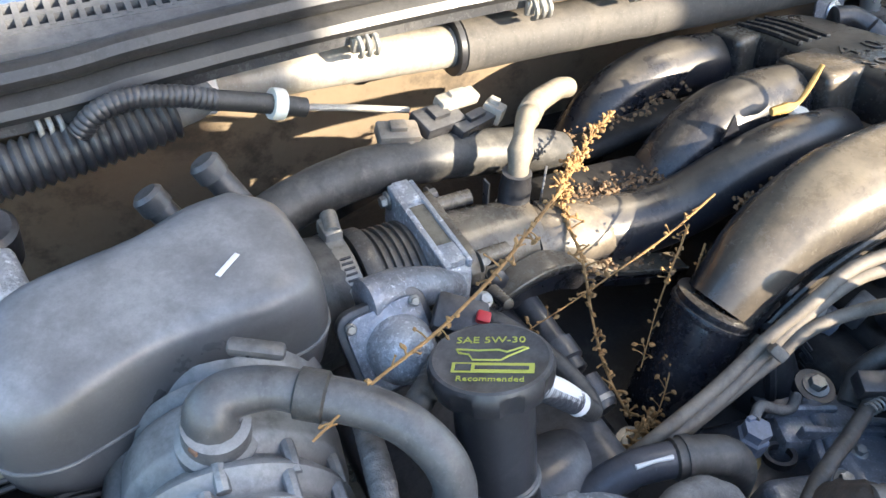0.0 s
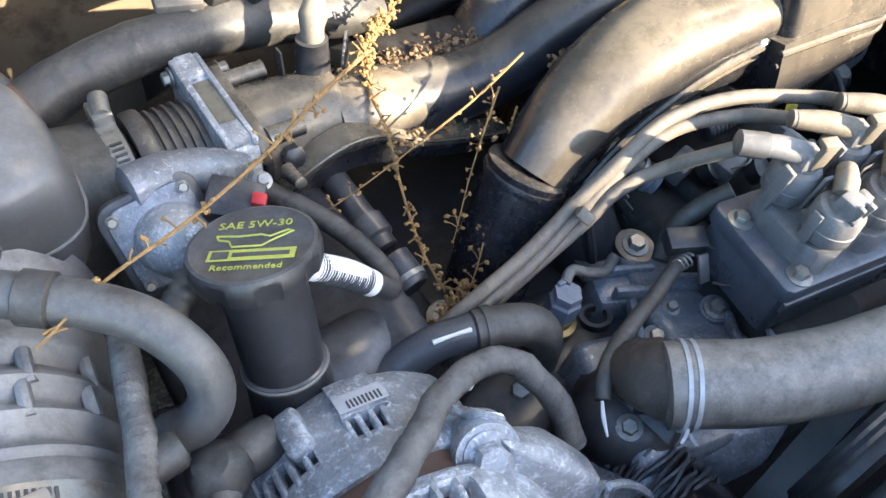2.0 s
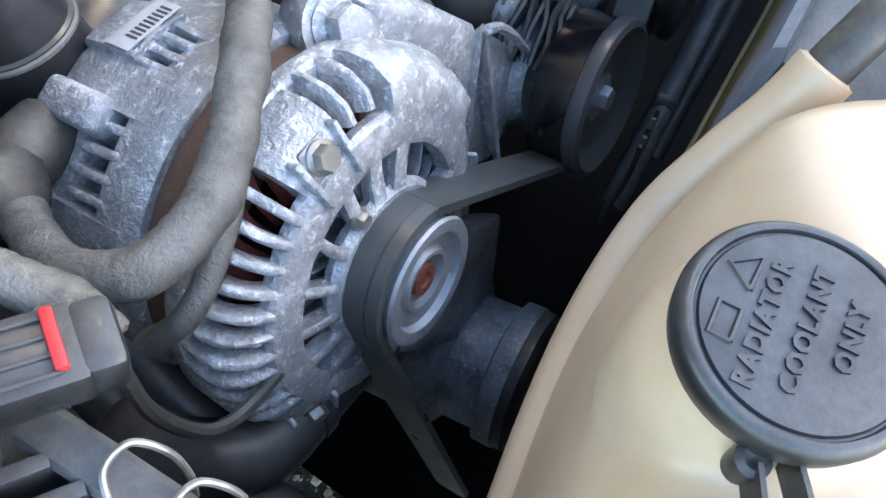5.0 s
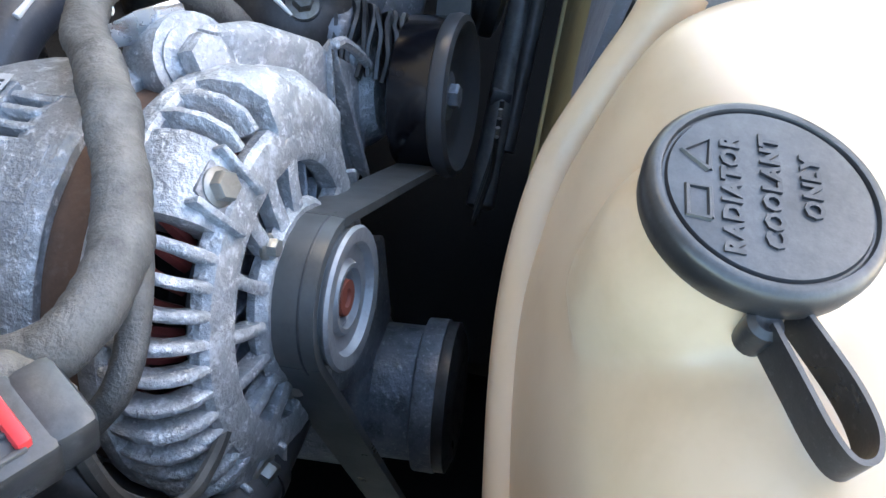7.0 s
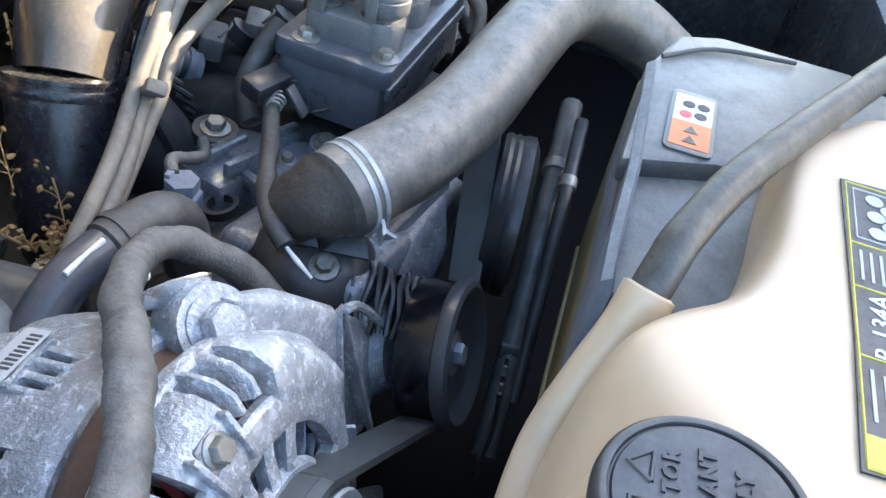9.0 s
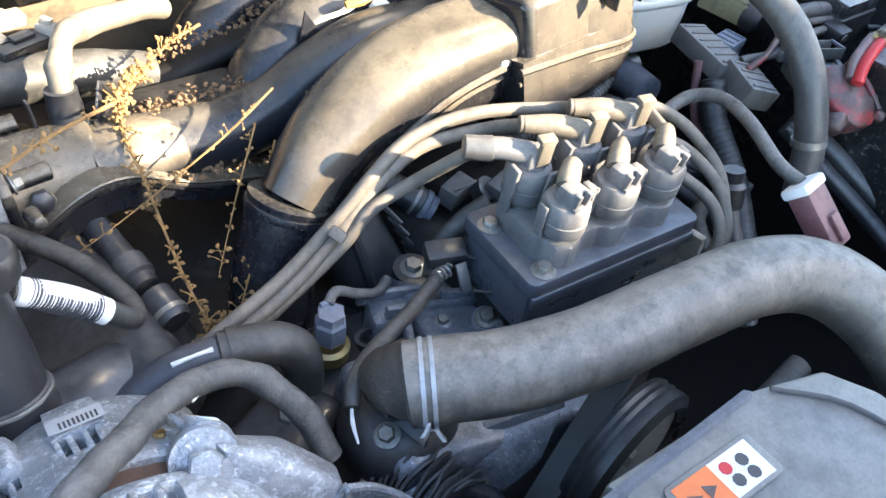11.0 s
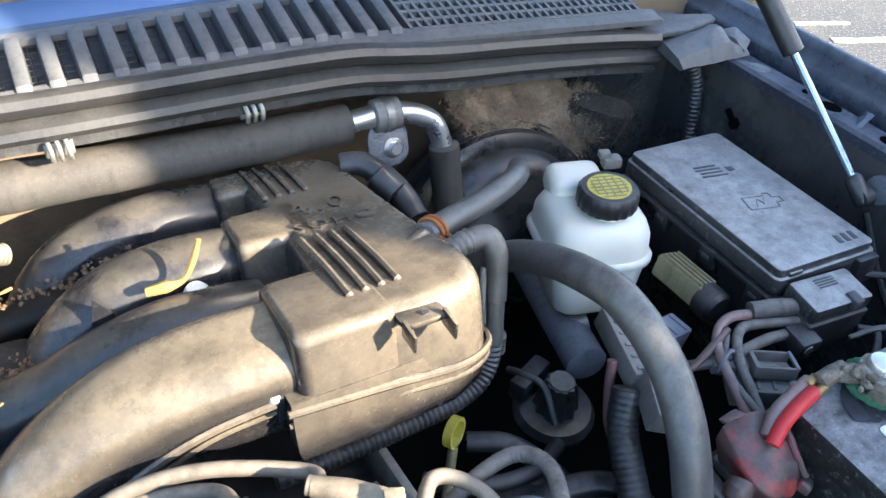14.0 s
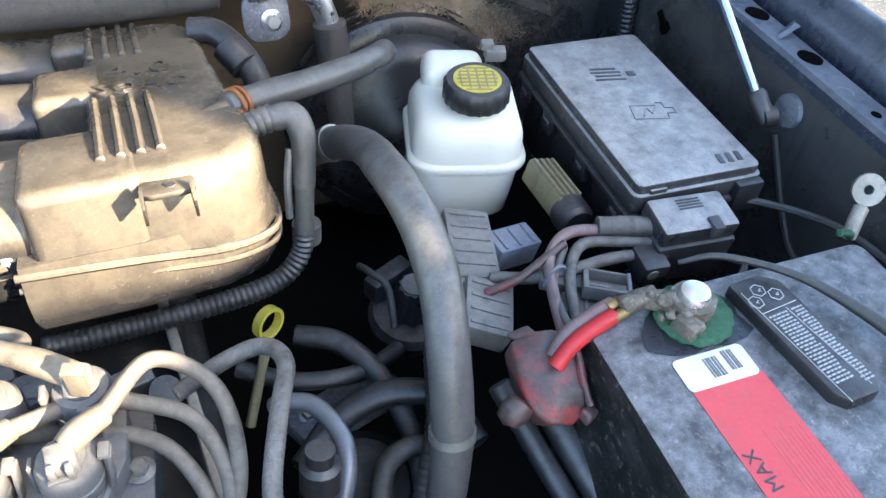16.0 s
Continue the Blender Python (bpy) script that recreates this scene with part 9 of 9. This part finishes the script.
for k, (x, y, z, r) in enumerate(((0.140, 0.079, 0.846, 0.009), (0.292, 0.131, 0.862, 0.009), (0.120, 0.145, 0.872, 0.008), (0.315, 0.155, 0.855, 0.006))):
    b = thing("flange_bolt", (x, y, z - 0.02), "plated flange bolt in a black boss", "bolt", "flange bolts")
    part("boss", lathe([(0, -0.03), (r * 2.0, -0.03), (r * 1.8, 0.0), (0, 0.0)], axes((x, y, z), (0, -0.1, 1)), 22), BLACK, b)
    part("head", hexbolt(axes((x, y, z), (0, -0.1, 1)), r * 0.8, 0.006, 1.5), STEEL, b)
fc = thing("front_cover", (0.18, 0.09, 0.78), "black front cover below the hoses", "engine cover")
part("near_casting", uneven(box(0.09, 0.06, 0.05, pose(0.13, 0.075, 0.825, 0, 0, 20), 0.012, 3), 0.003, 50), BLACK, fc)
part("far_casting", uneven(box(0.12, 0.10, 0.05, pose(0.22, 0.10, 0.81, 0, 0, -10), 0.012, 3), 0.003, 50), BLACK, fc)
# loom to the bare ended lead
ld = thing("sensor_lead", (0.2, 0.06, 0.9), "black cloth-wrapped lead ending in a bare white wire", "wire")
part("sheath", tube([(0.292, 0.090, 0.905), (0.272, 0.082, 0.902), (0.245, 0.072, 0.90), (0.215, 0.062, 0.902), (0.188, 0.052, 0.905), (0.168, 0.040, 0.905), (0.158, 0.028, 0.900)], 0.0058, 12, 7, lump=0.12), RUBBER, ld)
part("bare_end", tube([(0.159, 0.030, 0.901), (0.153, 0.020, 0.897), (0.150, 0.010, 0.890)], [0.0010, 0.0016, 0.0008], 8, 4), PAPER, ld, "bare pale wire end")
part("plug", box(0.030, 0.018, 0.014, pose(0.288, 0.092, 0.912, 10, 0, -25), 0.002), BLACK, ld)
part("tag", box(0.009, 0.022, 0.003, pose(0.288, 0.070, 0.905, 55, 0, -10), 0.001), GREYHOSE, ld, "grey plastic tag")
part("loop", tube([(0.298, 0.085, 0.912), (0.312, 0.066, 0.905), (0.302, 0.052, 0.898), (0.290, 0.060, 0.898)], 0.0012, 6, 6), DARKWIRE, ld)
part("coil_spring", tube([Vector((0.270 + 0.0006 * k, 0.080, 0.908)) + Vector((0, 0.0045 * math.cos(k * 0.9), 0.0045 * math.sin(k * 0.9))) for k in range(24)], 0.0009, 5, 2), STEEL, ld)

# coil pack
coil = thing("ignition_coil_pack", (0.385, 0.04, 0.86), "dusty black ignition coil pack with six towers", "ignition coil")
KM = axes((0.382, 0.036, 0.935), (0.04, -0.03, 1.0), (1, -0.120, 0.02))
part("base", slab(rounded(0.158, 0.078, 0.006, 3), -0.052, -0.010, KM @ pose(0, 0.008, 0), 0.003, grow=0.003), COILBOX, coil)
part("top_plate", slab(rounded(0.166, 0.084, 0.007, 4), -0.014, 0.0, KM @ pose(0, 0.008, 0), 0.002), COILBOX, coil)
riser = [(-0.067, 0.034), (-0.067, -0.006), (-0.060, -0.024), (-0.050, -0.029), (-0.039, -0.024), (-0.030, -0.020), (-0.016, -0.020), (-0.010, -0.026), (0.003, -0.028), (0.013, -0.022), (0.018, -0.019), (0.030, -0.019), (0.036, -0.025), (0.048, -0.027), (0.060, -0.020), (0.070, 0.004), (0.070, 0.040), (0.05, 0.044), (-0.05, 0.042)]
part("riser", slab(riser, -0.001, 0.019, KM, 0.0015), TOWER, coil)
for a, b in ((-0.0485, -0.012), (-0.002, -0.011), (0.0445, -0.010)):
    part("tower_post", lathe([(0, -0.001), (0.0165, -0.001), (0.0160, 0.018), (0.0150, 0.0205), (0, 0.0205)], KM @ pose(a, b, 0), 28), TOWER, coil)
part("side_step", box(0.160, 0.0035, 0.010, KM @ pose(0, -0.0335, -0.018), 0.001), COILBOX, coil)
for a, b in ((-0.0665, -0.0240), (0.0745, 0.006), (-0.0735, 0.030)):
    part("screw", hexbolt(KM @ pose(a, b, 0.0), 0.0058, 0.005, 1.6), STEEL, coil)
fronts, backs = ((-0.0485, -0.012), (-0.002, -0.011), (0.0445, -0.010)), ((-0.050, 0.028), (0.002, 0.034), (0.050, 0.036))
BOOT = [(0, 0), (0.0105, 0.0), (0.0105, 0.002), (0.0122, 0.0025), (0.0122, 0.0045), (0.0112, 0.005), (0.0112, 0.006), (0.0152, 0.0085), (0.0168, 0.011), (0.0171, 0.0195), (0.0163, 0.0200), (0.0163, 0.0215), (0.0171, 0.0220), (0.0168, 0.0315), (0.0150, 0.0345), (0.0108, 0.0355), (0.0105, 0.0385), (0, 0.039)]
for k, (a, b) in enumerate(fronts):
    m = KM @ pose(a, b, 0.016)
    bt = part("tower_boot", uneven(lathe(BOOT, m, 28), 0.0004, 120), TOWER, coil)
    part("crown", box(0.0170, 0.0165, 0.0125, m @ pose(-0.001, -0.003, 0.0405, 4, 0, 12), 0.0015, taper=0.86), TOWER, bt)
    for s_ in (-0.0048, 0.0042):
        part("prong", box(0.0040, 0.0050, 0.0125, m @ pose(s_, -0.0115, 0.0415, 10, 0, 12), 0.0008), TOWER, bt)
    part("crown_bar", box(0.0135, 0.0030, 0.0030, m @ pose(-0.001, -0.0125, 0.0355, 0, 0, 12), 0.0006), TOWER, bt)
    part("latch", box(0.0026, 0.0095, 0.040, m @ pose(0.0200, 0.001, 0.016, 0, 5, 0), 0.0008), TOWER, bt)
    part("latch_hook", box(0.0060, 0.0095, 0.0040, m @ pose(0.0190, 0.001, 0.0365), 0.001), TOWER, bt)
    part("latch", box(0.0026, 0.008, 0.026, m @ pose(-0.0186, 0.002, 0.020), 0.0008), TOWER, bt)
    p = m @ Vector((0.000, 0.004, 0.0395))
    q = m @ Vector((0.020, 0.022, 0.0405))
    part("elbow", tube([p, p.lerp(q, 0.4) + Vector((0, 0, 0.0025)), q], [0.0074, 0.0080, 0.0068], 14, 4), ELBOW, bt, "tan dusty wire elbow")
for k, (a, b) in enumerate(backs):
    m = KM @ pose(a, b, 0.016)
    bt = part("tower_boot", uneven(lathe(BOOT, m, 28), 0.0004, 120), TOWER, coil)
    part("crown", box(0.0150, 0.0170, 0.0150, m @ pose(0.0, -0.001, 0.0420, 0, 0, -10), 0.002, taper=0.85), TOWER, bt)
    part("tab", box(0.0100, 0.0050, 0.0215, m @ pose(0.0015, -0.0095, 0.0500, 6, 0, -10), 0.001), ELBOW, bt)
    part("tab_head", box(0.0125, 0.0085, 0.0040, m @ pose(0.0015, -0.0085, 0.0610, 6, 0, -10), 0.001), ELBOW, bt)
    part("latch", box(0.0035, 0.010, 0.040, m @ pose(-0.0185, -0.004, 0.022, 6, 0, 0), 0.001), TOWER, bt)
    part("latch", box(0.008, 0.003, 0.034, m @ pose(0.004, -0.0185, 0.024, 6, 0, 0), 0.001), TOWER, bt)
    p = m @ Vector((0, 0.0, 0.044))
    q = m @ Vector((-0.040, 0.022, 0.046))
    part("elbow", tube([p, p.lerp(q, 0.5) + Vector((0, 0, 0.002)), q], [0.0080, 0.0080, 0.0066], 14, 4), ELBOW if k else TOWER, bt)


def B(k, r):
    return KM @ pose(*(backs[k]), 0.016) @ Vector((-0.034 * r, 0.019 * r, 0.046))


def F(k):
    return KM @ pose(*(fronts[k]), 0.016) @ Vector((0.018, 0.0205, 0.0405))


runs = [
    [B(2, 1), (0.405, 0.112, 0.984), (0.350, 0.139, 0.985), (0.300, 0.152, 0.975), (0.262, 0.150, 0.956), (0.232, 0.151, 0.930), (0.180, 0.141, 0.911), (0.125, 0.131, 0.902), (0.10, 0.13, 0.89)],
    [B(1, 1), (0.350, 0.128, 0.977), (0.305, 0.1465, 0.968), (0.262, 0.1475, 0.947), (0.230, 0.1460, 0.922), (0.178, 0.1345, 0.903), (0.12, 0.126, 0.893)],
    [B(0, 1), (0.285, 0.128, 0.957), (0.255, 0.139, 0.938), (0.230, 0.1400, 0.915), (0.182, 0.136, 0.895), (0.13, 0.128, 0.883)],
    [F(2), (0.474, 0.074, 0.980), (0.498, 0.070, 0.968), (0.512, 0.050, 0.955), (0.512, 0.015, 0.935), (0.498, -0.01, 0.905), (0.485, -0.015, 0.88)],
    [F(1), (0.438, 0.062, 0.972), (0.470, 0.058, 0.960), (0.495, 0.043, 0.950), (0.505, 0.010, 0.93), (0.495, -0.015, 0.905), (0.48, -0.02, 0.88)],
    [F(0), (0.395, 0.058, 0.964), (0.440, 0.056, 0.950), (0.475, 0.038, 0.940), (0.492, 0.004, 0.922), (0.485, -0.018, 0.90), (0.47, -0.02, 0.88)],
]
for k, pts in enumerate(runs):
    single("spark_plug_wire", tube(pts, 0.0052, 12, 8, lump=0.03), WIRE, "tan dusty spark plug wire from the coil pack", "plug wire", "spark plug wires")
for k in range(3):
    p, q = B(k, 0.72), B(k, 1.25)
    single("wire_sleeve", tube([p, p.lerp(q, 0.5), q], [0.0092, 0.0088, 0.0086] if k == 0 else 0.0064, 14, 3), GREYHOSE if k == 0 else WIRE, "rubber sleeve where the plug wire meets its boot", "sleeve", "plug wire sleeves")
wc = thing("wire_separator", (0.232, 0.147, 0.90), "tan plastic clip holding the plug wires together", "clip")
wm = axes((0.231, 0.1465, 0.922), (0.75, 0.1, 0.62), (0, -0.5, 0.9))
part("bar", box(0.048, 0.010, 0.006, wm @ pose(-0.004, 0, 0), 0.0015), WIRE, wc)
part("hook", box(0.008, 0.013, 0.009, wm @ pose(-0.028, 0, 0), 0.002), WIRE, wc)
part("hook", box(0.008, 0.013, 0.009, wm @ pose(0.020, 0, 0), 0.002), WIRE, wc)

# lead to the maroon connector, fittings under the runner
mr = thing("maroon_connector", (0.525, -0.05, 0.92), "faded maroon connector with a white seal", "connector")
MM = axes((0.527, -0.066, 0.938), (-0.05, 0.75, 0.65), (1, 0.05, 0))
part("body", box(0.026, 0.020, 0.052, MM, 0.003), MAROON, mr)
part("seal", box(0.030, 0.023, 0.009, MM @ pose(0, 0, 0.027), 0.003), PAPER, mr, "white seal")
part("latch", box(0.006, 0.005, 0.034, MM @ pose(0.014, 0.004, -0.006), 0.001), MAROON, mr)
part("latch", box(0.010, 0.004, 0.022, MM @ pose(0.0, -0.012, -0.010), 0.001), MAROON, mr)
part("lead", tube([MM @ Vector((0, 0, 0.030)), (0.526, -0.020, 0.962), (0.540, 0.020, 0.972), (0.552, 0.055, 0.970), (0.543, 0.078, 0.962), (0.518, 0.082, 0.952), (0.485, 0.075, 0.94)], 0.0058, 14, 7, rib=(0.0042, 0.0003)), TAPE, mr)
single("small_regulator", join(lathe([(0, 0), (0.014, 0), (0.014, 0.02), (0.010, 0.024), (0.010, 0.034), (0, 0.034)], axes((0.560, 0.02, 0.875), (0.1, 0.2, 1)), 18), tube([(0.56, 0.02, 0.88), (0.55, -0.01, 0.84), (0.54, -0.05, 0.79)], 0.009, 12, 4)), BLACK_DUSTY, "grey hose joint near the coil pack", "fitting")
ej = thing("rail_end_cap", (0.34, 0.17, 0.85), "black cylindrical fitting with a plated cap", "fitting")
jm = axes((0.330, 0.185, 0.882), (0.55, -0.72, -0.42))
part("barrel", lathe([(0, -0.03), (0.013, -0.03), (0.013, 0.012), (0, 0.012)], jm, 20), BLACK, ej)
part("cap", lathe([(0, 0.012), (0.0125, 0.012), (0.0140, 0.013), (0.0140, 0.017), (0.0120, 0.019), (0.0120, 0.024), (0, 0.025)], jm, 22), BLUEGREY, ej)
part("ring", lathe([(0.0125, 0.004), (0.0142, 0.004), (0.0142, 0.007), (0.0125, 0.007)], jm, 22), STEEL, ej)
cn = thing("lower_runner_cone", (0.27, 0.16, 0.80), "black ribbed intake runner below the plug wires", "intake runner")
part("cone", tube([(0.262, 0.200, 0.905), (0.268, 0.182, 0.87), (0.276, 0.165, 0.83), (0.283, 0.15, 0.78)], [0.026, 0.030, 0.034, 0.036], 24, 5), BLACK, cn)
for k in range(5):
    part("rib", tube([(0.292 + 0.004 * k, 0.175 - 0.005 * k, 0.90 - 0.012 * k), (0.302 + 0.004 * k, 0.160 - 0.005 * k, 0.884 - 0.012 * k)], 0.0022, 6, 2), BLACK, cn)
part("spine", tube([(0.252, 0.168, 0.915), (0.258, 0.150, 0.87), (0.264, 0.135, 0.82)], 0.005, 8, 4), BLACK, cn)
part("flange", slab([(0.245, 0.118), (0.31, 0.112), (0.33, 0.14), (0.30, 0.19), (0.25, 0.18)], 0.838, 0.850, None, 0.003), BLACK_DUSTY, cn)
single("coil_bracket_hose", tube([(0.338, 0.10, 0.93), (0.320, 0.108, 0.915), (0.302, 0.112, 0.895), (0.285, 0.10, 0.88)], 0.0085, 14, 5), RUBBER, "short rubber hose behind the coil pack", "hose")
# valve cover beyond the coil: metal edges and tan connectors
vc = thing("valve_cover", (0.44, 0.14, 0.80), "dark valve cover edge with tan injector connectors", "valve cover")
part("cover", uneven(box(0.14, 0.30, 0.05, pose(0.425, 0.20, 0.835, 0, 14, 0), 0.012, 3), 0.002, 40), BLOCK, vc)
part("edge", box(0.008, 0.24, 0.03, pose(0.492, 0.12, 0.865, 0, 0, 4), 0.002), PIPE, vc)
for k, (x, y) in enumerate(((0.40, 0.145), (0.455, 0.135), (0.365, 0.165))):
    inj = thing("injector_connector", (x, y, 0.86), "dusty injector connector under the runner", "connector", "injector connectors")
    part("body", box(0.030, 0.018, 0.020, pose(x, y, 0.885, 10, 0, 15), 0.003), TOWER, inj)
    part("barrel", lathe([(0, 0), (0.012, 0), (0.012, 0.012), (0, 0.012)], axes((x + 0.018, y - 0.012, 0.880), (0.3, -0.5, 0.8)), 16), BLACK, inj)
    part("clip", tube([(x - 0.012, y - 0.010, 0.897), (x, y - 0.014, 0.900), (x + 0.012, y - 0.010, 0.897)], 0.0012, 6, 3), STEEL, inj)

# yellow stick lying in the pocket, dry weeds
single("dry_stick", tube([(0.352, 0.307, 0.996), (0.366, 0.304, 0.998), (0.380, 0.305, 1.000), (0.390, 0.307, 1.014), (0.397, 0.309, 1.031)], [0.0030, 0.0044, 0.0026, 0.0018, 0.0021], 8, 5, lump=0.6), stuff("golden dry stick", (0.38, 0.235, 0.07), (0.27, 0.16, 0.05), 0.7), "golden dry twig standing between the runners", "twig")
single("pale_lens", lathe([(0, 0), (0.010, 0), (0.007, 0.004), (0, 0.005)], pose(0.388, 0.305, 0.986), 16), MILK, "pale greenish plastic dot beside the twig", "plastic cap")


def weed(pts, r, heads, seed):
    """A stem with knobbly seed heads and side twigs."""
    rg = random.Random(seed)
    bits = [tube(pts, [r, r * 0.8, r * 0.6, r * 0.45], 7, 7, lump=0.25)]
    line = spline(pts, 30)
    for k in range(int(heads * 1.7)):
        p = line[rg.randrange(2, len(line))]
        q = p + Vector((rg.gauss(0, 0.004), rg.gauss(0, 0.004), rg.gauss(0.002, 0.004)))
        bits.append(tube([p, p.lerp(q, 0.5) + Vector((0, 0, 0.001)), q], [r * 0.4, r * 0.35, r * 0.3], 5, 2, ends=False))
        s = rg.uniform(0.0007, 0.0019)
        bits.append(uneven(lathe([(0, -s * 1.6), (s * 0.7, -s * 0.8), (s, 0), (s * 0.5, s), (0, s * 1.5)], Matrix.Translation(q) @ Euler((rg.random() * 3, rg.random() * 3, 0)).to_matrix().to_4x4(), 6), s * 0.5, 300))
    return join(*bits)


for k, (pts, r, heads) in enumerate((
        ([(0.195, 0.346, 0.974), (0.172, 0.333, 0.970), (0.154, 0.320, 0.965), (0.142, 0.290, 0.958), (0.139, 0.262, 0.945), (0.137, 0.232, 0.905), (0.134, 0.200, 0.880), (0.132, 0.165, 0.870)], 0.0021, 70),
        ([(0.185, 0.345, 0.972), (0.172, 0.336, 0.975), (0.158, 0.324, 0.972), (0.146, 0.308, 0.964)], 0.0026, 55),
        ([(0.160, 0.322, 0.968), (0.120, 0.290, 0.985), (0.080, 0.258, 1.000), (0.030, 0.222, 1.010), (-0.030, 0.185, 1.024), (-0.080, 0.160, 1.035), (-0.118, 0.146, 1.026)], 0.0017, 26),
        ([(0.245, 0.250, 0.985), (0.200, 0.243, 0.965), (0.150, 0.240, 0.945), (0.110, 0.238, 0.930), (0.070, 0.236, 0.918)], 0.0010, 14),
        ([(0.235, 0.235, 0.95), (0.200, 0.205, 0.91), (0.165, 0.170, 0.885), (0.140, 0.150, 0.872)], 0.0010, 26),
        ([(0.228, 0.250, 0.96), (0.190, 0.222, 0.92), (0.155, 0.190, 0.89)], 0.0009, 16),
        ([(0.150, 0.160, 0.872), (0.136, 0.152, 0.880), (0.122, 0.146, 0.884), (0.108, 0.140, 0.880)], 0.0022, 40),
        ([(0.26, 0.395, 0.965), (0.225, 0.372, 0.972), (0.195, 0.350, 0.974), (0.165, 0.33, 0.968)], 0.0013, 30))):
    single("dry_weed", weed(pts, r, heads, k), WEED, "dry brown weed stem with seed heads lying over the engine", "weed", "dry weeds")
# ---- unseen plain walls added behind the camera, which keep the sun off the ends of the bay ----
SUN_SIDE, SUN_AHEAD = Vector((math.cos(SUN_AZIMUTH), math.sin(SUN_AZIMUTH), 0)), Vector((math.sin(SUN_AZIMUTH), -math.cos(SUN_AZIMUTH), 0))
WALL = stuff("plain shade wall", (0.30, 0.30, 0.30), (0.26, 0.26, 0.26), 0.9, big=2, fine=40)
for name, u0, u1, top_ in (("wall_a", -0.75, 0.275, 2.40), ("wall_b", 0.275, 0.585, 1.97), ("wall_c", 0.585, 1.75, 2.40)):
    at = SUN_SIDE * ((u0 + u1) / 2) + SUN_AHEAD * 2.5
    single(name, box(u1 - u0, 0.12, top_, pose(at.x, at.y, top_ / 2, 0, 0, math.degrees(SUN_AZIMUTH)), 0.0), WALL, "unseen plain wall added to keep the sun off parts of the bay", "wall", kind="structure")
